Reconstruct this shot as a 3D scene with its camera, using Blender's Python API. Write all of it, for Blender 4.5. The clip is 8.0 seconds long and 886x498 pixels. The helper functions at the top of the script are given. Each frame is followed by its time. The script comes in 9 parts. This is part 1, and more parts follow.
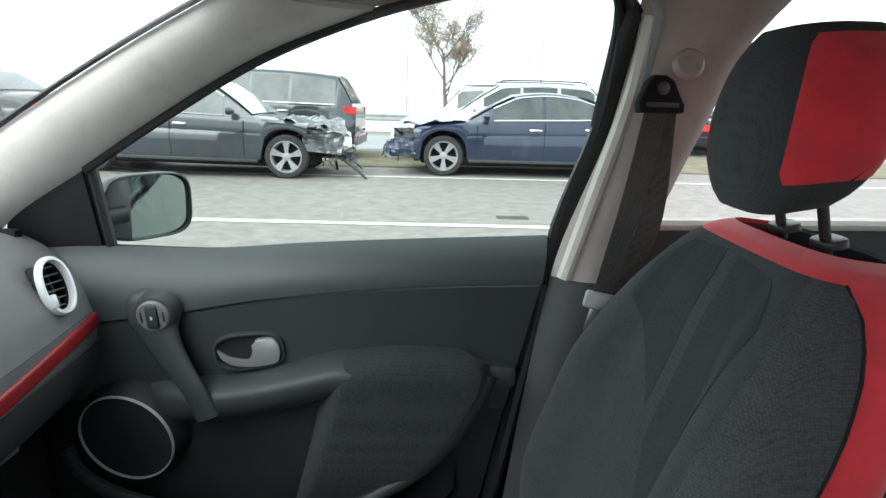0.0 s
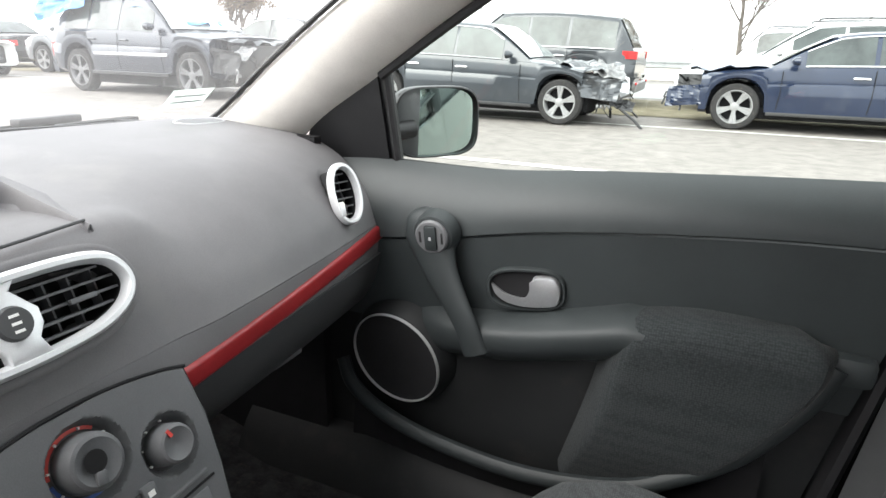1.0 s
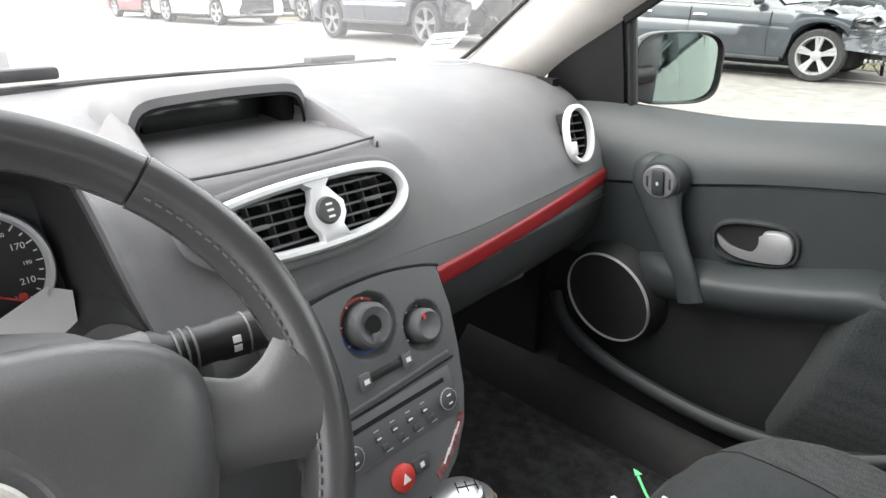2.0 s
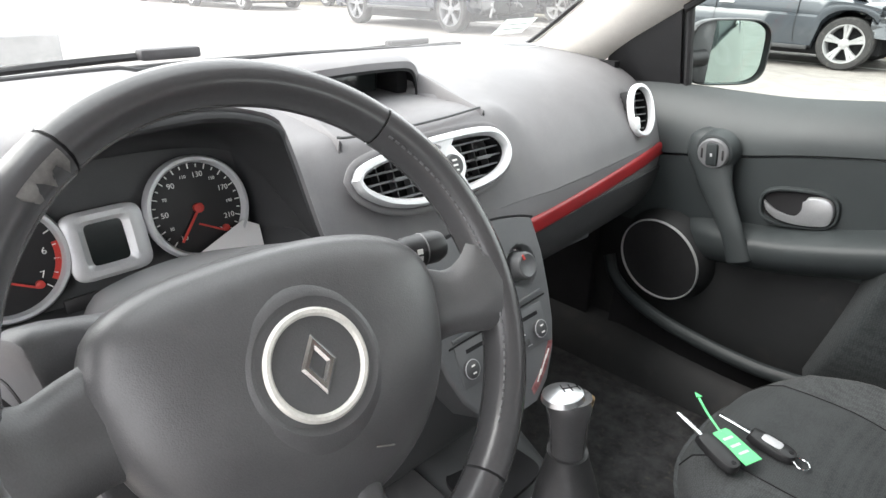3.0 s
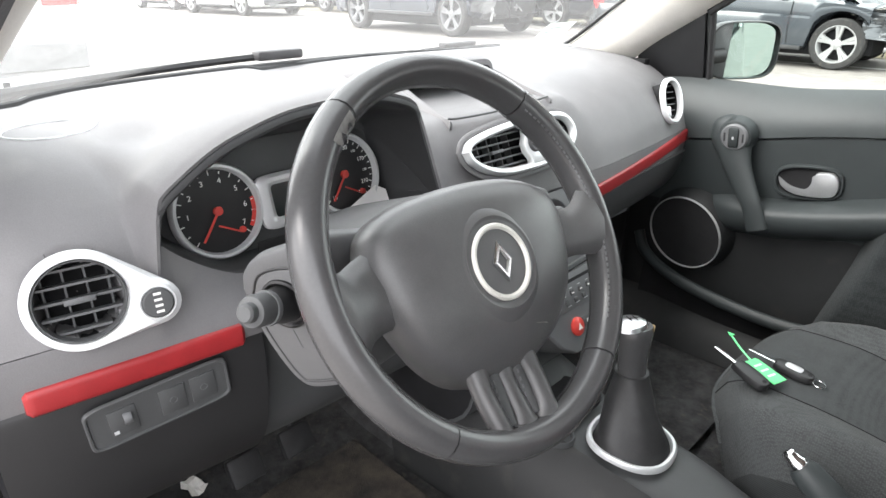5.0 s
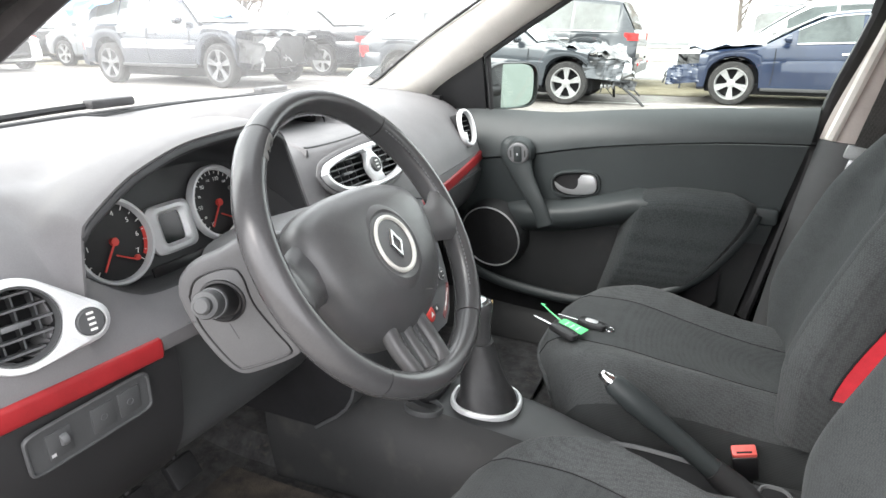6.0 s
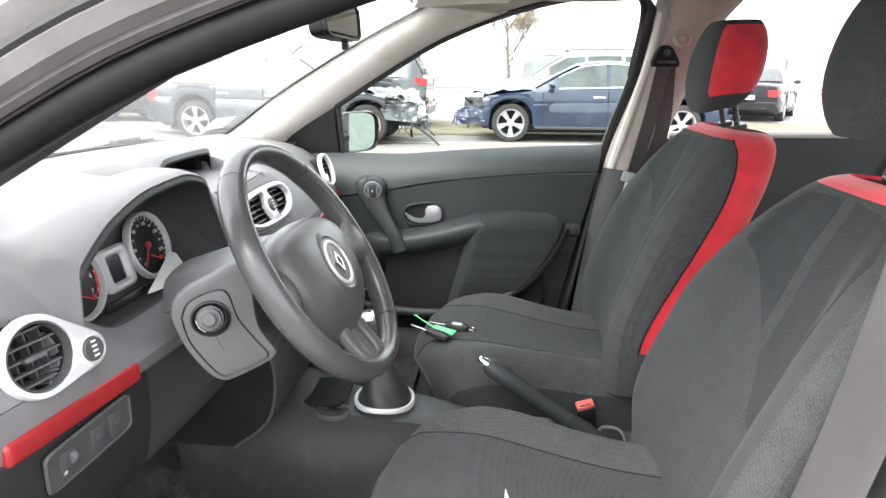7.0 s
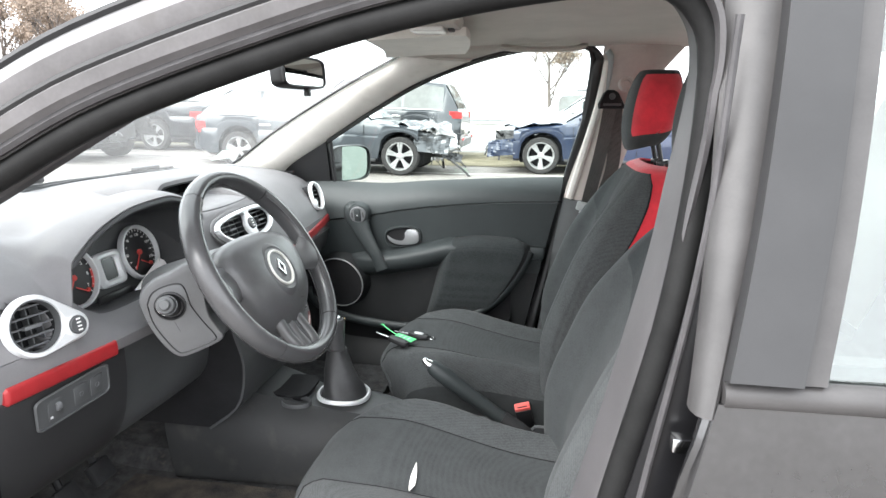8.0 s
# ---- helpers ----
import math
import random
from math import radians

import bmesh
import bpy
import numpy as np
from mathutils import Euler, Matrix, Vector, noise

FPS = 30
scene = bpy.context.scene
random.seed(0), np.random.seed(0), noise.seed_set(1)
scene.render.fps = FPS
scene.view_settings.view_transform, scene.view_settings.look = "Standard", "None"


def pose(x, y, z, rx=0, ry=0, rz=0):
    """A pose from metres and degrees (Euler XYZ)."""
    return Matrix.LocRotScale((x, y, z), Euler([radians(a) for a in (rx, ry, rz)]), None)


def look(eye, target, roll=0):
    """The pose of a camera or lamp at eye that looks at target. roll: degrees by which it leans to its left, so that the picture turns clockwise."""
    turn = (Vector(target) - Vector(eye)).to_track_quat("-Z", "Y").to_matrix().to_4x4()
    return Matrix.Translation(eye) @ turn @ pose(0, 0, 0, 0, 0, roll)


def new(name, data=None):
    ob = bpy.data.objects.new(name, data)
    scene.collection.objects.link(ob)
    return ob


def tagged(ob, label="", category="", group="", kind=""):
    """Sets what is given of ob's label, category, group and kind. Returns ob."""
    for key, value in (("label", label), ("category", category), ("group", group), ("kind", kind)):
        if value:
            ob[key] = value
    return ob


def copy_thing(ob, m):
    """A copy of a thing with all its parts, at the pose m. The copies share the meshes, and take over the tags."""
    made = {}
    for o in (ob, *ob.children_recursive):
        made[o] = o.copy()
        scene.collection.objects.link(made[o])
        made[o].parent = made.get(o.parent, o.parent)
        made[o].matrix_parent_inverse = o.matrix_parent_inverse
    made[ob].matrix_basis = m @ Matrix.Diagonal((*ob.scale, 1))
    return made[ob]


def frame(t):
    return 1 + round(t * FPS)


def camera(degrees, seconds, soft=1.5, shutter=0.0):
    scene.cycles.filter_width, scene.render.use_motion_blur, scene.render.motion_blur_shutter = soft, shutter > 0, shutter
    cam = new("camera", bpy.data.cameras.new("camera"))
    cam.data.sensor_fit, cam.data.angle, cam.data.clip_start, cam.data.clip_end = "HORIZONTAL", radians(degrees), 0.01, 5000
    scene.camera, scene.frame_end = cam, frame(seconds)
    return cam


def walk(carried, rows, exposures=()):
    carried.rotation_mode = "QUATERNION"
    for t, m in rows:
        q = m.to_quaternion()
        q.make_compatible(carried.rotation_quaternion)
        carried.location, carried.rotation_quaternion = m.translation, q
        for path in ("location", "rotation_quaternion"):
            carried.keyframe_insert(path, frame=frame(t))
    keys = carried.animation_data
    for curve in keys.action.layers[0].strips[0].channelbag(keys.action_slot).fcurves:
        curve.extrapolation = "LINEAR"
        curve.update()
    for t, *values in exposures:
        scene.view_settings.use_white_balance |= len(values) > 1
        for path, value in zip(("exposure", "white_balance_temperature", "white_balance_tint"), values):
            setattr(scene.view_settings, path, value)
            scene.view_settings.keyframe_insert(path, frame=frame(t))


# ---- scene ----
cam = camera(71.2, 8.0)
PATH = [
    (0, (0.166, -0.412, 1.243), (0.178, 1.535, 0.783), 1.4),
    (0.5, (0.126, -0.305, 1.208), (-0.264, 1.577, 0.656), 1.0),
    (1, (0.072, -0.256, 1.163), (-0.694, 1.482, 0.537), 1.1),
    (1.5, (0.064, -0.275, 1.142), (-1.052, 1.23, 0.443), 0.5),
    (2, (0.089, -0.348, 1.158), (-1.182, 0.988, 0.386), 0.2),
    (2.2, (0.1, -0.382, 1.17), (-1.194, 0.917, 0.371), 0.2),
    (3.3, (0.122, -0.59, 1.166), (-1.172, 0.701, 0.354), 0.5),
    (3.5, (0.134, -0.613, 1.167), (-1.172, 0.669, 0.359), 0.2),
    (4, (0.135, -0.668, 1.17), (-1.176, 0.604, 0.355), 0.1),
    (4.2, (0.139, -0.693, 1.173), (-1.172, 0.578, 0.357), 0.1),
    (5.3, (0.165, -0.842, 1.18), (-1.083, 0.517, 0.41), -0.2),
    (5.5, (0.185, -0.892, 1.169), (-0.969, 0.578, 0.455), -0.2),
    (6, (0.16, -0.997, 1.179), (-0.61, 0.724, 0.513), -0.2),
    (6.5, (0.091, -1.126, 1.198), (-0.338, 0.729, 0.587), -0.1),
    (7, (0.059, -1.266, 1.214), (-0.121, 0.65, 0.669), 0.3),
    (7.5, (0.117, -1.366, 1.223), (-0.005, 0.571, 0.741), 0.6),
    (8, (0.309, -1.456, 1.238), (-0.007, 0.467, 0.788), 0.6),
]
EXPOSURES = [(0.0, 1.54, 6250, 5), (0.5, 1.60, 6450, 11), (1.0, 2.04, 6700, 13), (2.0, 2.30, 6750, 13), (4.0, 2.52, 6700, 12), (6.0, 2.50, 6700, 12), (7.0, 2.50, 6650, 12), (8.0, 2.46, 6500, 10)]
walk(cam, [(t, look(eye, target, roll)) for t, eye, target, roll in PATH], EXPOSURES)

# ---- world and light: an overcast winter day ----
world = bpy.data.worlds.new("overcast")
scene.world = world
world.use_nodes = True
wn, wl = world.node_tree.nodes, world.node_tree.links
wn.clear()
sky = wn.new("ShaderNodeTexSky")
sky.sky_type = "NISHITA"
sky.sun_disc = False
sky.sun_elevation, sky.sun_rotation = radians(38), radians(-120)
sky.air_density, sky.dust_density, sky.ozone_density = 1.0, 6.0, 1.0
grey = wn.new("ShaderNodeHueSaturation")
grey.inputs["Saturation"].default_value = 0.12
grey.inputs["Value"].default_value = 1.0
cloud = wn.new("ShaderNodeMixRGB")
cloud.inputs["Fac"].default_value = 0.75
cloud.inputs["Color2"].default_value = (8.2, 8.5, 8.95, 1)
bg = wn.new("ShaderNodeBackground")
bg.inputs["Strength"].default_value = 0.13
wout = wn.new("ShaderNodeOutputWorld")
wl.new(sky.outputs[0], grey.inputs["Color"])
wl.new(grey.outputs[0], cloud.inputs["Color1"])
wl.new(cloud.outputs[0], bg.inputs["Color"])
wl.new(bg.outputs[0], wout.inputs["Surface"])
sun_data = bpy.data.lights.new("sun", "SUN")
sun_data.energy, sun_data.angle, sun_data.color = 0.9, radians(40), (1.0, 0.98, 0.95)
sun = new("sun", sun_data)
sun.matrix_basis = look((-6, -12, 14), (0, 0, 0))


# ---- helpers of this scene ----
ORIGIN = {}


def thing(name, at=(0, 0, 0), label="", category="", group="", kind=""):
    e = new(name)
    e.empty_display_size = 0.05
    e.location = at
    ORIGIN[e.name] = Vector(at)
    return tagged(e, label, category, group, kind)


def mesh_of(name, bm, material, smooth=True):
    bmesh.ops.recalc_face_normals(bm, faces=bm.faces[:])
    me = bpy.data.meshes.new(name)
    if smooth:
        for f in bm.faces:
            f.smooth = True
        for e in bm.edges:
            if len(e.link_faces) == 2 and e.calc_face_angle(0) > radians(38):
                e.smooth = False
    bm.to_mesh(me)
    bm.free()
    me.materials.append(material)
    return me


def part(name, bm, material, parent, label="", smooth=True):
    ob = new(name, mesh_of(name, bm, material, smooth))
    if parent is not None:
        ob.parent = parent
        at = ORIGIN.get(parent.name)
        if at is not None:
            ob.matrix_parent_inverse = Matrix.Translation(-at)
    return tagged(ob, label)


def solo(name, bm, material, label, category, group="", kind="", smooth=True):
    """A thing of one mesh."""
    return tagged(part(name, bm, material, None, "", smooth), label, category, group, kind)


def spline(points, n):
    """n points along a smooth curve through the given ones."""
    p = [Vector(q) for q in points]
    m = len(p) - 1
    out = []
    for i in range(n):
        s = i * m / (n - 1)
        k = min(int(s), m - 1)
        t = s - k
        a = p[k - 1] if k > 0 else p[0] * 2 - p[1]
        d = p[k + 2] if k + 2 <= m else p[m] * 2 - p[m - 1]
        b, c = p[k], p[k + 1]
        out.append(0.5 * (2 * b + (c - a) * t + (2 * a - 5 * b + 4 * c - d) * t * t + (3 * b - a - 3 * c + d) * t ** 3))
    return out


def curve1(points, x):
    """A smooth value at x of a monotone curve through (x, value) pairs in rising x."""
    if x <= points[0][0]:
        return points[0][1]
    if x >= points[-1][0]:
        return points[-1][1]
    k = 0
    while x > points[k + 1][0]:
        k += 1

    def slope(i):
        return (points[i + 1][1] - points[i][1]) / (points[i + 1][0] - points[i][0])

    def tangent(i):
        if i == 0:
            return slope(0)
        if i == len(points) - 1:
            return slope(i - 1)
        a, b = slope(i - 1), slope(i)
        return 2 * a * b / (a + b) if a * b > 0 else 0.0
    h = points[k + 1][0] - points[k][0]
    t = (x - points[k][0]) / h
    p0, p1, m0, m1 = points[k][1], points[k + 1][1], tangent(k) * h, tangent(k + 1) * h
    return (2 * t ** 3 - 3 * t * t + 1) * p0 + (t ** 3 - 2 * t * t + t) * m0 + (3 * t * t - 2 * t ** 3) * p1 + (t ** 3 - t * t) * m1


def loft(rings, bm=None, closed=True, caps=True):
    bm = bm or bmesh.new()
    vs = [[bm.verts.new(p) for p in ring] for ring in rings]
    n = len(rings[0])
    for a, b in zip(vs, vs[1:]):
        for i in range(n if closed else n - 1):
            j = (i + 1) % n
            bm.faces.new((a[i], a[j], b[j], b[i]))
    if caps and closed:
        bm.faces.new(vs[0][::-1])
        bm.faces.new(vs[-1])
    return bm


def sheet(rings, thick, bm=None):
    """An open grid of points given a thickness along its normals."""
    bm = bm or bmesh.new()
    g = [[Vector(p) for p in r] for r in rings]
    m, n = len(g), len(g[0])
    vs, ws = [], []
    for i in range(m):
        va, wa = [], []
        for j in range(n):
            du = g[min(i + 1, m - 1)][j] - g[max(i - 1, 0)][j]
            dv = g[i][min(j + 1, n - 1)] - g[i][max(j - 1, 0)]
            nn = du.cross(dv)
            nn = nn.normalized() if nn.length > 1e-9 else Vector((0, 0, 1))
            va.append(bm.verts.new(g[i][j]))
            wa.append(bm.verts.new(g[i][j] - nn * thick))
        vs.append(va)
        ws.append(wa)
    for i in range(m - 1):
        for j in range(n - 1):
            bm.faces.new((vs[i][j], vs[i + 1][j], vs[i + 1][j + 1], vs[i][j + 1]))
            bm.faces.new((ws[i][j], ws[i][j + 1], ws[i + 1][j + 1], ws[i + 1][j]))
    for i in range(m - 1):
        bm.faces.new((vs[i][0], ws[i][0], ws[i + 1][0], vs[i + 1][0]))
        bm.faces.new((vs[i][-1], vs[i + 1][-1], ws[i + 1][-1], ws[i][-1]))
    for j in range(n - 1):
        bm.faces.new((vs[0][j], vs[0][j + 1], ws[0][j + 1], ws[0][j]))
        bm.faces.new((vs[-1][j], ws[-1][j], ws[-1][j + 1], vs[-1][j + 1]))
    return bm


def tube(path, radius, seg=10, bm=None, flat=1.0, up=(0, 0, 1), closed=False):
    """A round bar along a path. flat squeezes it along up; radius may be a list."""
    p = [Vector(q) for q in path]
    n = len(p)
    rings = []
    for i in range(n):
        if closed:
            d = (p[(i + 1) % n] - p[i - 1]).normalized()
        else:
            d = (p[min(i + 1, n - 1)] - p[max(i - 1, 0)]).normalized()
        s = d.cross(Vector(up))
        s = s.normalized() if s.length > 1e-4 else d.orthogonal().normalized()
        u = s.cross(d)
        r = radius[i] if isinstance(radius, (list, tuple)) else radius
        rings.append([p[i] + s * math.cos(2 * math.pi * k / seg) * r + u * math.sin(2 * math.pi * k / seg) * r * flat for k in range(seg)])
    if closed:
        rings.append(rings[0])
    return loft(rings, bm, True, not closed)


def rbox(lo, hi, bevel=0.004, m=None, bm=None, seg=2):
    """A box between two corners with rounded edges."""
    b = bmesh.new()
    bmesh.ops.create_cube(b, size=1)
    for v in b.verts:
        v.co = Vector([lo[k] + (v.co[k] + 0.5) * (hi[k] - lo[k]) for k in range(3)])
    if bevel:
        bmesh.ops.bevel(b, geom=b.edges[:], offset=bevel, segments=seg, profile=0.5, affect="EDGES")
    return merge(b, m, bm)


def merge(b, m=None, bm=None):
    """b moved by m, added to bm when that is given."""
    if m is not None:
        b.transform(m)
    if bm is None:
        return b
    me = bpy.data.meshes.new("joined")
    b.to_mesh(me)
    b.free()
    bm.from_mesh(me)
    bpy.data.meshes.remove(me)
    return bm


def lathe(profile, seg=24, m=None, bm=None, caps=True):
    """Profile of (radius, height) turned about z."""
    rings = [[(r * math.cos(2 * math.pi * k / seg), r * math.sin(2 * math.pi * k / seg), h) for k in range(seg)] for r, h in profile]
    return merge(loft(rings, None, True, caps), m, bm)


def plate(outline, thick, bevel=0.0, m=None, bm=None):
    """A flat outline of (x, y) raised by thick in z, with a rounded rim."""
    pts = [Vector((x, y, 0)) for x, y in outline]
    n = len(pts)
    c = sum(pts, Vector()) / n
    if bevel > 0:
        inn = []
        for i in range(n):
            d = (pts[(i + 1) % n] - pts[i - 1])
            nn = Vector((-d.y, d.x, 0)).normalized()
            if nn.dot(c - pts[i]) < 0:
                nn = -nn
            inn.append(pts[i] + nn * bevel)
        rings = [pts, [p + Vector((0, 0, thick - bevel)) for p in pts], [p.lerp(q, 0.35) + Vector((0, 0, thick - bevel * 0.3)) for p, q in zip(pts, inn)], [q + Vector((0, 0, thick)) for q in inn]]
    else:
        rings = [pts, [p + Vector((0, 0, thick)) for p in pts]]
    return merge(loft(rings), m, bm)


def frame_ring(outer, inner, thick, m=None, bm=None, round_=0.3):
    """A raised rim between two outlines with the same count of points."""
    z = Vector((0, 0, 1))
    o = [Vector((x, y, 0)) for x, y in outer]
    i = [Vector((x, y, 0)) for x, y in inner]
    prof = [o, [p + z * thick * 0.6 for p in o], [p.lerp(q, round_) + z * thick for p, q in zip(o, i)], [p.lerp(q, 1 - round_) + z * thick for p, q in zip(o, i)], [q + z * thick * 0.5 for q in i], i]
    b = loft(prof + [prof[0]], None, True, False)
    return merge(b, m, bm)


def oval(a, b, n=32, p=2.0, cx=0.0, cy=0.0):
    out = []
    for k in range(n):
        t = 2 * math.pi * k / n
        c, s = math.cos(t), math.sin(t)
        out.append((cx + a * math.copysign(abs(c) ** (2 / p), c), cy + b * math.copysign(abs(s) ** (2 / p), s)))
    return out


def basis(at, xaxis, yaxis):
    """The pose whose local x and y lie along the given ways."""
    x = Vector(xaxis).normalized()
    z = x.cross(Vector(yaxis)).normalized()
    y = z.cross(x)
    m = Matrix((x, y, z)).transposed().to_4x4()
    m.translation = Vector(at)
    return m


# ---- materials ----
def material(name, color, rough=0.6, metal=0.0, vary=0.15, scale=8.0, grain=600.0, bump=0.15, bump_dist=0.0006, spec=0.5, second=None, sheen=0.0, coat=0.0, smudge=0.0, grime=None, speck=0.07):
    m = bpy.data.materials.new(name)
    m.use_nodes = True
    nt = m.node_tree
    b = nt.nodes["Principled BSDF"]
    tc = nt.nodes.new("ShaderNodeTexCoord")
    big = nt.nodes.new("ShaderNodeTexNoise")
    big.inputs["Scale"].default_value = scale
    big.inputs["Detail"].default_value = 6
    big.inputs["Roughness"].default_value = 0.65
    nt.links.new(tc.outputs["Object"], big.inputs["Vector"])
    ramp = nt.nodes.new("ShaderNodeMapRange")
    ramp.inputs[1].default_value, ramp.inputs[2].default_value = 0.35, 0.65
    nt.links.new(big.outputs["Fac"], ramp.inputs[0])
    mix = nt.nodes.new("ShaderNodeMixRGB")
    lo = [c * (1 - vary) for c in color]
    hi = [min(1, c * (1 + vary)) for c in color] if second is None else list(second)
    mix.inputs["Color1"].default_value = (*lo, 1)
    mix.inputs["Color2"].default_value = (*hi, 1)
    nt.links.new(ramp.outputs[0], mix.inputs["Fac"])
    last = mix.outputs[0]
    fine = nt.nodes.new("ShaderNodeTexNoise")
    fine.inputs["Scale"].default_value = grain
    fine.inputs["Detail"].default_value = 2
    nt.links.new(tc.outputs["Object"], fine.inputs["Vector"])
    if speck:
        sp = nt.nodes.new("ShaderNodeMapRange")
        sp.inputs[1].default_value, sp.inputs[2].default_value, sp.inputs[3].default_value, sp.inputs[4].default_value = 0.30, 0.70, 1 - speck, 1 + speck
        nt.links.new(fine.outputs["Fac"], sp.inputs[0])
        sm = nt.nodes.new("ShaderNodeVectorMath")
        sm.operation = "SCALE"
        nt.links.new(last, sm.inputs[0])
        nt.links.new(sp.outputs[0], sm.inputs["Scale"])
        last = sm.outputs[0]
    if grime is not None:
        spots = nt.nodes.new("ShaderNodeTexNoise")
        spots.inputs["Scale"].default_value = scale * 2.7
        spots.inputs["Detail"].default_value = 8
        nt.links.new(tc.outputs["Object"], spots.inputs["Vector"])
        cut = nt.nodes.new("ShaderNodeMapRange")
        cut.inputs[1].default_value, cut.inputs[2].default_value, cut.inputs[4].default_value = 0.56, 0.74, 0.6
        nt.links.new(spots.outputs["Fac"], cut.inputs[0])
        dirt = nt.nodes.new("ShaderNodeMixRGB")
        dirt.inputs["Color2"].default_value = (*grime, 1)
        nt.links.new(cut.outputs[0], dirt.inputs["Fac"])
        nt.links.new(last, dirt.inputs["Color1"])
        last = dirt.outputs[0]
    nt.links.new(last, b.inputs["Base Color"])
    b.inputs["Metallic"].default_value = metal
    b.inputs["Roughness"].default_value = rough
    b.inputs["Specular IOR Level"].default_value = spec
    if smudge:
        rr = nt.nodes.new("ShaderNodeMapRange")
        rr.inputs[3].default_value, rr.inputs[4].default_value = rough - smudge, rough + smudge
        nt.links.new(big.outputs["Fac"], rr.inputs[0])
        nt.links.new(rr.outputs[0], b.inputs["Roughness"])
    if sheen:
        b.inputs["Sheen Weight"].default_value = sheen
    if coat:
        b.inputs["Coat Weight"].default_value = coat
        b.inputs["Coat Roughness"].default_value = 0.05
    if bump:
        bp = nt.nodes.new("ShaderNodeBump")
        bp.inputs["Strength"].default_value = bump
        bp.inputs["Distance"].default_value = bump_dist
        nt.links.new(fine.outputs["Fac"], bp.inputs["Height"])
        nt.links.new(bp.outputs[0], b.inputs["Normal"])
    return m


def knit(name, color, light, pitch=0.0035, rough=0.9, strength=0.6, bands=False):
    """Woven seat cloth: a fine raised lattice over a mottled colour."""
    m = material(name, color, rough, vary=0.2, scale=25, grain=900, bump=0.0, sheen=0.06, spec=0.2)
    nt = m.node_tree
    b = nt.nodes["Principled BSDF"]
    tc = nt.nodes["Texture Coordinate"]
    w = 2 * math.pi / pitch
    sep = nt.nodes.new("ShaderNodeSeparateXYZ")
    nt.links.new(tc.outputs["Object"], sep.inputs[0])

    def wave(a, b_, k):
        s = nt.nodes.new("ShaderNodeMath")
        s.operation = "MULTIPLY_ADD"
        s.inputs[1].default_value = k
        nt.links.new(sep.outputs[a], s.inputs[0])
        nt.links.new(sep.outputs[b_], s.inputs[2])
        q = nt.nodes.new("ShaderNodeMath")
        q.operation = "MULTIPLY"
        q.inputs[1].default_value = w
        nt.links.new(s.outputs[0], q.inputs[0])
        r = nt.nodes.new("ShaderNodeMath")
        r.operation = "SINE"
        nt.links.new(q.outputs[0], r.inputs[0])
        return r
    mr = nt.nodes.new("ShaderNodeMapRange")
    if bands:
        mr.inputs[1].default_value, mr.inputs[2].default_value = -1.0, 1.0
        nt.links.new(wave(1, 2, 0.02).outputs[0], mr.inputs[0])
    else:
        cells = nt.nodes.new("ShaderNodeTexVoronoi")
        cells.inputs["Scale"].default_value = 1 / pitch
        cells.inputs["Randomness"].default_value = 0.45
        nt.links.new(tc.outputs["Object"], cells.inputs["Vector"])
        mr.inputs[1].default_value, mr.inputs[2].default_value = 0.75, 0.10
        nt.links.new(cells.outputs["Distance"], mr.inputs[0])
    mx = nt.nodes.new("ShaderNodeMixRGB")
    mx.inputs["Color2"].default_value = (*light, 1)
    src = b.inputs["Base Color"].links[0].from_socket
    nt.links.new(src, mx.inputs["Color1"])
    nt.links.new(mr.outputs[0], mx.inputs["Fac"])
    nt.links.new(mx.outputs[0], b.inputs["Base Color"])
    bp = nt.nodes.new("ShaderNodeBump")
    bp.inputs["Strength"].default_value = strength
    bp.inputs["Distance"].default_value = 0.0008
    nt.links.new(mr.outputs[0], bp.inputs["Height"])
    nt.links.new(bp.outputs[0], b.inputs["Normal"])
    return m


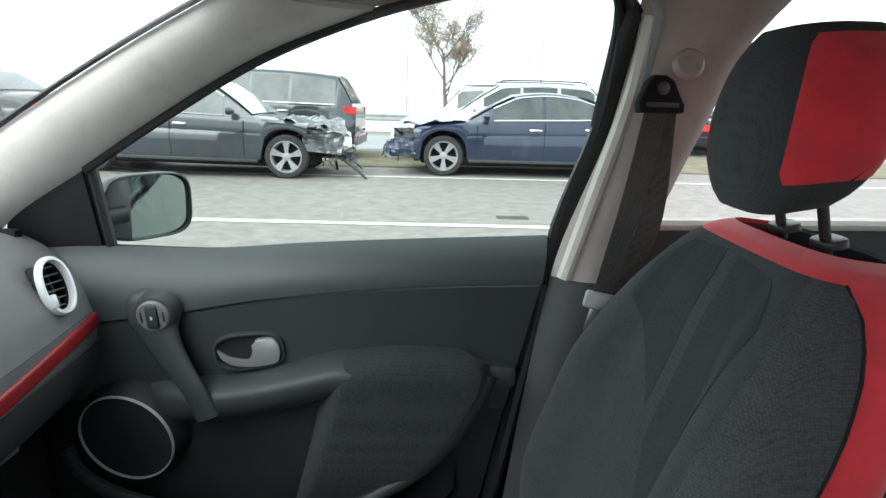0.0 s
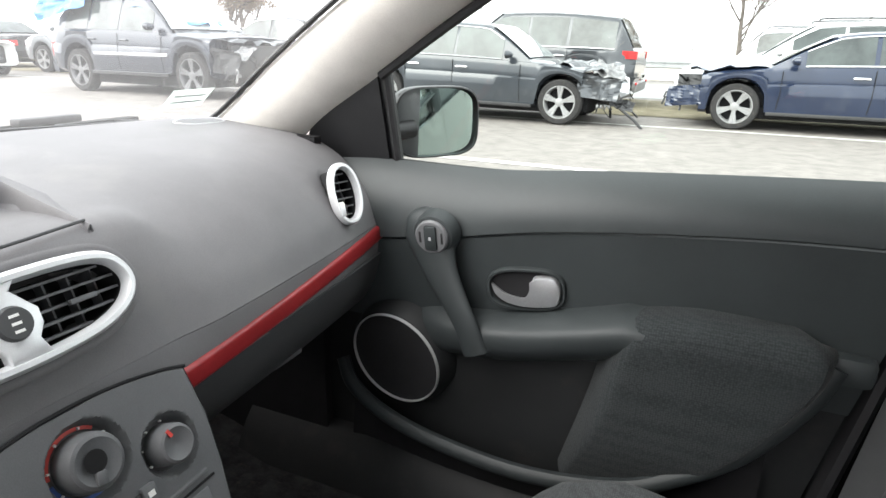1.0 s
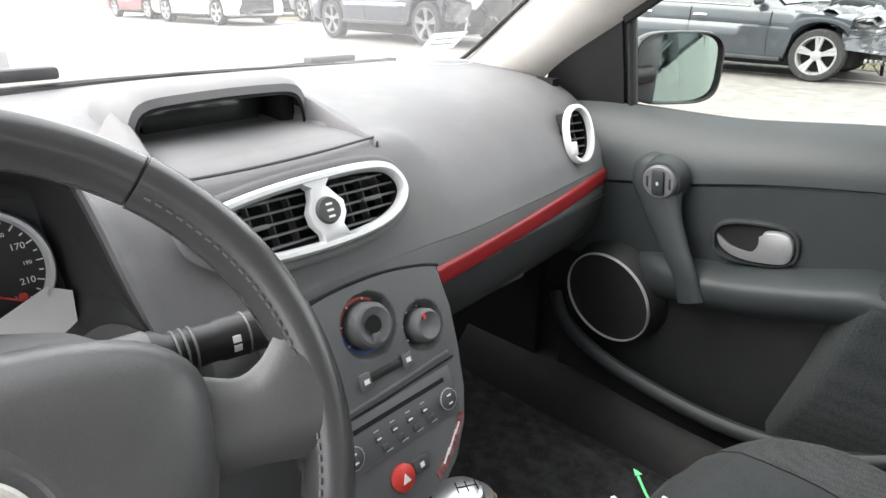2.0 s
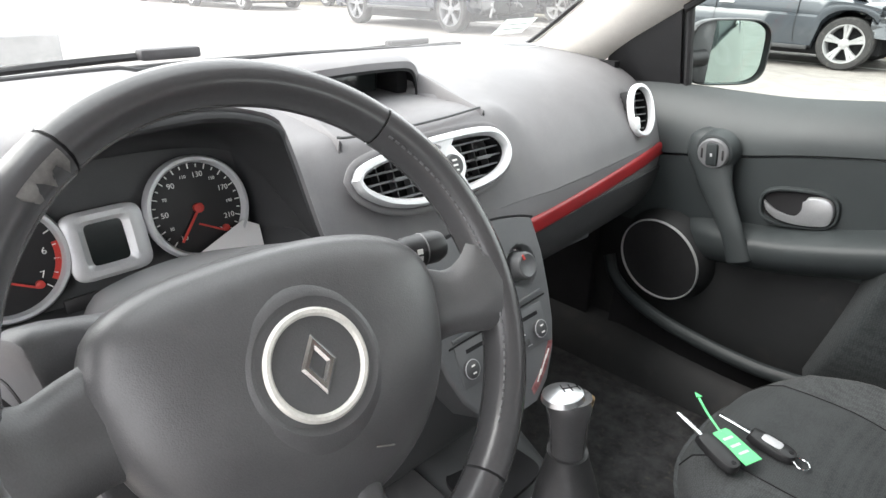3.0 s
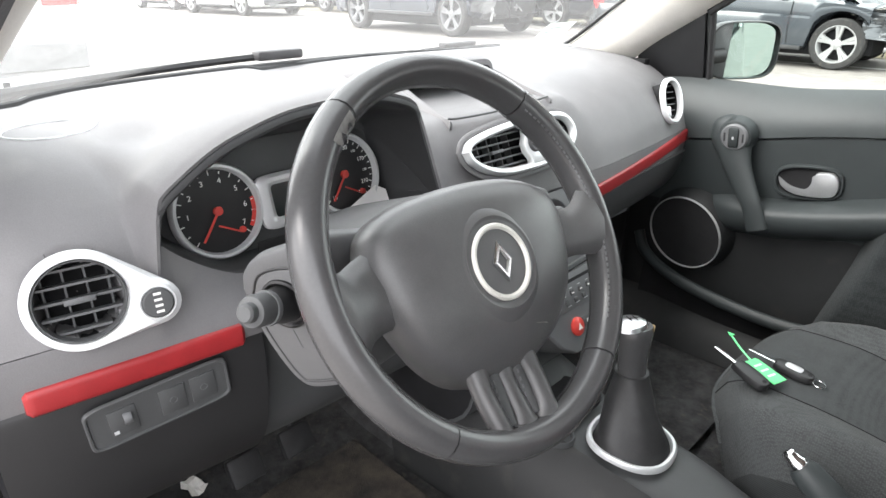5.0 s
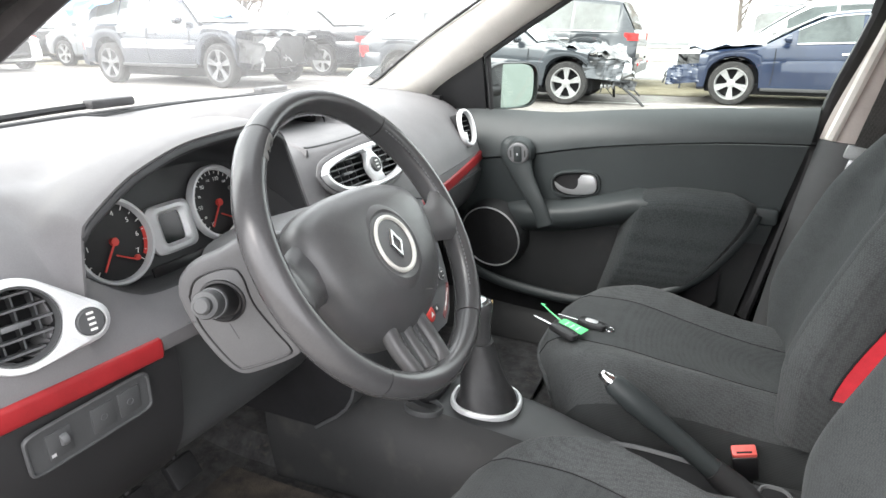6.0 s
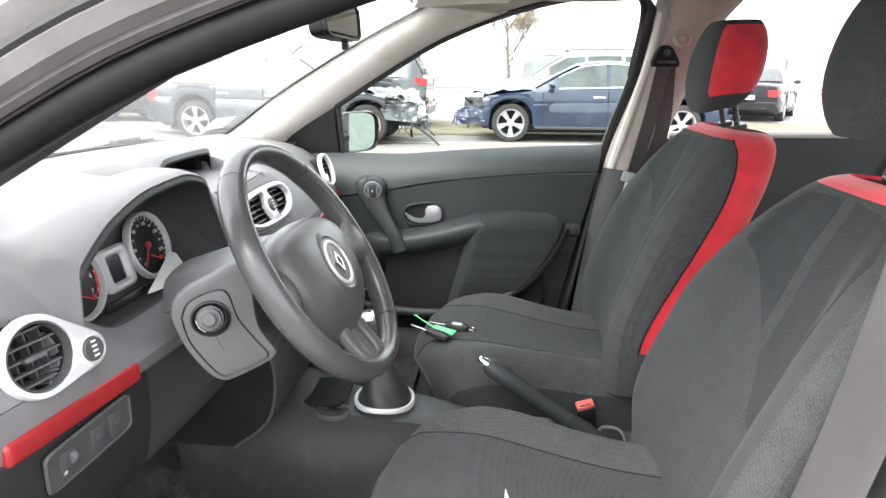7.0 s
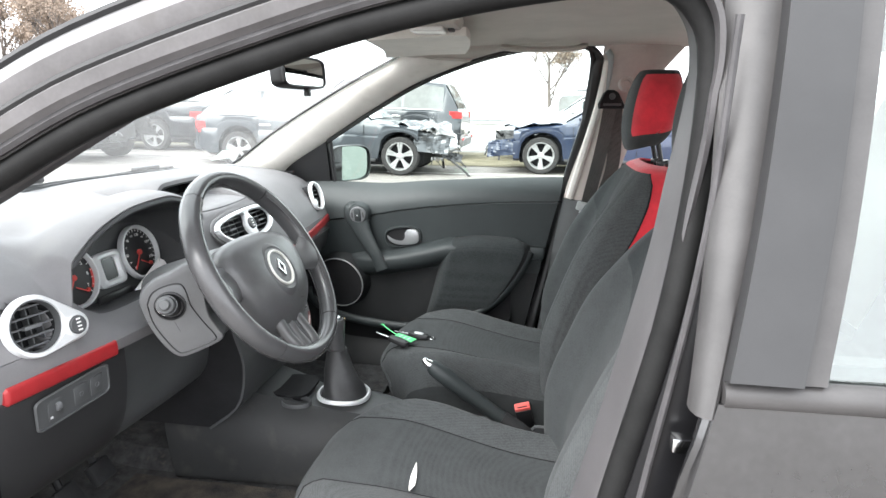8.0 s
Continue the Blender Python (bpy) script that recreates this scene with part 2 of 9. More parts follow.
def glass(name, tint=(0.93, 0.97, 0.95), gloss=1.0, haze=0.0):
    """A thin pane: clear, with a glossy reflection that grows at a glance."""
    m = bpy.data.materials.new(name)
    m.use_nodes = True
    nt = m.node_tree
    nt.nodes.clear()
    tr = nt.nodes.new("ShaderNodeBsdfTransparent")
    tr.inputs[0].default_value = (*tint, 1)
    gl = nt.nodes.new("ShaderNodeBsdfGlossy")
    gl.inputs["Roughness"].default_value = 0.02
    lw = nt.nodes.new("ShaderNodeLayerWeight")
    lw.inputs["Blend"].default_value = 0.5
    pw = nt.nodes.new("ShaderNodeMath")
    pw.operation = "POWER"
    pw.inputs[1].default_value = 5
    nt.links.new(lw.outputs["Facing"], pw.inputs[0])
    ml = nt.nodes.new("ShaderNodeMath")
    ml.operation = "MULTIPLY_ADD"
    ml.inputs[1].default_value = 0.5 * gloss
    ml.inputs[2].default_value = 0.022 * gloss
    nt.links.new(pw.outputs[0], ml.inputs[0])
    mx = nt.nodes.new("ShaderNodeMixShader")
    nt.links.new(ml.outputs[0], mx.inputs[0])
    nt.links.new(tr.outputs[0], mx.inputs[1])
    nt.links.new(gl.outputs[0], mx.inputs[2])
    last = mx
    if haze:
        df = nt.nodes.new("ShaderNodeBsdfTranslucent")
        df.inputs[0].default_value = (0.8, 0.8, 0.79, 1)
        tc = nt.nodes.new("ShaderNodeTexCoord")
        no = nt.nodes.new("ShaderNodeTexNoise")
        no.inputs["Scale"].default_value = 9
        no.inputs["Detail"].default_value = 8
        nt.links.new(tc.outputs["Object"], no.inputs["Vector"])
        mr = nt.nodes.new("ShaderNodeMapRange")
        mr.inputs[1].default_value, mr.inputs[2].default_value, mr.inputs[3].default_value, mr.inputs[4].default_value = 0.3, 0.7, haze * 0.85, haze * 1.15
        nt.links.new(no.outputs["Fac"], mr.inputs[0])
        m2 = nt.nodes.new("ShaderNodeMixShader")
        nt.links.new(mr.outputs[0], m2.inputs[0])
        nt.links.new(mx.outputs[0], m2.inputs[1])
        nt.links.new(df.outputs[0], m2.inputs[2])
        last = m2
    out = nt.nodes.new("ShaderNodeOutputMaterial")
    nt.links.new(last.outputs[0], out.inputs[0])
    return m


M_DASH = material("dash_plastic", (0.160, 0.157, 0.161), 0.62, vary=0.10, scale=5, grain=900, bump=0.35, smudge=0.06, spec=0.30, grime=(0.188, 0.184, 0.181))
M_DARK = material("dark_plastic", (0.056, 0.058, 0.060), 0.56, vary=0.12, scale=6, grain=900, bump=0.3, smudge=0.06)
M_PANEL = material("panel_plastic", (0.105, 0.108, 0.112), 0.5, vary=0.1, scale=7, grain=800, bump=0.2, smudge=0.05)
M_BLACK = material("black_plastic", (0.012, 0.012, 0.013), 0.45, vary=0.2, scale=12, bump=0.1)
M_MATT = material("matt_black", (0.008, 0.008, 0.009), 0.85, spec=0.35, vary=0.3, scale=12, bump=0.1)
# black without any gloss, so the dash end looks unlit
M_UNLIT_END = material("unlit_dash_end", (0.010, 0.010, 0.011), 1.0, spec=0.0, speck=0.0, vary=0.3, scale=30, grain=300, bump=0.4)
M_COWL = material("cowl_plastic", (0.034, 0.035, 0.037), 0.6, vary=0.1, scale=9, grain=900, bump=0.3)
M_RUBBER = material("black_rubber", (0.014, 0.014, 0.015), 0.65, vary=0.3, scale=30, grain=300, bump=0.3)
M_SEAL = material("grey_rubber_seal", (0.050, 0.048, 0.050), 0.5, speck=0.04, spec=0.35, vary=0.25, scale=18, grain=260, bump=0.3)
M_SILVER = material("silver_plastic", (0.64, 0.65, 0.66), 0.36, metal=0.30, vary=0.05, scale=10, grain=1500, bump=0.05)
M_CHROME = material("chrome", (0.75, 0.76, 0.77), 0.16, metal=1.0, vary=0.04, bump=0.0)
M_SATIN = material("satin_metal", (0.55, 0.56, 0.57), 0.3, metal=1.0, vary=0.06, bump=0.0)
M_CREAM = material("cream_ring", (0.60, 0.59, 0.55), 0.4, metal=0.2, vary=0.08, scale=40, bump=0.05)
M_RED = material("red_trim", (0.28, 0.018, 0.021), 0.36, vary=0.12, scale=20, grain=1200, bump=0.12)
M_REDDOT = material("red_button", (0.55, 0.05, 0.04), 0.4, vary=0.1, scale=30, bump=0.0)
M_ORANGE = material("red_pointer", (0.50, 0.05, 0.04), 0.5, vary=0.05, bump=0.0)
M_WHITE = material("white_marking", (0.78, 0.78, 0.76), 0.5, vary=0.04, bump=0.0)
M_BLUE = material("blue_marking", (0.03, 0.08, 0.28), 0.5, vary=0.05, bump=0.0)
M_LEATHER = material("worn_leather", (0.058, 0.058, 0.060), 0.26, speck=0.03, vary=0.06, scale=14, grain=320, bump=0.12, smudge=0.02)
M_WORN = material("worn_bare_leather", (0.12, 0.115, 0.11), 0.5, vary=0.3, scale=60, grain=400, bump=0.4)
M_HEAD = material("headliner_cloth", (0.44, 0.41, 0.37), 0.95, vary=0.06, scale=9, grain=1200, bump=0.3, sheen=0.2)
M_PILLAR = material("pillar_trim", (0.66, 0.63, 0.585), 0.55, vary=0.07, scale=7, grain=800, bump=0.2, grime=(0.54, 0.51, 0.46))
M_CLOTH = knit("seat_cloth", (0.036, 0.039, 0.040), (0.066, 0.070, 0.071), 0.0030)
M_CLOTH2 = knit("seat_centre_cloth", (0.029, 0.032, 0.033), (0.050, 0.054, 0.055), 0.0024, strength=0.25)
M_CLOTH3 = knit("seat_rib_cloth", (0.033, 0.036, 0.037), (0.050, 0.054, 0.055), 0.0040, bands=True, strength=0.35)
M_REDCLOTH = material("red_cloth", (0.56, 0.018, 0.032), 0.85, vary=0.14, scale=22, grain=1400, bump=0.4, sheen=0.3)
M_CARPET = material("carpet", (0.032, 0.032, 0.033), 1.0, vary=0.5, scale=30, grain=500, bump=1.0, bump_dist=0.003, grime=(0.075, 0.065, 0.055))
M_PAINT = material("black_car_paint", (0.016, 0.016, 0.017), 0.18, vary=0.2, scale=4, bump=0.02, grain=90, coat=1.0, smudge=0.06)
M_DUSTY = material("dusty_black_paint", (0.12, 0.115, 0.117), 0.42, speck=0.04, spec=0.35, vary=0.25, scale=6, bump=0.06, grain=200, coat=0.0, smudge=0.08, grime=(0.10, 0.095, 0.09))
M_DOOR = material("door_plastic", (0.025, 0.030, 0.031), 0.52, spec=0.36, vary=0.12, scale=6, grain=900, bump=0.35, smudge=0.06)
M_DOORCAP = material("door_cap_plastic", (0.034, 0.040, 0.041), 0.52, spec=0.40, vary=0.10, scale=6, grain=900, bump=0.4, smudge=0.06)
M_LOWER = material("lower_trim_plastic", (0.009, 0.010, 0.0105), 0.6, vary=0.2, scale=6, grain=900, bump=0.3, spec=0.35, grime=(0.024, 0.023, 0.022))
M_AIRBAG = material("airbag_plastic", (0.074, 0.074, 0.076), 0.36, vary=0.14, scale=9, grain=900, bump=0.35, smudge=0.06)
M_SHROUD = material("shroud_plastic", (0.094, 0.095, 0.098), 0.44, vary=0.08, scale=9, grain=900, bump=0.3, smudge=0.05)
M_PILLARB = material("centre_pillar_trim", (0.40, 0.352, 0.325), 0.6, vary=0.10, scale=7, grain=800, bump=0.2, grime=(0.30, 0.25, 0.225))
M_BELT = knit("belt_webbing", (0.055, 0.053, 0.050), (0.10, 0.098, 0.094), 0.0030, strength=0.3)
M_GLASS = glass("window_glass")
# the haze film covers dust and also imitates the dash's reflection
M_SCREEN = glass("windscreen_glass", (0.93, 0.955, 0.95), 1.0, 0.035)
# dark green tint stands in for what the door mirror would reflect
M_MIRROR_TINT = material("mirror_glass", (0.44, 0.56, 0.53), 0.02, metal=1.0, vary=0.0, bump=0.0)
M_GREEN = material("green_tag", (0.10, 0.62, 0.22), 0.35, vary=0.1, scale=60, bump=0.0)
M_BEIGE = material("worn_knob_edge", (0.42, 0.30, 0.16), 0.5, vary=0.2, scale=60, bump=0.1)
M_LCD = material("lcd_screen", (0.020, 0.024, 0.024), 0.15, vary=0.05, bump=0.0)
M_KEYGREY = material("grey_key_pad", (0.45, 0.46, 0.47), 0.5, vary=0.1, bump=0.0)
M_FOAM = material("white_foam", (0.75, 0.73, 0.69), 0.95, vary=0.1, scale=80, bump=0.3)

# ---- the car's shell: x to the rear, y to the passenger's side, z up ----
# outline of the front passenger window, from the mirror round over the top
WIN = [(-0.469, 0.737, 0.957), (-0.465, 0.690, 1.113), (-0.30, 0.660, 1.212), (-0.12, 0.634, 1.31), (0.08, 0.612, 1.383), (0.26, 0.602, 1.420), (0.385, 0.600, 1.425), (0.437, 0.606, 1.392), (0.425, 0.655, 1.21), (0.372, 0.742, 0.992)]
A_FRONT = [(-0.88, 0.700, 1.000), (-0.80, 0.682, 1.038), (-0.65, 0.655, 1.138), (-0.47, 0.612, 1.238), (-0.30, 0.570, 1.325), (-0.14, 0.530, 1.398)]
A_REAR = [(-0.66, 0.730, 0.990), (-0.60, 0.715, 1.035), (-0.46, 0.690, 1.118), (-0.30, 0.660, 1.215), (-0.12, 0.634, 1.313), (0.06, 0.612, 1.380)]


def side(p, s):
    return Vector((p[0], p[1] * s, p[2]))


car_body = thing("car_body", (0.3, 0, 0), "black hatchback body shell with pale grey roof lining and pillars", "car body", kind="structure")


def pillar_a(s):
    f, r = spline([side(p, s) for p in A_FRONT], 26), spline([side(p, s) for p in A_REAR], 26)
    rings = []
    for a, b in zip(f, r):
        inward = Vector((-0.02, -s, -0.35)).normalized()
        ring = []
        for k in range(9):
            t = k / 8
            ring.append(a.lerp(b, t) + inward * 0.030 * math.sin(math.pi * t) ** 0.7)
        rings.append(ring)
    return sheet(rings, -0.012 if s > 0 else 0.012)


part("pillar_trim", pillar_a(1), M_PILLAR, car_body, "pale grey plastic windscreen pillar trim")
part("pillar_trim", pillar_a(-1), M_PILLAR, car_body, "pale grey plastic windscreen pillar trim")


# black bonded edge of the windscreen along both pillars and along the cowl
def base_x(y):
    return -1.075 + 0.22 * (y / 0.70) ** 2


for s in (1, -1):
    edge = [side((p[0] - 0.004, p[1] - 0.006, p[2] + 0.002), s) for p in A_FRONT]
    part("screen_seal", tube(spline(edge, 24), 0.0045, 6), M_RUBBER, car_body)
cowl = [(base_x(y) + 0.014, y, 1.012) for y in np.linspace(-0.69, 0.69, 31)]
part("cowl_seal", tube(cowl, 0.009, 6), M_RUBBER, car_body)


def screen_point(u, v):
    """u across from -1 to 1, v up from the cowl to the roof."""
    y0, y1 = 0.70 * u, 0.53 * u
    a = Vector((base_x(y0), y0, 1.008))
    b = Vector((-0.215 + 0.075 * u * u, y1, 1.425 - 0.027 * u * u))
    p = a.lerp(b, v)
    return p + Vector((-0.035, 0, 0.05)) * math.sin(math.pi * v) * (1 - 0.6 * u * u)


screen = part("windscreen", sheet([[screen_point(u, v) for u in np.linspace(-1, 1, 21)] for v in np.linspace(0, 1, 11)], 0.004), M_SCREEN, car_body, "clear curved windscreen with a haze for dust and reflected dash")
screen.visible_shadow = False

# faded label stuck inside the screen's lower corner
label_g = [[screen_point(0.835 + 0.085 * a, 0.085 + 0.015 * a + 0.075 * b) + Vector((0.006, 0, -0.006)) for a in np.linspace(0, 1, 9)] for b in np.linspace(0, 1, 5)]
sticker_s = solo("screen_label", sheet(label_g, 0.0006), glass("faded_label", (0.62, 0.70, 0.66), 1.0, 0.35), "faded translucent pale green label on the windscreen", "label")
for b in (0.3, 0.62):
    bar = [[screen_point(0.845 + 0.065 * a, 0.088 + 0.012 * a + 0.075 * (b + 0.08 * q)) + Vector((0.0075, 0, -0.0075)) for a in np.linspace(0, 1, 7)] for q in (0, 1)]
    part("writing_bar", sheet(bar, 0.0004), M_KEYGREY, sticker_s)

# roof: outer skin and lining


def roof_z(x, y):
    mid = curve1([(-0.25, 1.425), (0.1, 1.455), (0.45, 1.462), (1.0, 1.452), (1.65, 1.40)], x)
    w = abs(y) / 0.60
    return mid - 0.034 * w ** 2.6


def roof_half(x):
    return curve1([(-0.22, 0.535), (0.06, 0.605), (0.3, 0.600), (1.0, 0.59), (1.65, 0.55)], x)


def roof_grid(lift):
    rings = []
    for x in np.linspace(-0.20, 1.65, 28):
        h = roof_half(x)
        xo = -0.02 if x < -0.1 else 0
        rings.append([(x + xo * (1 - (u * u)), h * u, roof_z(x, h * u) + lift) for u in np.linspace(-1, 1, 19)])
    return rings


part("headliner", sheet(roof_grid(0.0), 0.006), M_HEAD, car_body, "pale grey cloth roof lining")
part("roof_panel", sheet(roof_grid(0.035), 0.006), M_PAINT, car_body, "black painted roof")


# the band of lining between the roof and the heads of the side windows
def head_band(s):
    top, low = [], []
    for x in np.linspace(-0.16, 1.60, 36):
        top.append(Vector((x, s * roof_half(x) * 0.90, roof_z(x, roof_half(x) * 0.90) - 0.004)))
        zl = curve1([(-0.16, 1.392), (-0.05, 1.372), (0.06, 1.386), (0.16, 1.410), (0.26, 1.426), (0.40, 1.431), (0.60, 1.428), (1.2, 1.425), (1.6, 1.35)], x)
        low.append(Vector((x, s * curve1([(-0.16, 0.525), (0.06, 0.612), (1.6, 0.612)], x), zl)))
    rings = [[a.lerp(b, k / 5) + Vector((0, -s * 0.018, -0.004)) * math.sin(math.pi * k / 5) for k in range(6)] for a, b in zip(top, low)]
    return sheet(rings, -0.012 * s)


part("roof_edge_trim", head_band(1), M_HEAD, car_body)
part("roof_edge_trim", head_band(-1), M_HEAD, car_body)

# rubber round the front passenger window head and the dark frame of its rear edge
part("window_seal", tube(spline(WIN[1:9], 44), 0.009, 8), M_RUBBER, car_body)
rear_edge = spline([(0.30, 0.598, 1.434), (0.385, 0.599, 1.430), (0.430, 0.603, 1.405), (0.440, 0.612, 1.36), (0.425, 0.655, 1.21), (0.372, 0.742, 0.992), (0.325, 0.735, 0.76), (0.262, 0.715, 0.45)], 34)
part("door_frame_edge", tube([p + Vector((0.016 * min(1, k / 6), 0.004, 0)) for k, p in enumerate(rear_edge)], [0.006 + 0.018 * min(1, k / 15) for k in range(34)], 10, flat=0.7), M_BLACK, car_body, "black door frame edge")
part("aperture_seal", tube([p + Vector((0.050, -0.026, 0)) for p in rear_edge[9:24]], 0.010, 8), material("pale_seal", (0.30, 0.33, 0.33), 0.5, vary=0.1, bump=0.1), car_body)


# centre pillars: pale upper trim and dark lower trim
def pillar_b(s, z0, z1, x_low, x_high, bm=None):
    rings = []
    for k in range(15):
        t = k / 14
        z = z0 + (z1 - z0) * t
        y = curve1([(0.30, 0.700), (0.93, 0.685), (1.25, 0.622), (1.43, 0.590)], z)
        xf = curve1(x_low, z)
        xr = curve1(x_high, z)
        ring = []
        for j in range(9):
            u = j / 8
            ring.append(Vector((xf + (xr - xf) * u, s * (y + 0.020 - 0.030 * math.sin(math.pi * u) ** 0.5), z)))
        rings.append(ring)
    return sheet(rings, 0.02 * s)


PB_F = [(0.30, 0.30), (0.935, 0.388), (1.26, 0.470), (1.43, 0.480)]
shift_b = lambda t, d: [(z, x + d) for z, x in t]
PB_R = [(0.30, 0.46), (0.935, 0.515), (1.26, 0.600), (1.36, 0.640), (1.43, 0.70)]
for s in (1, -1):
    part("pillar_trim", pillar_b(s, 0.935, 1.432, PB_F if s > 0 else shift_b(PB_F, 0.090), PB_R), M_PILLARB, car_body, "pale pinkish grey plastic centre pillar trim")
    part("lower_pillar_trim", pillar_b(s, 0.30, 0.933, PB_F if s > 0 else shift_b(PB_F, 0.090), PB_R), M_DARK, car_body, "dark grey lower pillar trim")
part("pillar_edge_trim", tube(spline([(0.392, 0.668, 0.94), (0.43, 0.640, 1.10), (0.468, 0.612, 1.26), (0.485, 0.590, 1.38)], 16), 0.013, 8), M_PILLAR, car_body)
cap = lathe([(0.0001, 0.004), (0.010, 0.004), (0.012, 0.009), (0.019, 0.010), (0.024, 0.005), (0.025, 0)], 20, basis((0.541, 0.576, 1.309), (1, 0, 0), (0, 0.28, 1)) @ pose(0, 0, 0, 0, 0, 0))
part("belt_adjuster", cap, M_PILLARB, car_body, "round pale plastic adjuster cap")

# front face of the driver's centre pillar, from the inner trim edge to the door seal
EDGE_B = [(0.295, -0.665, 0.40), (0.345, -0.662, 0.60), (0.394, -0.660, 0.80), (0.427, -0.652, 0.95), (0.452, -0.636, 1.06), (0.469, -0.612, 1.15), (0.492, -0.568, 1.25), (0.495, -0.555, 1.31), (0.485, -0.552, 1.350), (0.455, -0.552, 1.385), (0.40, -0.555, 1.402)]
eb = spline(EDGE_B, 44)


def flange_x(z):
    """Outer edge of the seal that covers the door pillar's flange."""
    return curve1([(0.40, 0.300), (0.60, 0.362), (0.754, 0.402), (0.821, 0.418), (0.973, 0.449), (1.11, 0.474), (1.234, 0.488), (1.32, 0.486), (1.40, 0.42)], z)


face = []
for p in eb:
    q = Vector((max(flange_x(p.z), p.x - 0.004), -0.728, p.z))
    face.append([p.lerp(q, t) + Vector((0, (q.y - p.y) * (math.sin(t * math.pi / 2) - t), 0)) for t in np.linspace(0, 1, 10)])
part("pillar_face", sheet(face, 0.006), material("grey_pillar_face", (0.056, 0.053, 0.055), 0.55, vary=0.12, scale=9, grain=600, bump=0.2), car_body, "grey soft seal over the door pillar flange")
part("pillar_edge_trim", tube(eb, 0.0055, 8), M_SEAL, car_body)
part("pillar_seal", tube(spline([Vector((p[0] + 0.012, -p[1] - 0.014, p[2] - 0.004)) for p in A_REAR], 24), 0.015, 8), M_SEAL, car_body)
# rear passenger side: door trim, window frame, rear quarter, boot wall, floor
rr = [[(x, 0.70 + 0.03 * math.sin((z - 0.35) * 4), z) for x in np.linspace(0.52, 1.35, 10)] for z in np.linspace(0.35, 1.035, 8)]
part("rear_door_trim", sheet(rr, -0.03), M_DARK, car_body, "dark grey rear door trim")
part("rear_sill_line", tube([(0.56, 0.690, 1.038), (0.9, 0.692, 1.045), (1.3, 0.690, 1.05)], 0.012, 8), M_PILLAR, car_body)
qp = [[(x + (1.04 - z) * -0.25, 0.70 - 0.10 * max(0, (z - 1.04)) / 0.4, z) for x in np.linspace(1.24, 1.70, 8)] for z in np.linspace(0.35, 1.43, 9)]
part("quarter_trim", sheet(qp, -0.03), M_HEAD, car_body)
part("quarter_trim", sheet([[(p[0], -p[1], p[2]) for p in r] for r in qp], 0.03), M_HEAD, car_body)
tail = [[(1.66 + 0.05 * math.cos(y * 2), y, z) for y in np.linspace(-0.70, 0.70, 12)] for z in np.linspace(0.35, 1.0, 6)]
part("tailgate", sheet(tail, 0.03), M_DARK, car_body)
rear_pane = part("tailgate_glass", sheet([[(1.70 - 0.10 * t, y, 1.0 + 0.40 * t) for y in np.linspace(-0.62, 0.62, 8)] for t in np.linspace(0, 1, 5)], 0.004), M_GLASS, car_body)
rear_pane.visible_shadow = False
floor_rings = []
for x in np.linspace(-1.15, 1.66, 40):
    z = 0.300 + 0.25 * max(0, (-x - 0.75)) ** 1.0
    floor_rings.append([(x, y, z + (0.04 if abs(y) < 0.12 else 0) + 0.004 * noise.noise((x * 9, y * 9, 0))) for y in np.linspace(-0.74, 0.74, 36)])
part("floor_carpet", sheet(floor_rings, 0.02), M_CARPET, car_body, "dusty dark grey floor carpet")
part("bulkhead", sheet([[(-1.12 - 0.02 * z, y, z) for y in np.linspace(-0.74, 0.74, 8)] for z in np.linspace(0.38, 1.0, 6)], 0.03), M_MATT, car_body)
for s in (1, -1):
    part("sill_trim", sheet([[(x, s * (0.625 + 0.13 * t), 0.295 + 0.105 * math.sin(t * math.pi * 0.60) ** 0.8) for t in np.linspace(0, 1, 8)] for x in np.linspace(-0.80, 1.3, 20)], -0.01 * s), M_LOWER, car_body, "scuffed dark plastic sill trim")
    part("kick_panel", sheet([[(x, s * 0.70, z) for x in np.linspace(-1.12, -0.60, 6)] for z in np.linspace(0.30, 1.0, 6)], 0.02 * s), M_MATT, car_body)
    part("outer_sill", sheet([[(x, s * (0.76 + 0.07 * math.sin(t * math.pi)), 0.39 - 0.17 * t) for t in np.linspace(0, 1, 8)] for x in np.linspace(-0.95, 1.4, 16)], 0.01 * s), M_PAINT, car_body)
flank_p = [[(x, 0.775 + 0.07 * math.sin(max(0, (0.95 - z)) * 2.4) - 0.05 * max(0, x - 1.1) ** 2, z) for x in np.linspace(0.405, 1.73, 16)] for z in np.linspace(0.28, 0.95, 9)]
part("rear_flank", sheet(flank_p, 0.008), M_PAINT, car_body, "black painted rear flank")
for s in (1, -1):
    part("rear_quarter", sheet([[(x + (1.04 - z) * -0.25, s * (0.775 - 0.13 * max(0, (z - 0.95)) / 0.45 - 0.05 * max(0, x - 1.3)), z) for x in np.linspace(1.27, 1.72, 8)] for z in np.linspace(0.90, 1.45, 8)], -0.008 * s), M_PAINT, car_body, "black painted rear quarter")
part("rear_flank", sheet([[(x, -0.775 - 0.07 * math.sin(max(0, (0.95 - z)) * 2.4) + 0.05 * max(0, x - 1.1) ** 2, z) for x in np.linspace(1.285, 1.73, 8)] for z in np.linspace(0.28, 0.95, 9)], -0.008), M_PAINT, car_body, "black painted rear flank")
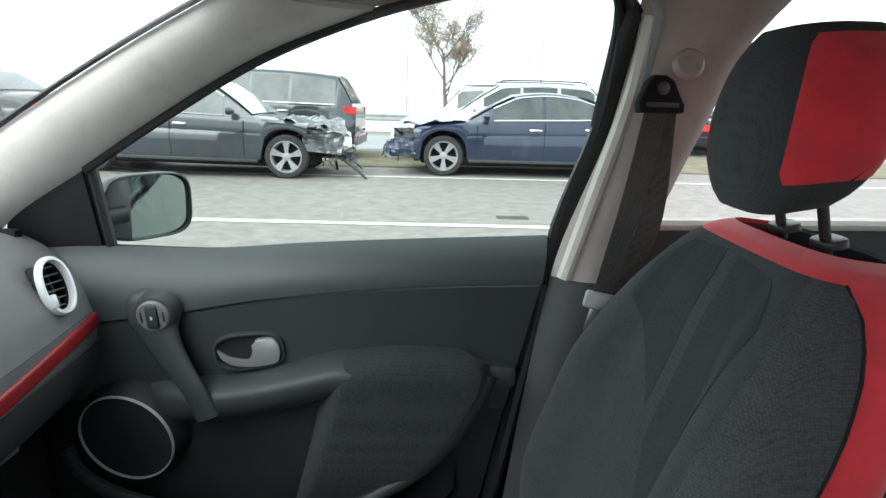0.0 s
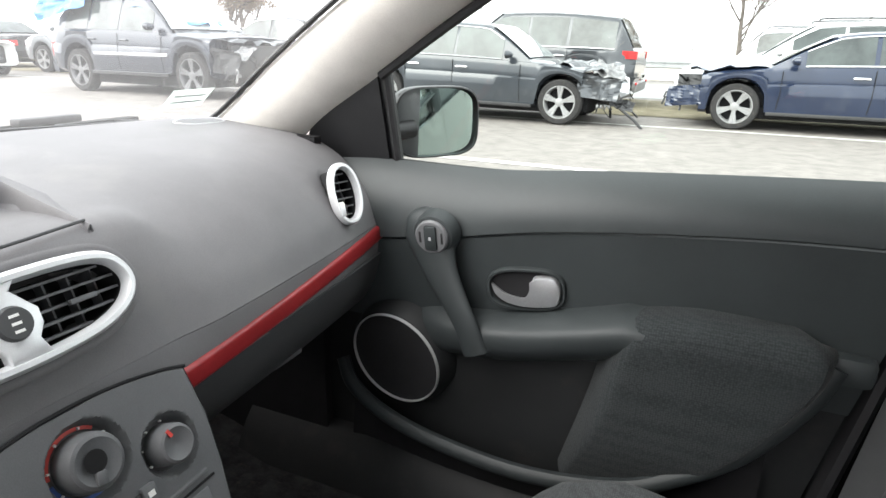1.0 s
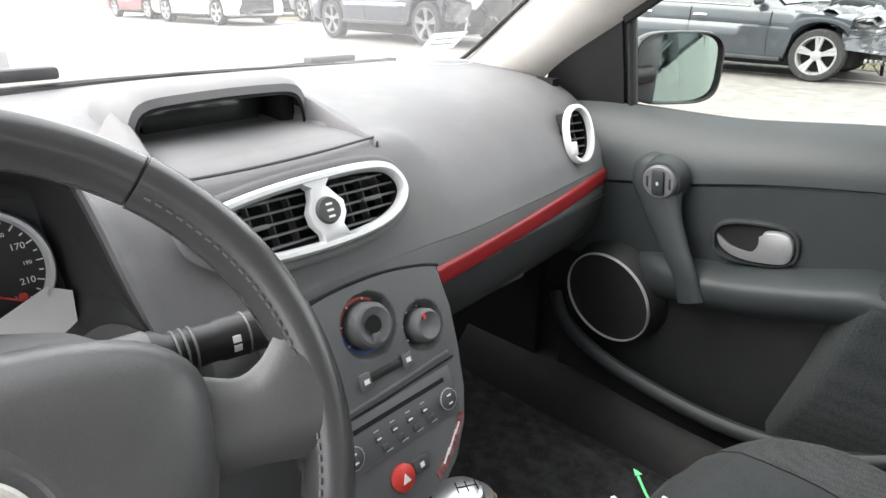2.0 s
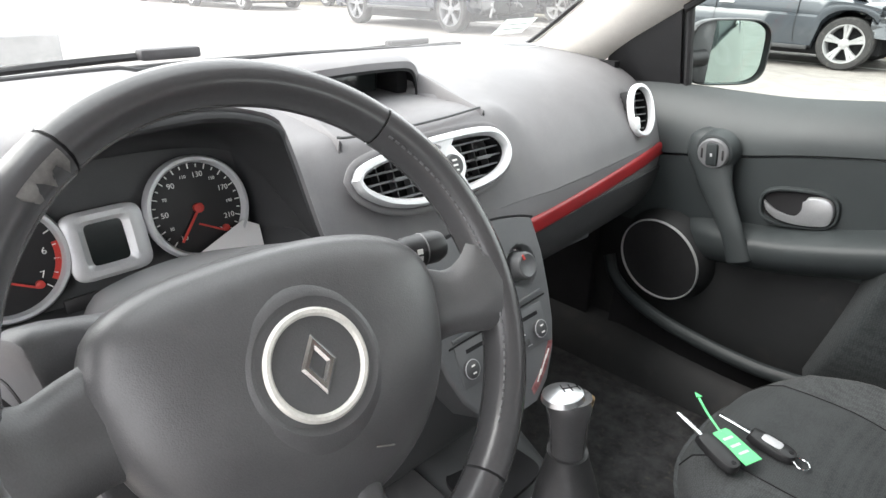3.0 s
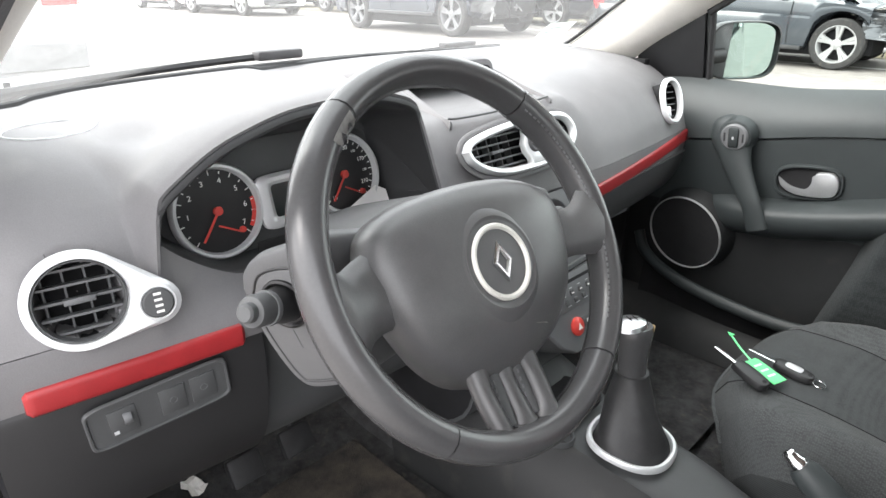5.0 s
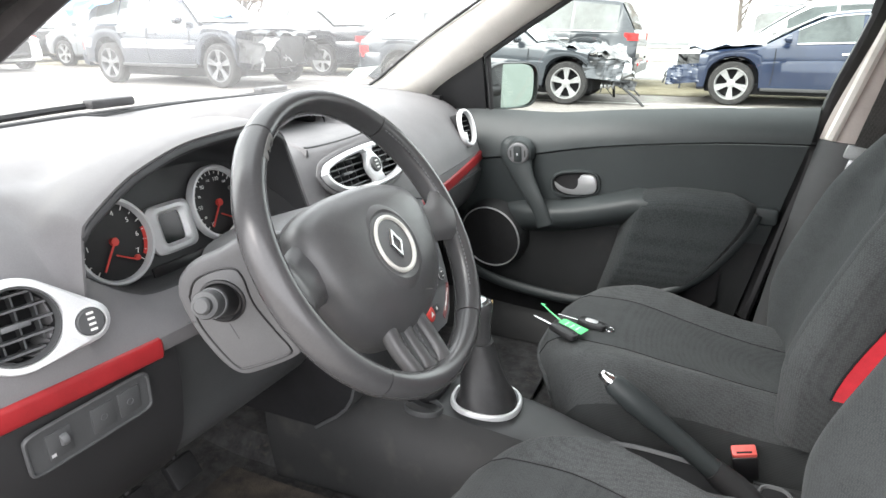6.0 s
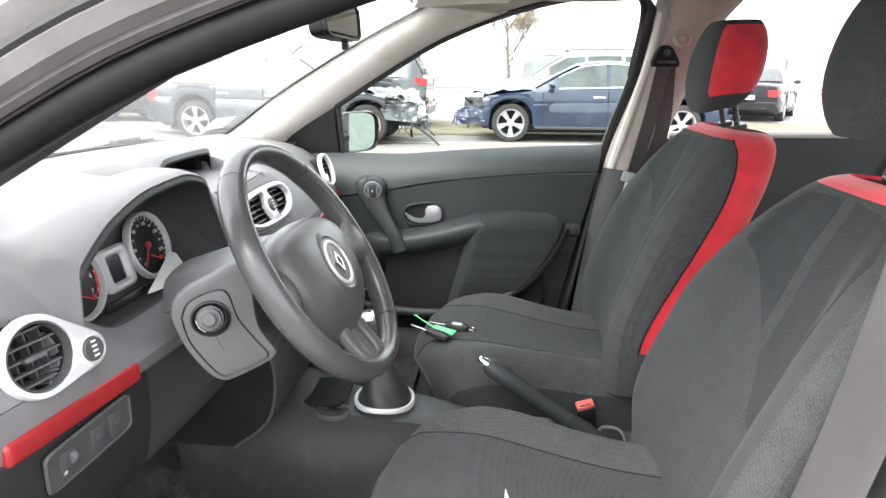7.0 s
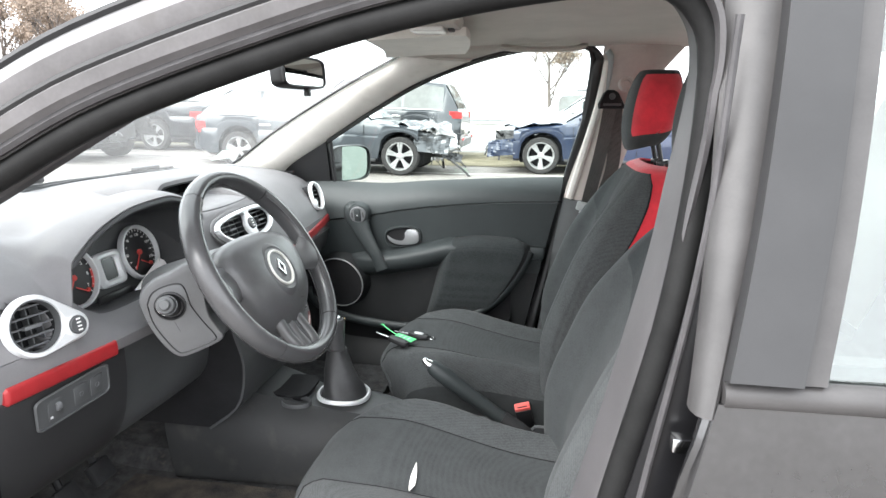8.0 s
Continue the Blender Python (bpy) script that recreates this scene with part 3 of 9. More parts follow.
# bonnet, nose and wings
hood = []
for x in np.linspace(-1.10, -1.98, 16):
    t = (x + 1.10) / -0.88
    hood.append([(x + 0.10 * (u * u) * (1 - t) + 0.12 * u * u * t, 0.80 * u * (1 - 0.12 * t * t), 0.985 - 0.10 * t - 0.16 * t ** 4 - 0.10 * abs(u) ** 3) for u in np.linspace(-1, 1, 17)])
part("bonnet", sheet(hood, 0.01), M_PAINT, car_body, "black painted bonnet")
for s in (1, -1):
    wing = [[(x, s * (0.80 + 0.05 * math.sin(math.pi * t) - 0.12 * max(0, -x - 1.5)), 0.86 - 0.62 * t - 0.06 * max(0, -x - 1.1)) for t in np.linspace(0, 1, 8)] for x in np.linspace(-0.86, -1.98, 14)]
    part("front_wing", sheet(wing, 0.01 * s), M_PAINT, car_body)
nose = [[(-1.97 - 0.05 * math.cos(y * 1.6), y, 0.72 - 0.5 * t) for y in np.linspace(-0.75, 0.75, 9)] for t in np.linspace(0, 1, 5)]
part("front_bumper", sheet(nose, 0.02), M_PAINT, car_body)

# driver's side doorway: outer pillar, gutter and rubber seals
DOORWAY = [(-0.80, 0.84, 0.895), (-0.62, 0.800, 1.024), (-0.43, 0.745, 1.127), (-0.25, 0.720, 1.222), (0.0, 0.690, 1.310), (0.15, 0.680, 1.349), (0.30, 0.675, 1.374), (0.42, 0.675, 1.380), (0.476, 0.680, 1.340), (0.490, 0.690, 1.27), (0.478, 0.715, 1.11), (0.455, 0.735, 0.97), (0.405, 0.745, 0.74), (0.36, 0.745, 0.50), (0.30, 0.74, 0.40)]
dw = [Vector((p[0], -p[1], p[2])) for p in DOORWAY]
M_DOORSEAL = material("black_door_seal", (0.010, 0.010, 0.010), 0.60, spec=0.14, vary=0.25, scale=18, grain=260, bump=0.25)
part("doorway_seal", tube(spline(dw, 70), 0.017, 10), M_DOORSEAL, car_body, "dark grey rubber doorway seal")
outer = []
for p in spline(dw[:8], 40):
    up = Vector((-0.35, 0, 0.75)).normalized() if p.x < 0.1 else Vector((-0.15, 0, 0.9)).normalized()
    cross = [(0.012, 0.0), (0.026, -0.012), (0.040, -0.030), (0.058, -0.034), (0.066, -0.026), (0.074, -0.030), (0.098, -0.034), (0.118, -0.022), (0.132, 0.0), (0.140, 0.03), (0.128, 0.06)]
    outer.append([p + up * a * 0.86 + Vector((0, b, 0)) for a, b in cross])
part("outer_pillar", sheet(outer, 0.006), M_DUSTY, car_body, "black painted windscreen pillar and gutter")
part("pillar_gutter", tube([r[4] + Vector((0, -0.002, 0)) for r in outer], 0.006, 6), M_RUBBER, car_body)
part("pillar_gutter", tube([r[1] + Vector((0, -0.004, 0)) for r in outer], 0.007, 6), M_SEAL, car_body)
part("pillar_gutter", tube([r[8] + Vector((0, 0.0, 0.004)) for r in outer], 0.007, 6), M_RUBBER, car_body)
# centre post between the doors, seen from outside
post = []
for p in spline(dw[8:], 40):
    post.append([p + Vector((a, b, 0)) for a, b in ((0.010, 0.010), (0.018, -0.010), (0.030, -0.016), (0.050, -0.014), (0.085, -0.016), (0.120, 0.0))])
M_JAMB = material("black_door_jamb_paint", (0.009, 0.009, 0.010), 0.30, vary=0.2, scale=5, bump=0.03, grain=120, spec=0.25)
strip_edge = spline([(0.493, -0.762, 1.33), (0.487, -0.762, 1.158), (0.479, -0.764, 1.064), (0.467, -0.766, 0.97), (0.447, -0.768, 0.839), (0.425, -0.770, 0.70), (0.38, -0.770, 0.48)], 40)
part("post_seal", tube(strip_edge, 0.0045, 8), M_SEAL, car_body, "grey rubber edge seal")
part("centre_post", sheet(post, -0.008), M_JAMB, car_body, "glossy black painted door post")

M_STRIP = material("weathered_rubber_strip", (0.050, 0.048, 0.048), 0.46, spec=0.35, speck=0.03, vary=0.15, scale=14, grain=300, bump=0.15, smudge=0.06)
# ---- rear door on the driver's side ----
rear_door = thing("rear_door", (0.95, -0.80, 0.30), "closed black rear car door with grey window frame", "car door")


def flank(x, z):
    """The outer skin's distance from the middle."""
    return curve1([(0.25, 0.79), (0.45, 0.835), (0.70, 0.850), (0.90, 0.842), (0.945, 0.832), (0.975, 0.822), (1.12, 0.780), (1.34, 0.708), (1.40, 0.68)], z)


def skin(x0, z0, x1, z1, lift=0.0, nx=10, nz=10):
    return [[(x0(z) + (x1(z) - x0(z)) * u, -flank(0, z) - lift, z) for u in np.linspace(0, 1, nx)] for z in np.linspace(z0, z1, nz)]


front_edge = lambda z: curve1([(0.25, 0.37), (0.50, 0.40), (0.84, 0.468), (0.945, 0.492), (1.13, 0.522), (1.33, 0.545), (1.40, 0.552)], z)
back_edge = lambda z: 1.28 - 0.0 * z
M_SKIN = material("polished_black_paint", (0.034, 0.034, 0.035), 0.07, vary=0.2, scale=4, bump=0.01, grain=90, coat=1.0, smudge=0.03)
part("door_skin", sheet(skin(front_edge, 0.26, back_edge, 0.945), 0.012), M_SKIN, rear_door, "glossy black door skin")
part("door_edge", tube([(front_edge(z), -flank(0, z) + 0.006, z) for z in np.linspace(0.28, 0.94, 16)], 0.009, 8), M_PAINT, rear_door)
frame_in = lambda z: front_edge(z) + 0.068
part("window_pillar", sheet(skin(front_edge, 0.968, frame_in, 1.385, 0.004, 5, 12), 0.03), material("grey_pillar_film", (0.028, 0.028, 0.029), 0.42, spec=0.3, speck=0.03, vary=0.1, scale=8, bump=0.04, smudge=0.08), rear_door, "satin dark grey window pillar")
part("window_channel", sheet(skin(frame_in, 0.968, lambda z: frame_in(z) + 0.026, 1.36, 0.000, 3, 12), 0.02), M_STRIP, rear_door)
strip_w = lambda z: curve1([(0.92, 0.019), (1.13, 0.037), (1.33, 0.052), (1.40, 0.054)], z)
part("pillar_edge_strip", loft([[(front_edge(z) - strip_w(z) * a, -flank(0, z) + b, z) for a, b in ((-0.10, 0.012), (-0.10, -0.006), (0.10, -0.010), (0.45, -0.009), (0.80, -0.002), (1.0, 0.010), (1.0, 0.022))] for z in np.linspace(0.93, 1.395, 16)]), M_STRIP, rear_door, "weathered grey rubber strip")
part("window_head", tube(spline([(0.51, -0.692, 1.385), (0.8, -0.690, 1.395), (1.1, -0.70, 1.36), (1.3, -0.72, 1.27)], 16), 0.020, 8), M_PAINT, rear_door)
part("waist_moulding", tube([(front_edge(0.957) + 0.003, -flank(0, 0.957) - 0.004, 0.955), (0.9, -0.832, 0.962), (1.28, -0.83, 0.972)], 0.016, 10, flat=1.0), M_STRIP, rear_door, "weathered grey rubber waist moulding")
pane = part("window_pane", sheet(skin(lambda z: frame_in(z) + 0.018, 0.968, back_edge, 1.37, -0.014), 0.004), glass("rear_side_glass", (0.80, 0.86, 0.83), 6.0), rear_door, "tinted side glass")
pane.visible_shadow = False
part("inner_trim", sheet([[(x, -0.72, z) for x in np.linspace(0.56, 1.28, 6)] for z in np.linspace(0.32, 0.95, 6)], -0.03), M_DARK, rear_door)
part("striker_plate", rbox((0.462, -0.800, 0.862), (0.486, -0.780, 0.880), 0.003), M_CHROME, rear_door, "small bright metal corner piece")

# ---- sun visors, lamp, grab handle, rear-view mirror ----
for s, nm in ((1, "passenger"), (-1, "driver")):
    vis = thing("sun_visor", (0.0, s * 0.28, 1.42), "pale grey fabric sun visor folded against the roof", "sun visor", "sun visors")
    rings = []
    for x in np.linspace(-0.13, 0.11, 9):
        rings.append([(x - 0.05 * t * t, s * (0.06 + 0.36 * t), roof_z(x, 0.36 * t) - 0.014 - 0.008 * (x + 0.13) / 0.25 - 0.004 * t) for t in np.linspace(0, 1, 9)])
    part("flap", sheet([[(x, y, z - 0.014) for x, y, z in q] for q in rings], 0.020), M_PILLAR, vis)
    part("hinge_rod", tube([(-0.13, s * 0.07, 1.412), (-0.13, s * 0.43, 1.398)], 0.006, 8), M_PILLAR, vis)
lamp = thing("roof_lamp", (0.03, 0.03, 1.41), "pale roof lamp with a clear lens", "car lamp")
part("housing", rbox((-0.03, -0.035, 1.412), (0.10, 0.095, 1.446), 0.010), M_HEAD, lamp)
part("lens", rbox((-0.012, -0.015, 1.402), (0.066, 0.075, 1.414), 0.005), material("lamp_lens", (0.75, 0.75, 0.73), 0.2, vary=0.05, bump=0.0), lamp, "clear lens")
part("switch", rbox((0.072, 0.015, 1.405), (0.086, 0.045, 1.414), 0.003), M_DARK, lamp)
grab = thing("grab_handle", (0.28, 0.55, 1.42), "pale plastic grab handle above the window", "grab handle")
part("bar", tube(spline([(0.15, 0.565, 1.426), (0.18, 0.535, 1.412), (0.28, 0.525, 1.408), (0.38, 0.535, 1.412), (0.41, 0.565, 1.426)], 20), 0.012, 8, flat=0.7), M_HEAD, grab)
mir = thing("rear_view_mirror", (-0.30, -0.065, 1.42), "black interior rear-view mirror on a stalk", "mirror")
mm = basis((-0.247, -0.060, 1.310), (0.03, 1, 0.0), (-0.06, 0.0, 1))
M_CABIN_MIRROR = material("cabin_mirror_glass", (0.72, 0.73, 0.72), 0.02, metal=1.0, vary=0.0, bump=0.0)
part("housing", plate(oval(0.118, 0.036, 48, 6.0), 0.026, 0.007, mm @ pose(0, 0, -0.026)), M_BLACK, mir)
part("mirror_frame", frame_ring(oval(0.1175, 0.0355, 48, 6.0), oval(0.110, 0.029, 48, 6.0), 0.008, mm @ pose(0, 0, -0.001)), M_BLACK, mir)
part("mirror_glass", plate(oval(0.111, 0.030, 48, 6.0), 0.002, 0.0, mm @ pose(0, 0, 0.0015)), M_CABIN_MIRROR, mir, "mirror glass")
part("stalk", tube([(-0.272, -0.065, 1.325), (-0.31, -0.06, 1.37), (-0.335, -0.055, 1.40)], 0.011, 10), M_BLACK, mir)
part("dipping_tab", rbox((-0.008, -0.012, -0.006), (0.008, 0.008, 0.006), 0.002, mm @ pose(0.01, -0.041, 0)), M_BLACK, mir)

# ---- wipers on the outer screen ----
wiper = thing("wiper", (-0.99, 0.0, 1.03), "black windscreen wiper arm lying along the cowl", "wiper", "wipers")
part("arm", tube(spline([(-0.965, -0.08, 1.045), (-0.985, -0.22, 1.040), (-0.965, -0.42, 1.035), (-0.93, -0.60, 1.03)], 20), 0.007, 6), M_RUBBER, wiper)
part("blade_head", rbox((-0.985, -0.16, 1.036), (-0.955, -0.06, 1.054), 0.005), M_SEAL, wiper)
wiper2 = thing("wiper", (-1.05, 0.4, 1.03), "black windscreen wiper arm lying along the cowl", "wiper", "wipers")
part("arm", tube(spline([(-1.075, 0.52, 1.010), (-1.10, 0.20, 1.002), (-1.08, 0.0, 1.000)], 12), 0.006, 6), M_RUBBER, wiper2)
part("blade_head", rbox((-1.075, 0.44, 1.012), (-1.045, 0.56, 1.026), 0.004), M_SEAL, wiper2)

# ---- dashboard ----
# darker than the dash plastic: shade by the open doorway is put into the colour
M_KNEE_SHADED = material("shaded_knee_plastic", (0.018, 0.018, 0.019), 0.55, vary=0.1, scale=7, grain=900, bump=0.3, smudge=0.05)
dash = thing("dashboard", (-0.6, 0, 0.3), "scuffed grey moulded dashboard with red trim strips and silver vents", "dashboard")
LIP = [(-0.592, 0.944), (-0.575, 0.964), (-0.55, 0.986), (-0.48, 1.024), (-0.385, 1.046), (-0.29, 1.050), (-0.225, 1.036), (-0.195, 1.010), (-0.178, 0.975)]


def face_shift(y):
    """How far the face falls back towards the doors."""
    a = abs(y)
    return 0.016 - 0.036 * (a / 0.6) ** 2


def hood_weight(y):
    if -0.592 < y < -0.165:
        t = min(1.0, (y + 0.592) / 0.032, (-0.165 - y) / 0.045)
        return t * t * (3 - 2 * t)
    return 0.0


def centre_weight(y):
    t = max(0.0, min(1.0, (0.235 - abs(y - 0.022)) / 0.07))
    return t * t * (3 - 2 * t)


def top_profile(y):
    """From the cowl to the lip of the pad."""
    s = face_shift(y)
    xb = base_x(y)
    end = max(0.0, (abs(y) - 0.60) / 0.12)
    dz = -0.012 * end ** 2 if y > 0 else 0.0
    a = [(xb, 0.985), (xb * 0.55 - 0.385, 1.018 + dz * 0.2), (-0.71, 1.012 + dz), (-0.610 + s * 0.5, 0.998 + dz), (-0.548 + s * 0.8, 0.975 + dz), (-0.500 + s, 0.940 + dz), (-0.466 + s, 0.895), (-0.446 + s, 0.852)]
    c = centre_weight(y)
    mid = [(xb, 0.985), (xb * 0.55 - 0.385, 1.018), (-0.71, 1.008), (-0.610, 0.998), (-0.548, 0.987), (-0.505, 0.974), (-0.472, 0.925), (-0.440, 0.852)]
    a = [(ax + (bx - ax) * c, az + (bz - az) * c) for (ax, az), (bx, bz) in zip(a, mid)]
    w = hood_weight(y)
    zl = curve1(LIP, y)
    b = [(xb, 0.985), (xb * 0.55 - 0.385, 1.024), (-0.71, 1.012 + 0.35 * max(0, zl - 0.98)), (-0.61, max(1.0, zl - 0.012)), (-0.55, zl + 0.004), (-0.51, zl + 0.006), (-0.484, zl + 0.003), (-0.470, zl - 0.003)]
    out = []
    for (ax, az), (bx, bz) in zip(a, b):
        soft = w
        out.append((ax + (bx - ax) * soft, az + (bz - az) * soft))
    return out


Y_GRID = sorted(set([round(v, 4) for v in np.linspace(-0.755, 0.715, 98)] + [round(v, 4) for v in np.linspace(-0.600, -0.545, 18)] + [round(v, 4) for v in np.linspace(-0.235, -0.160, 16)] + [round(v, 4) for v in np.linspace(-0.735, -0.56, 26)] + [round(v, 4) for v in np.linspace(-0.13, 0.18, 44)] + [round(v, 4) for v in np.linspace(0.54, 0.65, 18)]))

lv = basis((-0.477, -0.653, 0.893), (0.20, 1, 0), (-0.22, 0, 1))
rv = basis((-0.480, 0.587, 0.927), (0.32, 1, 0), (-0.36, -0.04, 1))
cv = basis((-0.452, 0.026, 0.933), (0.03, 1, 0.0), (-0.42, 0, 1))
WELLS = [(m, m.inverted(), a, b) for m, a, b in ((lv, 0.0415, 0.0415), (rv, 0.022, 0.042), (cv, 0.128, 0.036))]


def sunk(p):
    """The pad dips behind each air vent."""
    for m, back, a, b in WELLS:
        q = back @ p
        g = (q.x / a) ** 2 + (q.y / b) ** 2
        if g < 1 and -0.06 < q.z < 0.06:
            q.z = min(q.z, -0.056)
            return m @ q
    return p


def ends(x, y):
    """The far corners of the pad draw in under the pillars."""
    return max(y, -0.755 + 0.05 * min(1.0, max(0.0, (-0.60 - x) / 0.08)))


def tray_dip(p):
    """The display's tray is sunk a little into the pad."""
    if -0.715 < p.x < -0.492:
        t = (p.x + 0.62) / 0.13
        if -0.097 - 0.016 * t < p.y < 0.131 + 0.021 * t:
            p.z = min(p.z, 0.9835 + 0.055 * (-0.492 - p.x))
    return p


rings = [[tray_dip(sunk(Vector((p.x, ends(p.x, y), p.z)))) for p in spline([(x, 0, z) for x, z in top_profile(y)], 96)] for y in Y_GRID]
part("top_pad", sheet(rings, 0.004), M_DASH, dash, "grey grained dashboard pad with scuffs")


def pad_z(x, y):
    """Height of the pad under a point."""
    pts = spline([(a, 0, b) for a, b in top_profile(y)], 96)
    return min(pts, key=lambda p: abs(p.x - x)).z


band = [(p.x, p.y, pad_z(p.x, p.y) + 0.004) for p in spline([(-0.83, -0.66, 0), (-0.862, -0.56, 0), (-0.885, -0.48, 0), (-0.917, -0.27, 0), (-0.955, -0.10, 0), (-0.980, 0.02, 0), (-1.0, 0.20, 0), (-0.99, 0.40, 0), (-0.93, 0.58, 0), (-0.87, 0.68, 0)], 60)]
part("screen_edge_band", tube(band, 0.0065, 8), M_RUBBER, dash, "black rubber edge under the windscreen")

# cavity of the instruments behind the lip, and the face under it
def cavity_low(y):
    return curve1([(-0.592, 0.950), (-0.58, 0.944), (-0.56, 0.912), (-0.531, 0.884), (-0.50, 0.862), (-0.475, 0.850), (-0.44, 0.845), (-0.40, 0.844), (-0.30, 0.845), (-0.25, 0.847), (-0.21, 0.858), (-0.192, 0.882), (-0.178, 0.925)], y)


def face_start(y):
    w, s = hood_weight(y), face_shift(y)
    c = centre_weight(y)
    x0, z0 = (-0.446 + s) * (1 - c) + -0.440 * c, 0.852
    return x0 + (-0.500 - x0) * w, z0 + (cavity_low(y) - z0) * w


rings = []
for y in [v for v in Y_GRID if -0.591 < v < -0.166]:
    w = hood_weight(y)
    zl = curve1(LIP, y)
    t = min(1, abs((y + 0.384) / 0.210))
    low = cavity_low(y)
    d = 0.112 * max(0.0, 1 - t ** 9) ** 0.5
    (ax, az), (bx, bz) = top_profile(y)[-1], face_start(y)
    prof = [(-0.470, zl - 0.003), (-0.474, zl - 0.013), (-0.484 - d * 0.5, zl - 0.022), (-0.480 - d, zl - 0.045), (-0.478 - d, (zl + low) / 2), (-0.470 - d * 0.95, low + 0.014), (-0.508 - d * 0.35, low + 0.006), (-0.511, low + 0.004), (-0.500, low)]
    n = len(prof)
    prof = [((ax + (bx - ax) * k / (n - 1)) * (1 - w) + x * w, (az + (bz - az) * k / (n - 1)) * (1 - w) + z * w) for k, (x, z) in enumerate(prof)]
    prof[0], prof[-1] = (ax, az), (bx, bz)
    rings.append([sunk(Vector((p.x, y, p.z))) for p in spline([(x, 0, z) for x, z in prof], 52)])
part("instrument_cowl", sheet(rings, 0.003), M_COWL, dash, "black instrument cowl")

rings = []
for y in Y_GRID:
    s = face_shift(y)
    x0, z0 = face_start(y)
    prof = [(x0, z0), (x0 * 0.7 + (-0.442 + s) * 0.3, z0 * 0.7 + 0.815 * 0.3), (-0.444 + s, min(z0 - 0.004, 0.818)), (-0.448 + s, 0.795)]
    rings.append([sunk(Vector((p.x, y, p.z))) for p in spline([(x, 0, z) for x, z in prof], 8)])
part("front_edge", sheet(rings, 0.004), M_DASH, dash)


# lower dash with glovebox, driver's knee panel
def lower(y0, y1, prof, mat, nm, label=""):
    r = []
    for y in np.linspace(y0, y1, 24):
        s = face_shift(y) * 0.8
        r.append([Vector((p.x + s, y, p.z)) for p in spline([(x, 0, z) for x, z in prof], 18)])
    return part(nm, sheet(r, 0.006), mat, dash, label)


lower(0.165, 0.70, [(-0.448, 0.800), (-0.452, 0.785), (-0.470, 0.735), (-0.515, 0.680), (-0.60, 0.655), (-0.72, 0.66)], M_DARK, "glovebox", "dark grey glovebox lid")
part("glovebox_latch", rbox((-0.503, 0.40, 0.690), (-0.490, 0.47, 0.705), 0.004, None), M_PANEL, dash)
part("glovebox_seam", tube([(-0.462 + face_shift(y) * 0.8, y, 0.768) for y in np.linspace(0.36, 0.50, 8)], 0.0018, 6), M_BLACK, dash)
lower(-0.755, -0.480, [(-0.458, 0.792), (-0.455, 0.782), (-0.457, 0.72), (-0.475, 0.64), (-0.53, 0.575), (-0.62, 0.56)], M_KNEE_SHADED, "knee_panel", "grey lower dash panel darkened for shade")
lower(-0.478, -0.165, [(-0.458, 0.800), (-0.475, 0.775), (-0.485, 0.70), (-0.50, 0.62), (-0.55, 0.57), (-0.64, 0.56)], M_DARK, "column_surround")
lower(-0.165, 0.165, [(-0.448, 0.800), (-0.440, 0.785), (-0.420, 0.70), (-0.40, 0.62), (-0.42, 0.52), (-0.50, 0.45)], M_DARK, "centre_fascia")

end_o = [(-0.440, 0.560), (-0.436, 0.70), (-0.436, 0.80), (-0.470, 0.885), (-0.52, 0.940), (-0.60, 0.985), (-0.72, 0.995), (-0.78, 0.90), (-0.78, 0.56)]
# dash end painted black in place of shade
part("end_cap", loft([[(x - 0.05, y, z) for x, z in end_o] for y in (-0.752, -0.742)]), M_UNLIT_END, dash)
side_p = spline([(-0.448, 0, 0.800), (-0.440, 0, 0.785), (-0.420, 0, 0.70), (-0.40, 0, 0.62), (-0.42, 0, 0.52), (-0.50, 0, 0.45)], 18)
for s in (1, -1):
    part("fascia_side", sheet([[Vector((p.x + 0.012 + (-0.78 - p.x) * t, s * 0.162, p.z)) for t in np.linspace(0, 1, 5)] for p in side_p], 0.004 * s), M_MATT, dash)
# red strips: rounded bars along the front edge
for a, b in ((0.172, 0.700), (-0.722, -0.505)):
    r = []
    for y in [a, a + math.copysign(0.004, b - a)] + list(np.linspace(a, b, 26)[1:-1]) + [b - math.copysign(0.004, b - a), b]:
        s = face_shift(y)
        z = 0.806 + (0.030 * ((y - 0.17) / 0.5) if y > 0 else -0.003)
        g = 0.72 if y in (a, b) else 1.0
        r.append([Vector((-0.447 + s + 0.012 * g * px, y, z + 0.0150 * g * pz)) for px, pz in oval(1, 1, 24, 4.0)])
    part("red_strip", loft(r), M_RED, dash, "glossy red trim strip")

# switch recess on the driver's side
sw = basis((-0.4625, -0.605, 0.752), (0.098, 1, 0.055), (0.09, 0, 1))
part("switch_rim", frame_ring(oval(0.076, 0.029, 56, 9), oval(0.072, 0.025, 56, 9), 0.0045, sw), M_DARK, dash)
part("switch_panel", plate(oval(0.072, 0.0255, 56, 9), 0.0022, 0.0, sw), M_DARK, dash, "dark switch plate")
for x, nm in ((-0.040, "beam_leveller"), (0.012, "switch_blank"), (0.046, "switch_blank")):
    part(nm, rbox((x - 0.014, -0.017, 0.001), (x + 0.014, 0.017, 0.0042), 0.0012, sw), M_DARK, dash)
wheel_m = sw @ pose(-0.036, 0.003, 0.0035, 0, 90, 0)
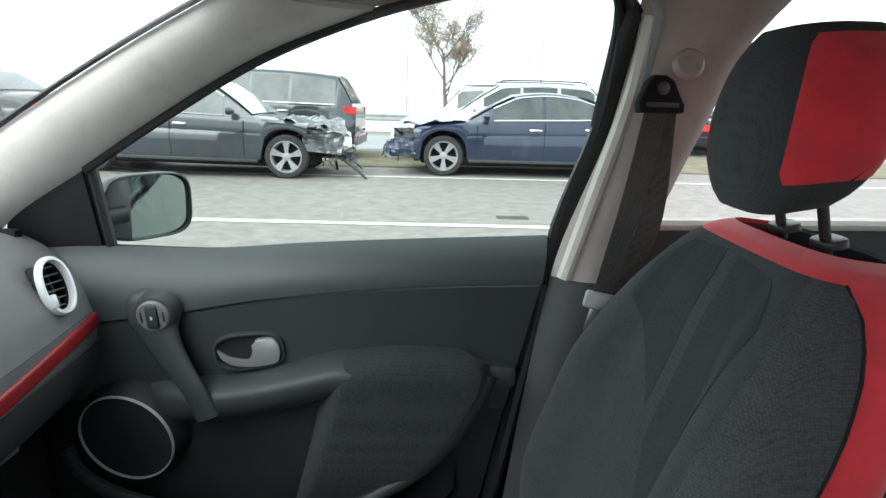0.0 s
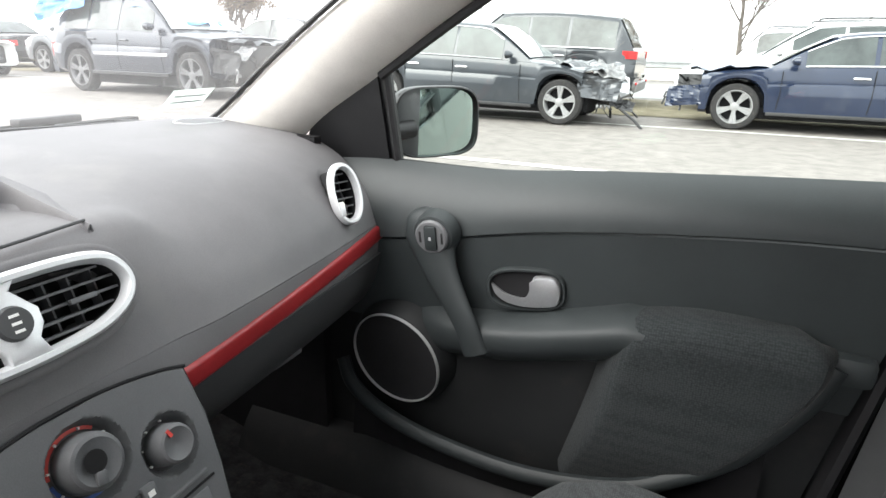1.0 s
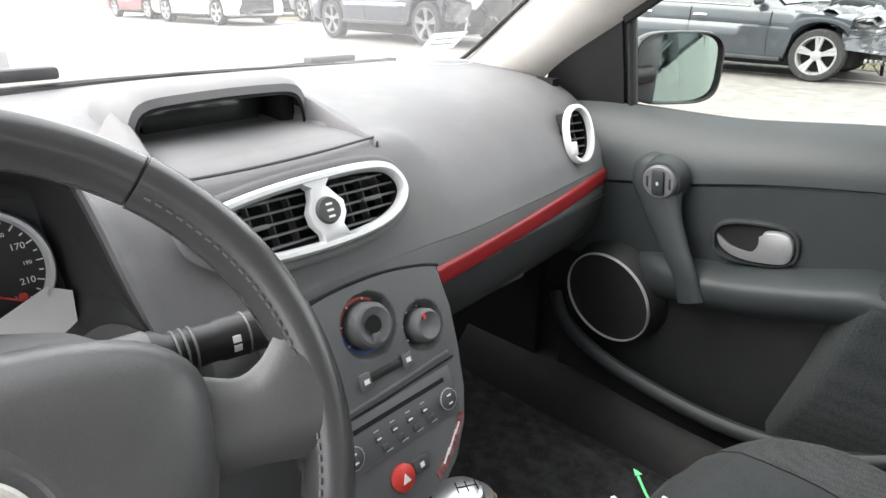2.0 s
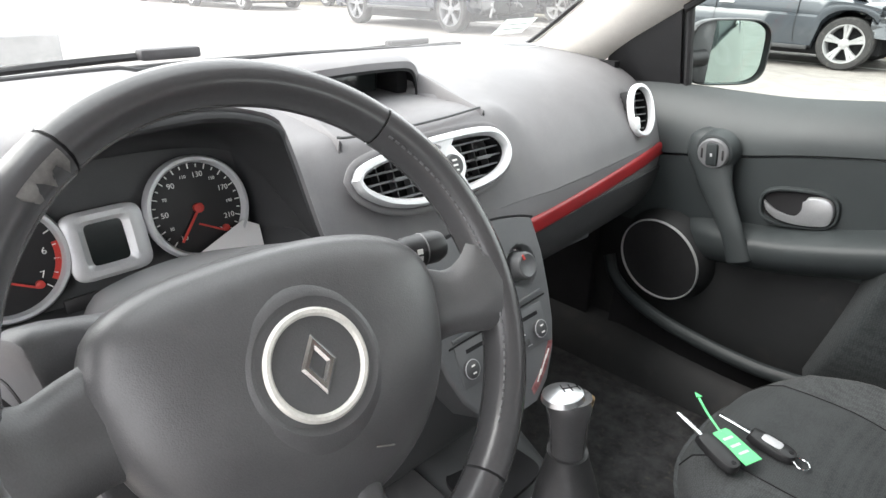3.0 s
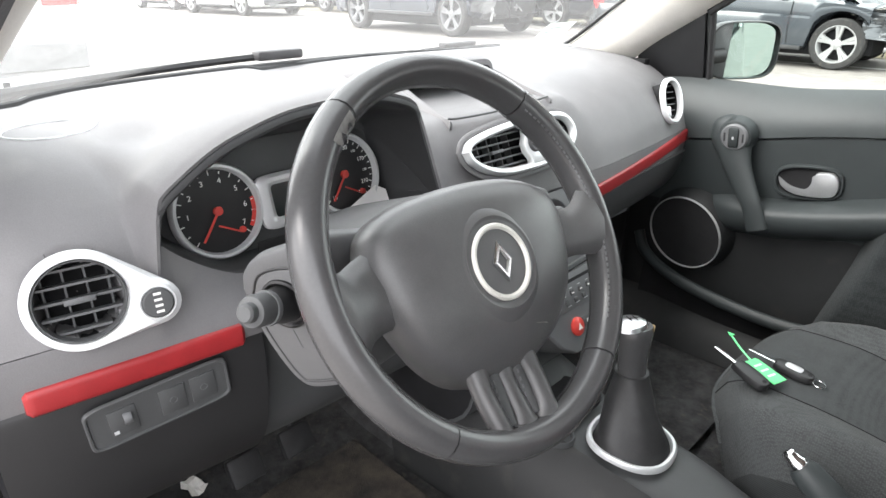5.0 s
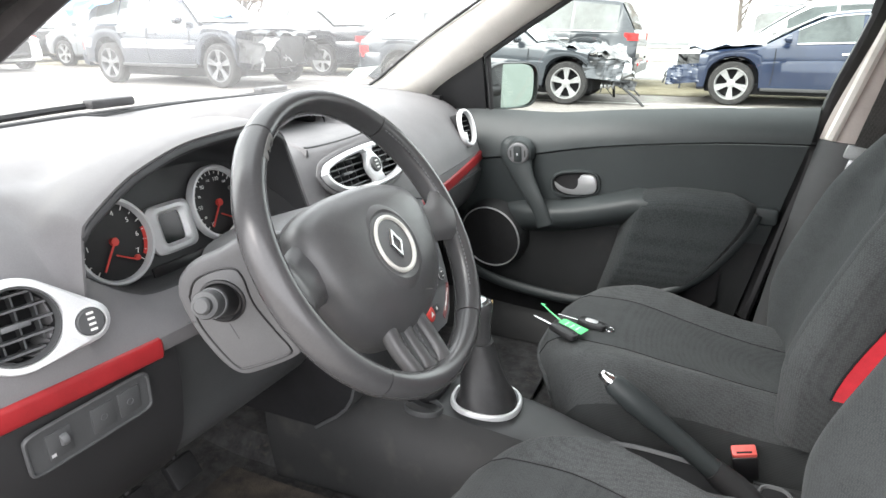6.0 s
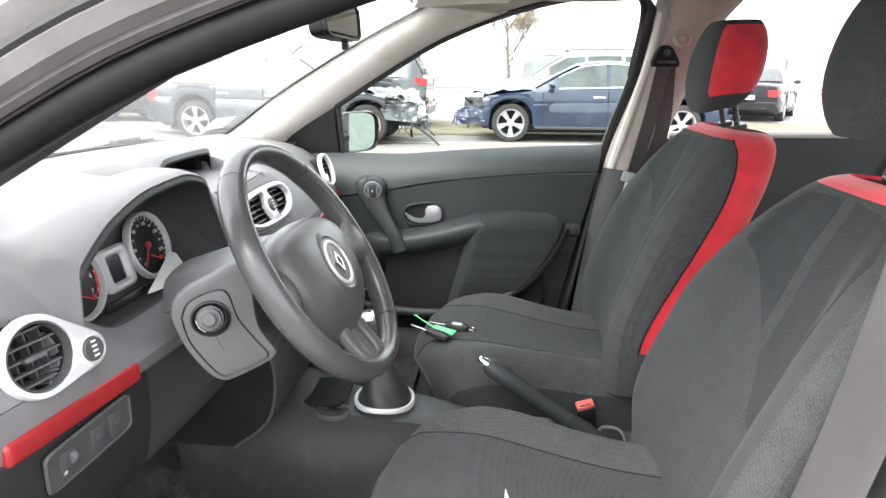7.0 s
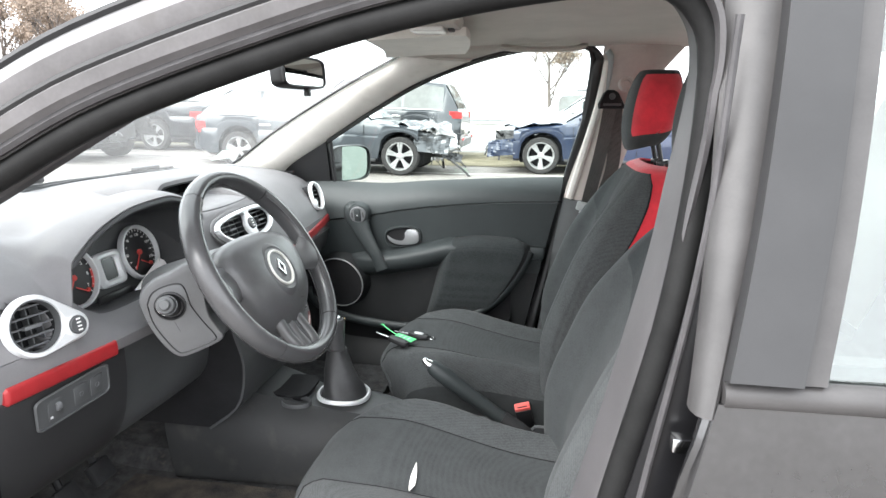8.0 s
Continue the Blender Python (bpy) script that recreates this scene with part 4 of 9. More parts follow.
part("leveller_wheel", lathe([(0.0001, -0.004), (0.007, -0.004), (0.008, 0), (0.007, 0.004), (0.0001, 0.004)], 16, wheel_m), M_PANEL, dash)
part("mark", rbox((-0.052, -0.013, 0.0041), (-0.047, -0.009, 0.0047), 0, sw), M_KEYGREY, dash, smooth=False)
for x in (0.012, 0.046):
    part("mark", frame_ring(oval(0.0042, 0.0042, 16), oval(0.0036, 0.0036, 16), 0.0005, sw @ pose(x, 0.0, 0.0041)), M_PANEL, dash)


# vents
def slats(m, outline_half, n, bm_mat, parent, tilt=25, vanes=4, width=0.05, depth=0.011):
    """Louvres across an opening whose half width at height h is outline_half(h)."""
    for k in range(n):
        h = -width + (k + 0.5) * 2 * width / n
        lo, hi = outline_half(h)
        if hi - lo < 0.006:
            continue
        part("slat", rbox((lo, -depth / 2, -0.0012), (hi, depth / 2, 0.0012), 0.0, m @ pose(0, h, -0.010) @ pose(0, 0, 0, 90 - tilt, 0, 0)), bm_mat, parent, smooth=False)
    for k in range(vanes):
        lo, hi = outline_half(0)
        x = lo + (k + 0.5) * (hi - lo) / vanes
        part("vane", rbox((-0.001, -width * 0.86, -0.034), (0.001, width * 0.86, -0.020), 0.0, m @ pose(x, 0, 0)), bm_mat, parent, smooth=False)




def drop_edge(a):
    """Reach of the drop-shaped bezel from the vent's middle at angle a: round the opening, drawn out to the thumb wheel."""
    c, s = math.cos(a), math.sin(a)
    best = 0.0
    for k in range(41):
        t = k / 40
        px, py, r = 0.066 * t, -0.019 * t, 0.0500 - 0.0265 * t
        q = c * px + s * py
        disc = r * r - px * px - py * py + q * q
        if disc >= 0:
            best = max(best, q + math.sqrt(disc))
    return best


bez = [(drop_edge(2 * math.pi * k / 96) * math.cos(2 * math.pi * k / 96), drop_edge(2 * math.pi * k / 96) * math.sin(2 * math.pi * k / 96)) for k in range(96)]
vent_l = part("side_vent", frame_ring(bez, oval(0.0405, 0.0405, 96), 0.012, lv, None, 0.18), M_SILVER, dash, "silver drop-shaped air vent surround")
part("vent_rim", frame_ring(oval(0.0415, 0.0415, 64), oval(0.0385, 0.0385, 64), 0.013, lv @ pose(0, 0, -0.002)), M_DARK, vent_l)
part("thumb_recess", frame_ring(oval(0.0185, 0.0185, 32), oval(0.0160, 0.0160, 32), 0.0016, lv @ pose(0.066, -0.019, 0.0115)), M_SILVER, vent_l)
part("vent_well", merge(loft([[(x * g, y * g, z) for x, y in oval(0.0402, 0.0402, 32)] for g, z in ((1, 0.006), (1, -0.045), (0.02, -0.045))], None, True, False), lv), M_MATT, vent_l)
slats(lv, lambda h: (-math.sqrt(max(0, 0.039 ** 2 - h * h)), math.sqrt(max(0, 0.039 ** 2 - h * h))), 5, M_PANEL, vent_l, 0, 4, 0.039)
part("tab", rbox((-0.014, -0.003, -0.006), (0.014, 0.003, 0.004), 0.001, lv), M_PANEL, vent_l)
part("thumb_wheel", lathe([(0.0001, 0.010), (0.0135, 0.010), (0.0158, 0.007), (0.0158, 0)], 28, lv @ pose(0.066, -0.019, 0.005)), M_DARK, vent_l)
for k in range(4):
    part("mark", rbox((0.0625, -0.0290 + k * 0.0062, 0.0148), (0.0700, -0.0265 + k * 0.0062, 0.0155), 0, lv), M_WHITE, vent_l, smooth=False)

vent_r = part("side_vent", frame_ring(oval(0.031, 0.0515, 48, 2.2), oval(0.0215, 0.0415, 48, 2.2), 0.012, rv), M_SILVER, dash, "silver oval air vent surround")
part("vent_well", merge(loft([[(x * g, y * g, z) for x, y in oval(0.0218, 0.0418, 32, 2.2)] for g, z in ((1, 0.006), (1, -0.040), (0.02, -0.040))], None, True, False), rv), M_MATT, vent_r)
slats(rv, lambda h: (-0.0213 * math.sqrt(max(0, 1 - (h / 0.0415) ** 2)), 0.0213 * math.sqrt(max(0, 1 - (h / 0.0415) ** 2))), 6, M_PANEL, vent_r, 0, 2, 0.0405)
part("thumb_wheel", rbox((-0.006, -0.012, 0.0), (0.006, 0.012, 0.012), 0.003, rv @ pose(-0.018, -0.024, 0.002)), M_SILVER, vent_r)



CENTRE_VENT = [(-0.152, 0.010), (-0.135, 0.026), (-0.085, 0.036), (-0.02, 0.0415), (0.058, 0.0425), (0.100, 0.036), (0.119, 0.018), (0.121, -0.004), (0.104, -0.024), (0.070, -0.037), (0.014, -0.0425), (-0.045, -0.0420), (-0.080, -0.0385), (-0.115, -0.028), (-0.143, -0.009)]


def lens(inset, n=72):
    """Long tapering outline of the twin vent, drawn in by inset."""
    pts = [(p.x, p.y) for p in spline([(x, y, 0) for x, y in CENTRE_VENT + CENTRE_VENT[:1]], n + 1)[:-1]]
    out = []
    for k in range(n):
        (ax, ay), (bx, by) = pts[k - 1], pts[(k + 1) % n]
        d = math.hypot(bx - ax, by - ay)
        out.append((pts[k][0] + (by - ay) / d * inset, pts[k][1] - (bx - ax) / d * inset))
    return out


vent_c = part("centre_vent", frame_ring(lens(0.0), lens(0.0115), 0.012, cv), M_SILVER, dash, "silver twin air vent surround")
part("vent_rim", frame_ring(lens(-0.009), lens(0.0), 0.004, cv @ pose(0, 0, -0.003)), M_DASH, vent_c)
part("vent_well", merge(loft([[(x * g, y * g, z) for x, y in lens(0.0110)] for g, z in ((1, 0.004), (1, -0.05), (0.02, -0.05))], None, True, False), cv), M_MATT, vent_c)
INNER = lens(0.0115)


def reach(h):
    """The opening's left and right ends at height h."""
    xs = []
    for (ax, ay), (bx, by) in zip(INNER, INNER[1:] + INNER[:1]):
        if (ay - h) * (by - h) < 0:
            xs.append(ax + (bx - ax) * (h - ay) / (by - ay))
    return (min(xs), max(xs)) if len(xs) > 1 else (0.0, 0.0)


slats(cv, lambda h: (reach(h)[0], -0.012), 5, M_PANEL, vent_c, -4, 5, 0.0305)
slats(cv, lambda h: (0.016, reach(h)[1]), 5, M_PANEL, vent_c, -4, 4, 0.0305)
bridge = [(-0.022, 0.036), (0.016, 0.037), (0.010, 0.026), (0.018, 0.016), (0.0265, 0.006), (0.026, -0.008), (0.019, -0.019), (0.024, -0.036), (-0.012, -0.037), (-0.012, -0.024), (-0.020, -0.012), (-0.021, 0.002), (-0.014, 0.014), (-0.012, 0.025)]
part("bridge", plate(bridge, 0.012, 0.003, cv @ pose(0, 0.0, -0.001)), M_SILVER, vent_c)
part("thumb_wheel", lathe([(0.0001, 0.016), (0.0135, 0.016), (0.0155, 0.011), (0.0155, 0.004)], 24, cv @ pose(0.002, -0.001, 0.0)), M_DARK, vent_c)
for k in range(3):
    part("mark", rbox((-0.002, -0.0095 + k * 0.0068, 0.0155), (0.006, -0.0070 + k * 0.0068, 0.0166), 0, cv), M_WHITE, vent_c, smooth=False)
for x in (-0.078, 0.070):
    part("tab", rbox((x - 0.013, -0.003, -0.004), (x + 0.013, 0.002, 0.003), 0.001, cv), M_PANEL, vent_c)

# display pod on top: ridge round the tray, hood and screen


def fairing(points, way):
    """A wall of the tray that falls away softly onto the pad outside it."""
    rows = []
    for p in spline(points, 20):
        foot = p.y + way * (0.004 + (0.056 if way > 0 else 0.030) * max(0.0, min(1.0, (-0.505 - p.x) / 0.09)))
        zf = pad_z(p.x, foot) - 0.003
        rows.append([Vector((p.x, p.y - way * 0.004, p.z - 0.035)), Vector((p.x, p.y - way * 0.004, p.z - 0.004)), Vector((p.x, p.y - way * 0.001, p.z))] + [Vector((p.x, p.y + (foot - p.y) * t, p.z + (zf - p.z) * (t * t * (3 - 2 * t)) - 0.001 * t)) for t in np.linspace(0.10, 1, 8)])
    return sheet(rows, 0.002 * way)


part("tray_ridge", fairing([(-0.660, 0.130, 1.034), (-0.615, 0.134, 1.024), (-0.560, 0.142, 1.004), (-0.500, 0.152, 0.9840)], 1), M_DASH, dash)
part("tray_ridge", fairing([(-0.660, -0.096, 1.032), (-0.615, -0.099, 1.020), (-0.560, -0.106, 1.002), (-0.494, -0.115, 0.9840)], -1), M_DASH, dash)
edge_p = spline([(-0.508, 0.151, 0.9870), (-0.498, 0.060, 0.9850), (-0.492, -0.030, 0.9850), (-0.494, -0.100, 0.9860), (-0.500, -0.114, 0.9870)], 24)
part("tray_seam", tube(edge_p, 0.0018, 6), M_DARK, dash)
r = []
for x, half, top in ((-0.608, 0.113, 1.041), (-0.609, 0.117, 1.049), (-0.618, 0.1185, 1.0535), (-0.65, 0.1185, 1.056), (-0.69, 0.117, 1.055), (-0.74, 0.111, 1.049), (-0.79, 0.097, 1.038), (-0.85, 0.066, 1.020)):
    r.append([Vector((x - 0.014 * abs(u) ** 2, 0.0165 + half * u, 0.990 + (top - 0.990 - 0.006 * u * u) * max(0.0, 1 - abs(u) ** 14) ** 0.6)) for u in [math.sin(math.pi / 2 * q) for q in np.linspace(-1, 1, 31)]])
part("display_hood", sheet(r, 0.003), M_DASH, dash, "grey hood over the display")
# added black sheet that darkens the hood's underside like shade
part("hood_shade", sheet([[p + Vector((0.0008 if i < 2 else 0.0, (0.0165 - p.y) * 0.035, -0.0040 - 0.006 * (1 if i > 2 else 0))) for p in row] for i, row in enumerate(r[:7])], 0.002), M_MATT, dash, "black sheet standing for shade under the hood")
part("display_well", rbox((-0.712, -0.094, 0.985), (-0.690, 0.128, 1.040), 0.004), M_MATT, dash)
for y0, y1 in ((-0.096, -0.078), (0.104, 0.128)):
    part("display_cheek", rbox((-0.692, y0, 0.988), (-0.640, y1, 1.036), 0.006), M_MATT, dash)
part("display_screen", rbox((-0.691, -0.064, 0.992), (-0.676, 0.092, 1.032), 0.003), M_LCD, dash, "dark display screen")
part("screen_sill", rbox((-0.680, -0.068, 0.988), (-0.668, 0.096, 0.9955), 0.002), M_DARK, dash)

# round speaker lids near the windscreen
for cx, cy in ((-0.70, -0.59), (-0.81, 0.62)):
    ring_p = [(cx + 0.034 * math.cos(a), cy + 0.052 * math.sin(a)) for a in np.linspace(0, 2 * math.pi, 41)[:-1]]
    part("speaker_lid", tube([(x, y, pad_z(x, y) + 0.0040) for x, y in ring_p], 0.0018, 6, closed=True), M_KEYGREY, dash, "pale rim of a flush speaker lid")

# ---- instruments ----
tilt = 14


def dial(yc, zc, r, big):
    m = basis((-0.560, yc, zc), (0, 1, 0), (-math.sin(radians(tilt)), 0, math.cos(radians(tilt))))
    g = part("gauge", frame_ring(oval(r, r, 48), oval(r * 0.86, r * 0.86, 48), 0.012, m), M_SILVER, dash, "silver ringed dial")
    part("dial_face", lathe([(0.0001, 0.003), (r * 0.87, 0.003), (r * 0.87, 0)], 40, m), M_BLACK, g, "black dial face")
    n = 24 if big else 16
    for k in range(n + 1):
        a = radians(225 - 270 * k / n)
        major = k % 2 == 0
        ln = 0.006 if major else 0.0035
        part("tick", rbox((-ln / 2, -0.0006, 0), (ln / 2, 0.0006, 0.0006), 0, m @ pose(math.cos(a) * r * 0.80, math.sin(a) * r * 0.80, 0.0031, 0, 0, math.degrees(a))), M_WHITE, g, smooth=False)
    words = ["10", "30", "50", "70", "90", "110", "130", "150", "170", "190", "210", "230"] if big else ["", "1", "2", "3", "4", "5", "6", "7"]
    for k, wd in enumerate(words):
        if not wd:
            continue
        a = radians(232 - 284 * k / (len(words) - 1)) if big else radians(215 - 250 * k / 7)
        tx = bpy.data.curves.new("numeral", "FONT")
        tx.body = wd
        tx.size = (0.0086 if k % 2 == 0 and k < 11 and wd in ("10", "50", "90", "130", "170", "210") else 0.0052) if big else 0.0096
        tx.align_x, tx.align_y = "CENTER", "CENTER"
        tx.extrude = 0.0002
        to = new("numeral", tx)
        to.parent = g
        to.matrix_basis = m @ pose(math.cos(a) * r * 0.63, math.sin(a) * r * 0.63, 0.0034)
        tx.materials.append(M_WHITE)
    na = radians(231)
    part("needle", rbox((-0.006, -0.0014, 0), (r * 0.72, 0.0014, 0.0012), 0, m @ pose(0, 0, 0.006, 0, 0, math.degrees(na))), M_ORANGE, g, smooth=False)
    part("needle_cap", lathe([(0.0001, 0.009), (0.0055, 0.008), (0.0058, 0.003)], 16, m), M_ORANGE, g)
    part("small_needle", rbox((-0.016, -0.001, 0), (0.016, 0.001, 0.001), 0, m @ pose(0.010, -r * 0.42, 0.006, 0, 0, -28)), M_ORANGE, g, smooth=False)
    part("small_cap", lathe([(0.0001, 0.008), (0.004, 0.007), (0.0042, 0.003)], 12, m @ pose(0.026, -r * 0.50, 0)), M_ORANGE, g)
    if not big:
        band = [(math.cos(radians(a)) * r * 0.86, math.sin(radians(a)) * r * 0.86) for a in range(-36, 10, 5)] + [(math.cos(radians(a)) * r * 0.77, math.sin(radians(a)) * r * 0.77) for a in range(9, -37, -5)]
        part("red_band", plate(band, 0.0006, 0, m @ pose(0, 0, 0.0031)), M_REDDOT, g, smooth=False)
    return m


dial(-0.271, 0.921, 0.060, True)
dial(-0.466, 0.915, 0.060, False)
pm = basis((-0.556, -0.372, 0.910), (0, 1, 0), (-math.sin(radians(tilt)), 0, math.cos(radians(tilt))))
info = part("info_panel", frame_ring(oval(0.040, 0.036, 32, 6), oval(0.019, 0.022, 32, 8), 0.010, pm), M_SILVER, dash, "silver panel round a small display")
part("info_screen", plate(oval(0.0195, 0.0225, 24, 8), 0.003, 0, pm), M_LCD, info)
part("warning_strip", rbox((-0.055, -0.062, 0.0), (0.045, -0.046, 0.006), 0.003, pm), M_BLACK, dash)
part("gauge_backing", plate(oval(0.185, 0.075, 40, 3), 0.004, 0, basis((-0.572, -0.363, 0.915), (0, 1, 0), (-math.sin(radians(tilt)), 0, math.cos(radians(tilt))))), M_DARK, dash)

# ---- centre panel: heater and radio ----
stack = thing("control_panel", (-0.36, 0.02, 0.55), "grey heater and radio panel with round knobs", "control panel")
up = Vector((-0.345, 0, 0.83)).normalized()
cp = basis((-0.358, 0.022, 0.715), (0, 1, 0), up)
PC = 0.020
outl = [(PC - 0.124 + 0.248 * t, 0.131 + 0.019 * math.sin(math.pi * t) ** 0.8) for t in np.linspace(0, 1, 13)]
outl = outl + [(PC + 0.128, 0.077), (PC + 0.122, 0.02), (PC + 0.1135, -0.026), (PC + 0.098, -0.066), (PC + 0.070, -0.102), (PC + 0.036, -0.124), (PC - 0.036, -0.124), (PC - 0.070, -0.102), (PC - 0.098, -0.066), (PC - 0.1135, -0.026), (PC - 0.122, 0.02), (PC - 0.128, 0.077)]


def spline_2d(points):
    return [(p.x, p.y) for p in spline([(x, y, 0) for x, y in points], 40)]


KNOBS = ((0.0185, 0.0985, 0.0385, 0.0265), (0.094, 0.070, 0.0315, 0.0205), (-0.072, 0.071, 0.0315, 0.0205))


def panel_skin():
    """The panel's face with a dished recess round each knob."""
    bm = bmesh.new()
    n = 120
    ys = [y for _, y in outl]
    y_lo, y_hi = min(ys) + 0.0015, max(ys) - 0.0015
    rows = []
    for j in range(n + 1):
        y = y_lo + (y_hi - y_lo) * j / n
        xs = []
        for (ax, ay), (bx, by) in zip(outl, outl[1:] + outl[:1]):
            if (ay - y) * (by - y) < 0:
                xs.append(ax + (bx - ax) * (y - ay) / (by - ay))
        x_lo, x_hi = min(xs), max(xs)
        row = []
        for k in range(n + 1):
            x = x_lo + (x_hi - x_lo) * k / n
            z = 0.0
            for kx, ky, kr, _ in KNOBS:
                d = math.hypot(x - kx, y - ky) / kr
                if d < 1:
                    z = min(z, -0.014 * min(1.0, (1 - d) / 0.16) ** 0.8)
            e = min(k, n - k) * (x_hi - x_lo) / n
            z -= 0.006 * max(0.0, 1 - e / 0.006) ** 2
            row.append((x, y, z))
        rows.append(row)
    return merge(sheet(rows, -0.0015, bm), cp)


part("panel_body", panel_skin(), M_PANEL, stack, "grey moulded panel with dished knob recesses")
part("panel_side", merge(loft([[(x, y, -0.004) for x, y in outl], [(x * 0.98, y, -0.10) for x, y in outl]], None, True, False), cp), M_DARK, stack)


def knob(x, y, rec, r, red):
    k = part("knob_recess", frame_ring(oval(rec * 0.84, rec * 0.84, 40), oval(r * 1.02, r * 1.02, 40), 0.0012, cp @ pose(x, y, -0.0150)), M_DARK, stack)
    arcs = ((50, 182, M_REDDOT, "red_arc"), (186, 285, M_BLUE, "blue_arc")) if red else ()
    for a0, a1, mat, nm in arcs:
        steps = range(a0, a1, 6)
        ring_o = [(math.cos(radians(a)) * rec * 0.90, math.sin(radians(a)) * rec * 0.90) for a in steps]
        ring_i = [(math.cos(radians(a)) * r * 1.12, math.sin(radians(a)) * r * 1.12) for a in reversed(steps)]
        part(nm, plate(ring_o + ring_i, 0.0010, 0, cp @ pose(x, y, -0.0134)), mat, k, smooth=False)
    km = cp @ pose(x, y, -0.013)
    part("knob", lathe([(r * 1.04, 0.0), (r, 0.020), (r * 0.93, 0.024), (r * 0.80, 0.0255), (r * 0.70, 0.0245), (0.0001, 0.0215)], 40, km), M_PANEL, k, "ribbed grey knob")
    if red:
        part("knob_hole", lathe([(r * 0.40, 0.0265), (r * 0.32, 0.0225), (0.0001, 0.0225)], 20, km @ pose(-0.003, 0.002, 0)), M_MATT, k)
        part("knob_grip", rbox((-r * 0.20, -r * 0.80, 0.022), (r * 0.20, -r * 0.30, 0.0275), 0.002, km @ pose(0, 0, 0, 0, 0, -14)), M_PANEL, k)
    if not red:
        part("knob_pointer", rbox((-0.0018, r * 0.52, 0.0240), (0.0018, r * 0.90, 0.0262), 0, km @ pose(0, 0, 0, 0, 0, 22)), M_REDDOT, k, smooth=False)
    for a in range(-60, 250, 45):
        part("mark", rbox((-0.0009, r * 1.13, 0.0), (0.0009, r * 1.22, 0.0030), 0, km @ pose(0, 0, 0, 0, 0, a - 90)), M_WHITE, k, smooth=False)


for n_, (kx, ky, kr, r_) in enumerate(KNOBS):
    knob(kx, ky, kr, r_, n_ == 0)
part("slider_slot", rbox((-0.008, 0.0375, -0.002), (0.052, 0.0475, 0.0025), 0.001, cp), M_BLACK, stack)
for x in (-0.010, 0.053):
    part("push_button", rbox((x - 0.0075, 0.0335, -0.003), (x + 0.0075, 0.0515, 0.0055), 0.002, cp), M_PANEL, stack)
    part("mark", rbox((x - 0.0035, 0.0395, 0.005), (x + 0.0035, 0.0450, 0.0062), 0, cp), M_WHITE, stack, smooth=False)
part("panel_gap", tube([cp @ Vector((x, y + 0.0012, -0.001)) for x, y in spline_2d(outl[:13])], 0.0017, 6), M_MATT, stack)
part("panel_ledge", tube(spline([cp @ Vector(p) for p in ((-0.072, 0.017, 0.001), (0.02, 0.021, 0.001), (0.118, 0.026, 0.001))], 12), 0.0022, 6), M_PANEL, stack)
part("panel_seam", tube([cp @ Vector((-0.080, 0.0095, 0.0006)), cp @ Vector((0.02, 0.0125, 0.0006)), cp @ Vector((0.124, 0.017, 0.0006))], 0.0014, 6), M_MATT, stack)
rp = cp @ pose(PC, 0.010, 0)
radio = part("radio", rbox((-0.092, -0.060, -0.004), (0.092, 0.000, 0.0016), 0.0015, rp), M_PANEL, stack, "dark car radio face")
part("disc_slot", rbox((-0.074, -0.016, 0.001), (0.078, -0.0105, 0.0021), 0, rp), M_MATT, radio, smooth=False)
for x in (-0.074, 0.074):
    part("radio_knob", lathe([(0.0135, 0.001), (0.0135, 0.006), (0.010, 0.008), (0.0001, 0.0085)], 24, rp @ pose(x, -0.037, 0)), M_DARK, radio)
    part("knob_mark", frame_ring(oval(0.0135, 0.0135, 20), oval(0.0122, 0.0122, 20), 0.0008, rp @ pose(x, -0.037, 0.0058)), M_KEYGREY, radio)
    for dy in (-0.005, 0.005):
        part("mark", rbox((x - 0.003, -0.037 + dy - 0.001, 0.0082), (x + 0.003, -0.037 + dy + 0.001, 0.0090), 0, rp), M_WHITE, radio, smooth=False)
for k in range(4):
    x = -0.036 + k * 0.0240
    for y in (-0.033, -0.047):
        part("radio_button", rbox((x - 0.0045, y - 0.0045, 0.001), (x + 0.0045, y + 0.0045, 0.0046), 0.0015, rp @ pose(0.006 if y < -0.04 else 0, 0, 0)), M_DARK, radio)
    part("mark", rbox((x - 0.003, -0.0345, 0.0044), (x + 0.003, -0.0325, 0.0050), 0, rp), M_WHITE, radio, smooth=False)
    part("mark", rbox((x - 0.003, -0.0255, 0.0014), (x + 0.004, -0.0242, 0.0020), 0, rp), M_KEYGREY, radio, smooth=False)
    part("mark", rbox((x + 0.006, -0.0535, 0.0014), (x + 0.016, -0.0522, 0.0020), 0, rp), M_KEYGREY, radio, smooth=False)
hz = part("hazard_button", lathe([(0.016, -0.002), (0.016, 0.004), (0.012, 0.007), (0.0001, 0.0075)], 24, cp @ pose(0.001, -0.081, 0)), M_REDDOT, stack, "red hazard button")
part("triangle_mark", plate([(-0.006, -0.005), (0.006, -0.005), (0, 0.006)], 0.0006, 0, cp @ pose(0.001, -0.081, 0.0072)), M_WHITE, hz, smooth=False)
part("lock_button", rbox((0.018, -0.089, -0.002), (0.042, -0.071, 0.004), 0.003, cp), M_DARK, stack)
part("mark", rbox((0.027, -0.083, 0.0036), (0.033, -0.077, 0.0044), 0, cp), M_WHITE, stack, smooth=False)
st = [(0.050, -0.112), (0.066, -0.104), (0.090, -0.086), (0.108, -0.066), (0.117, -0.054), (0.108, -0.052), (0.092, -0.070), (0.072, -0.088), (0.048, -0.102)]
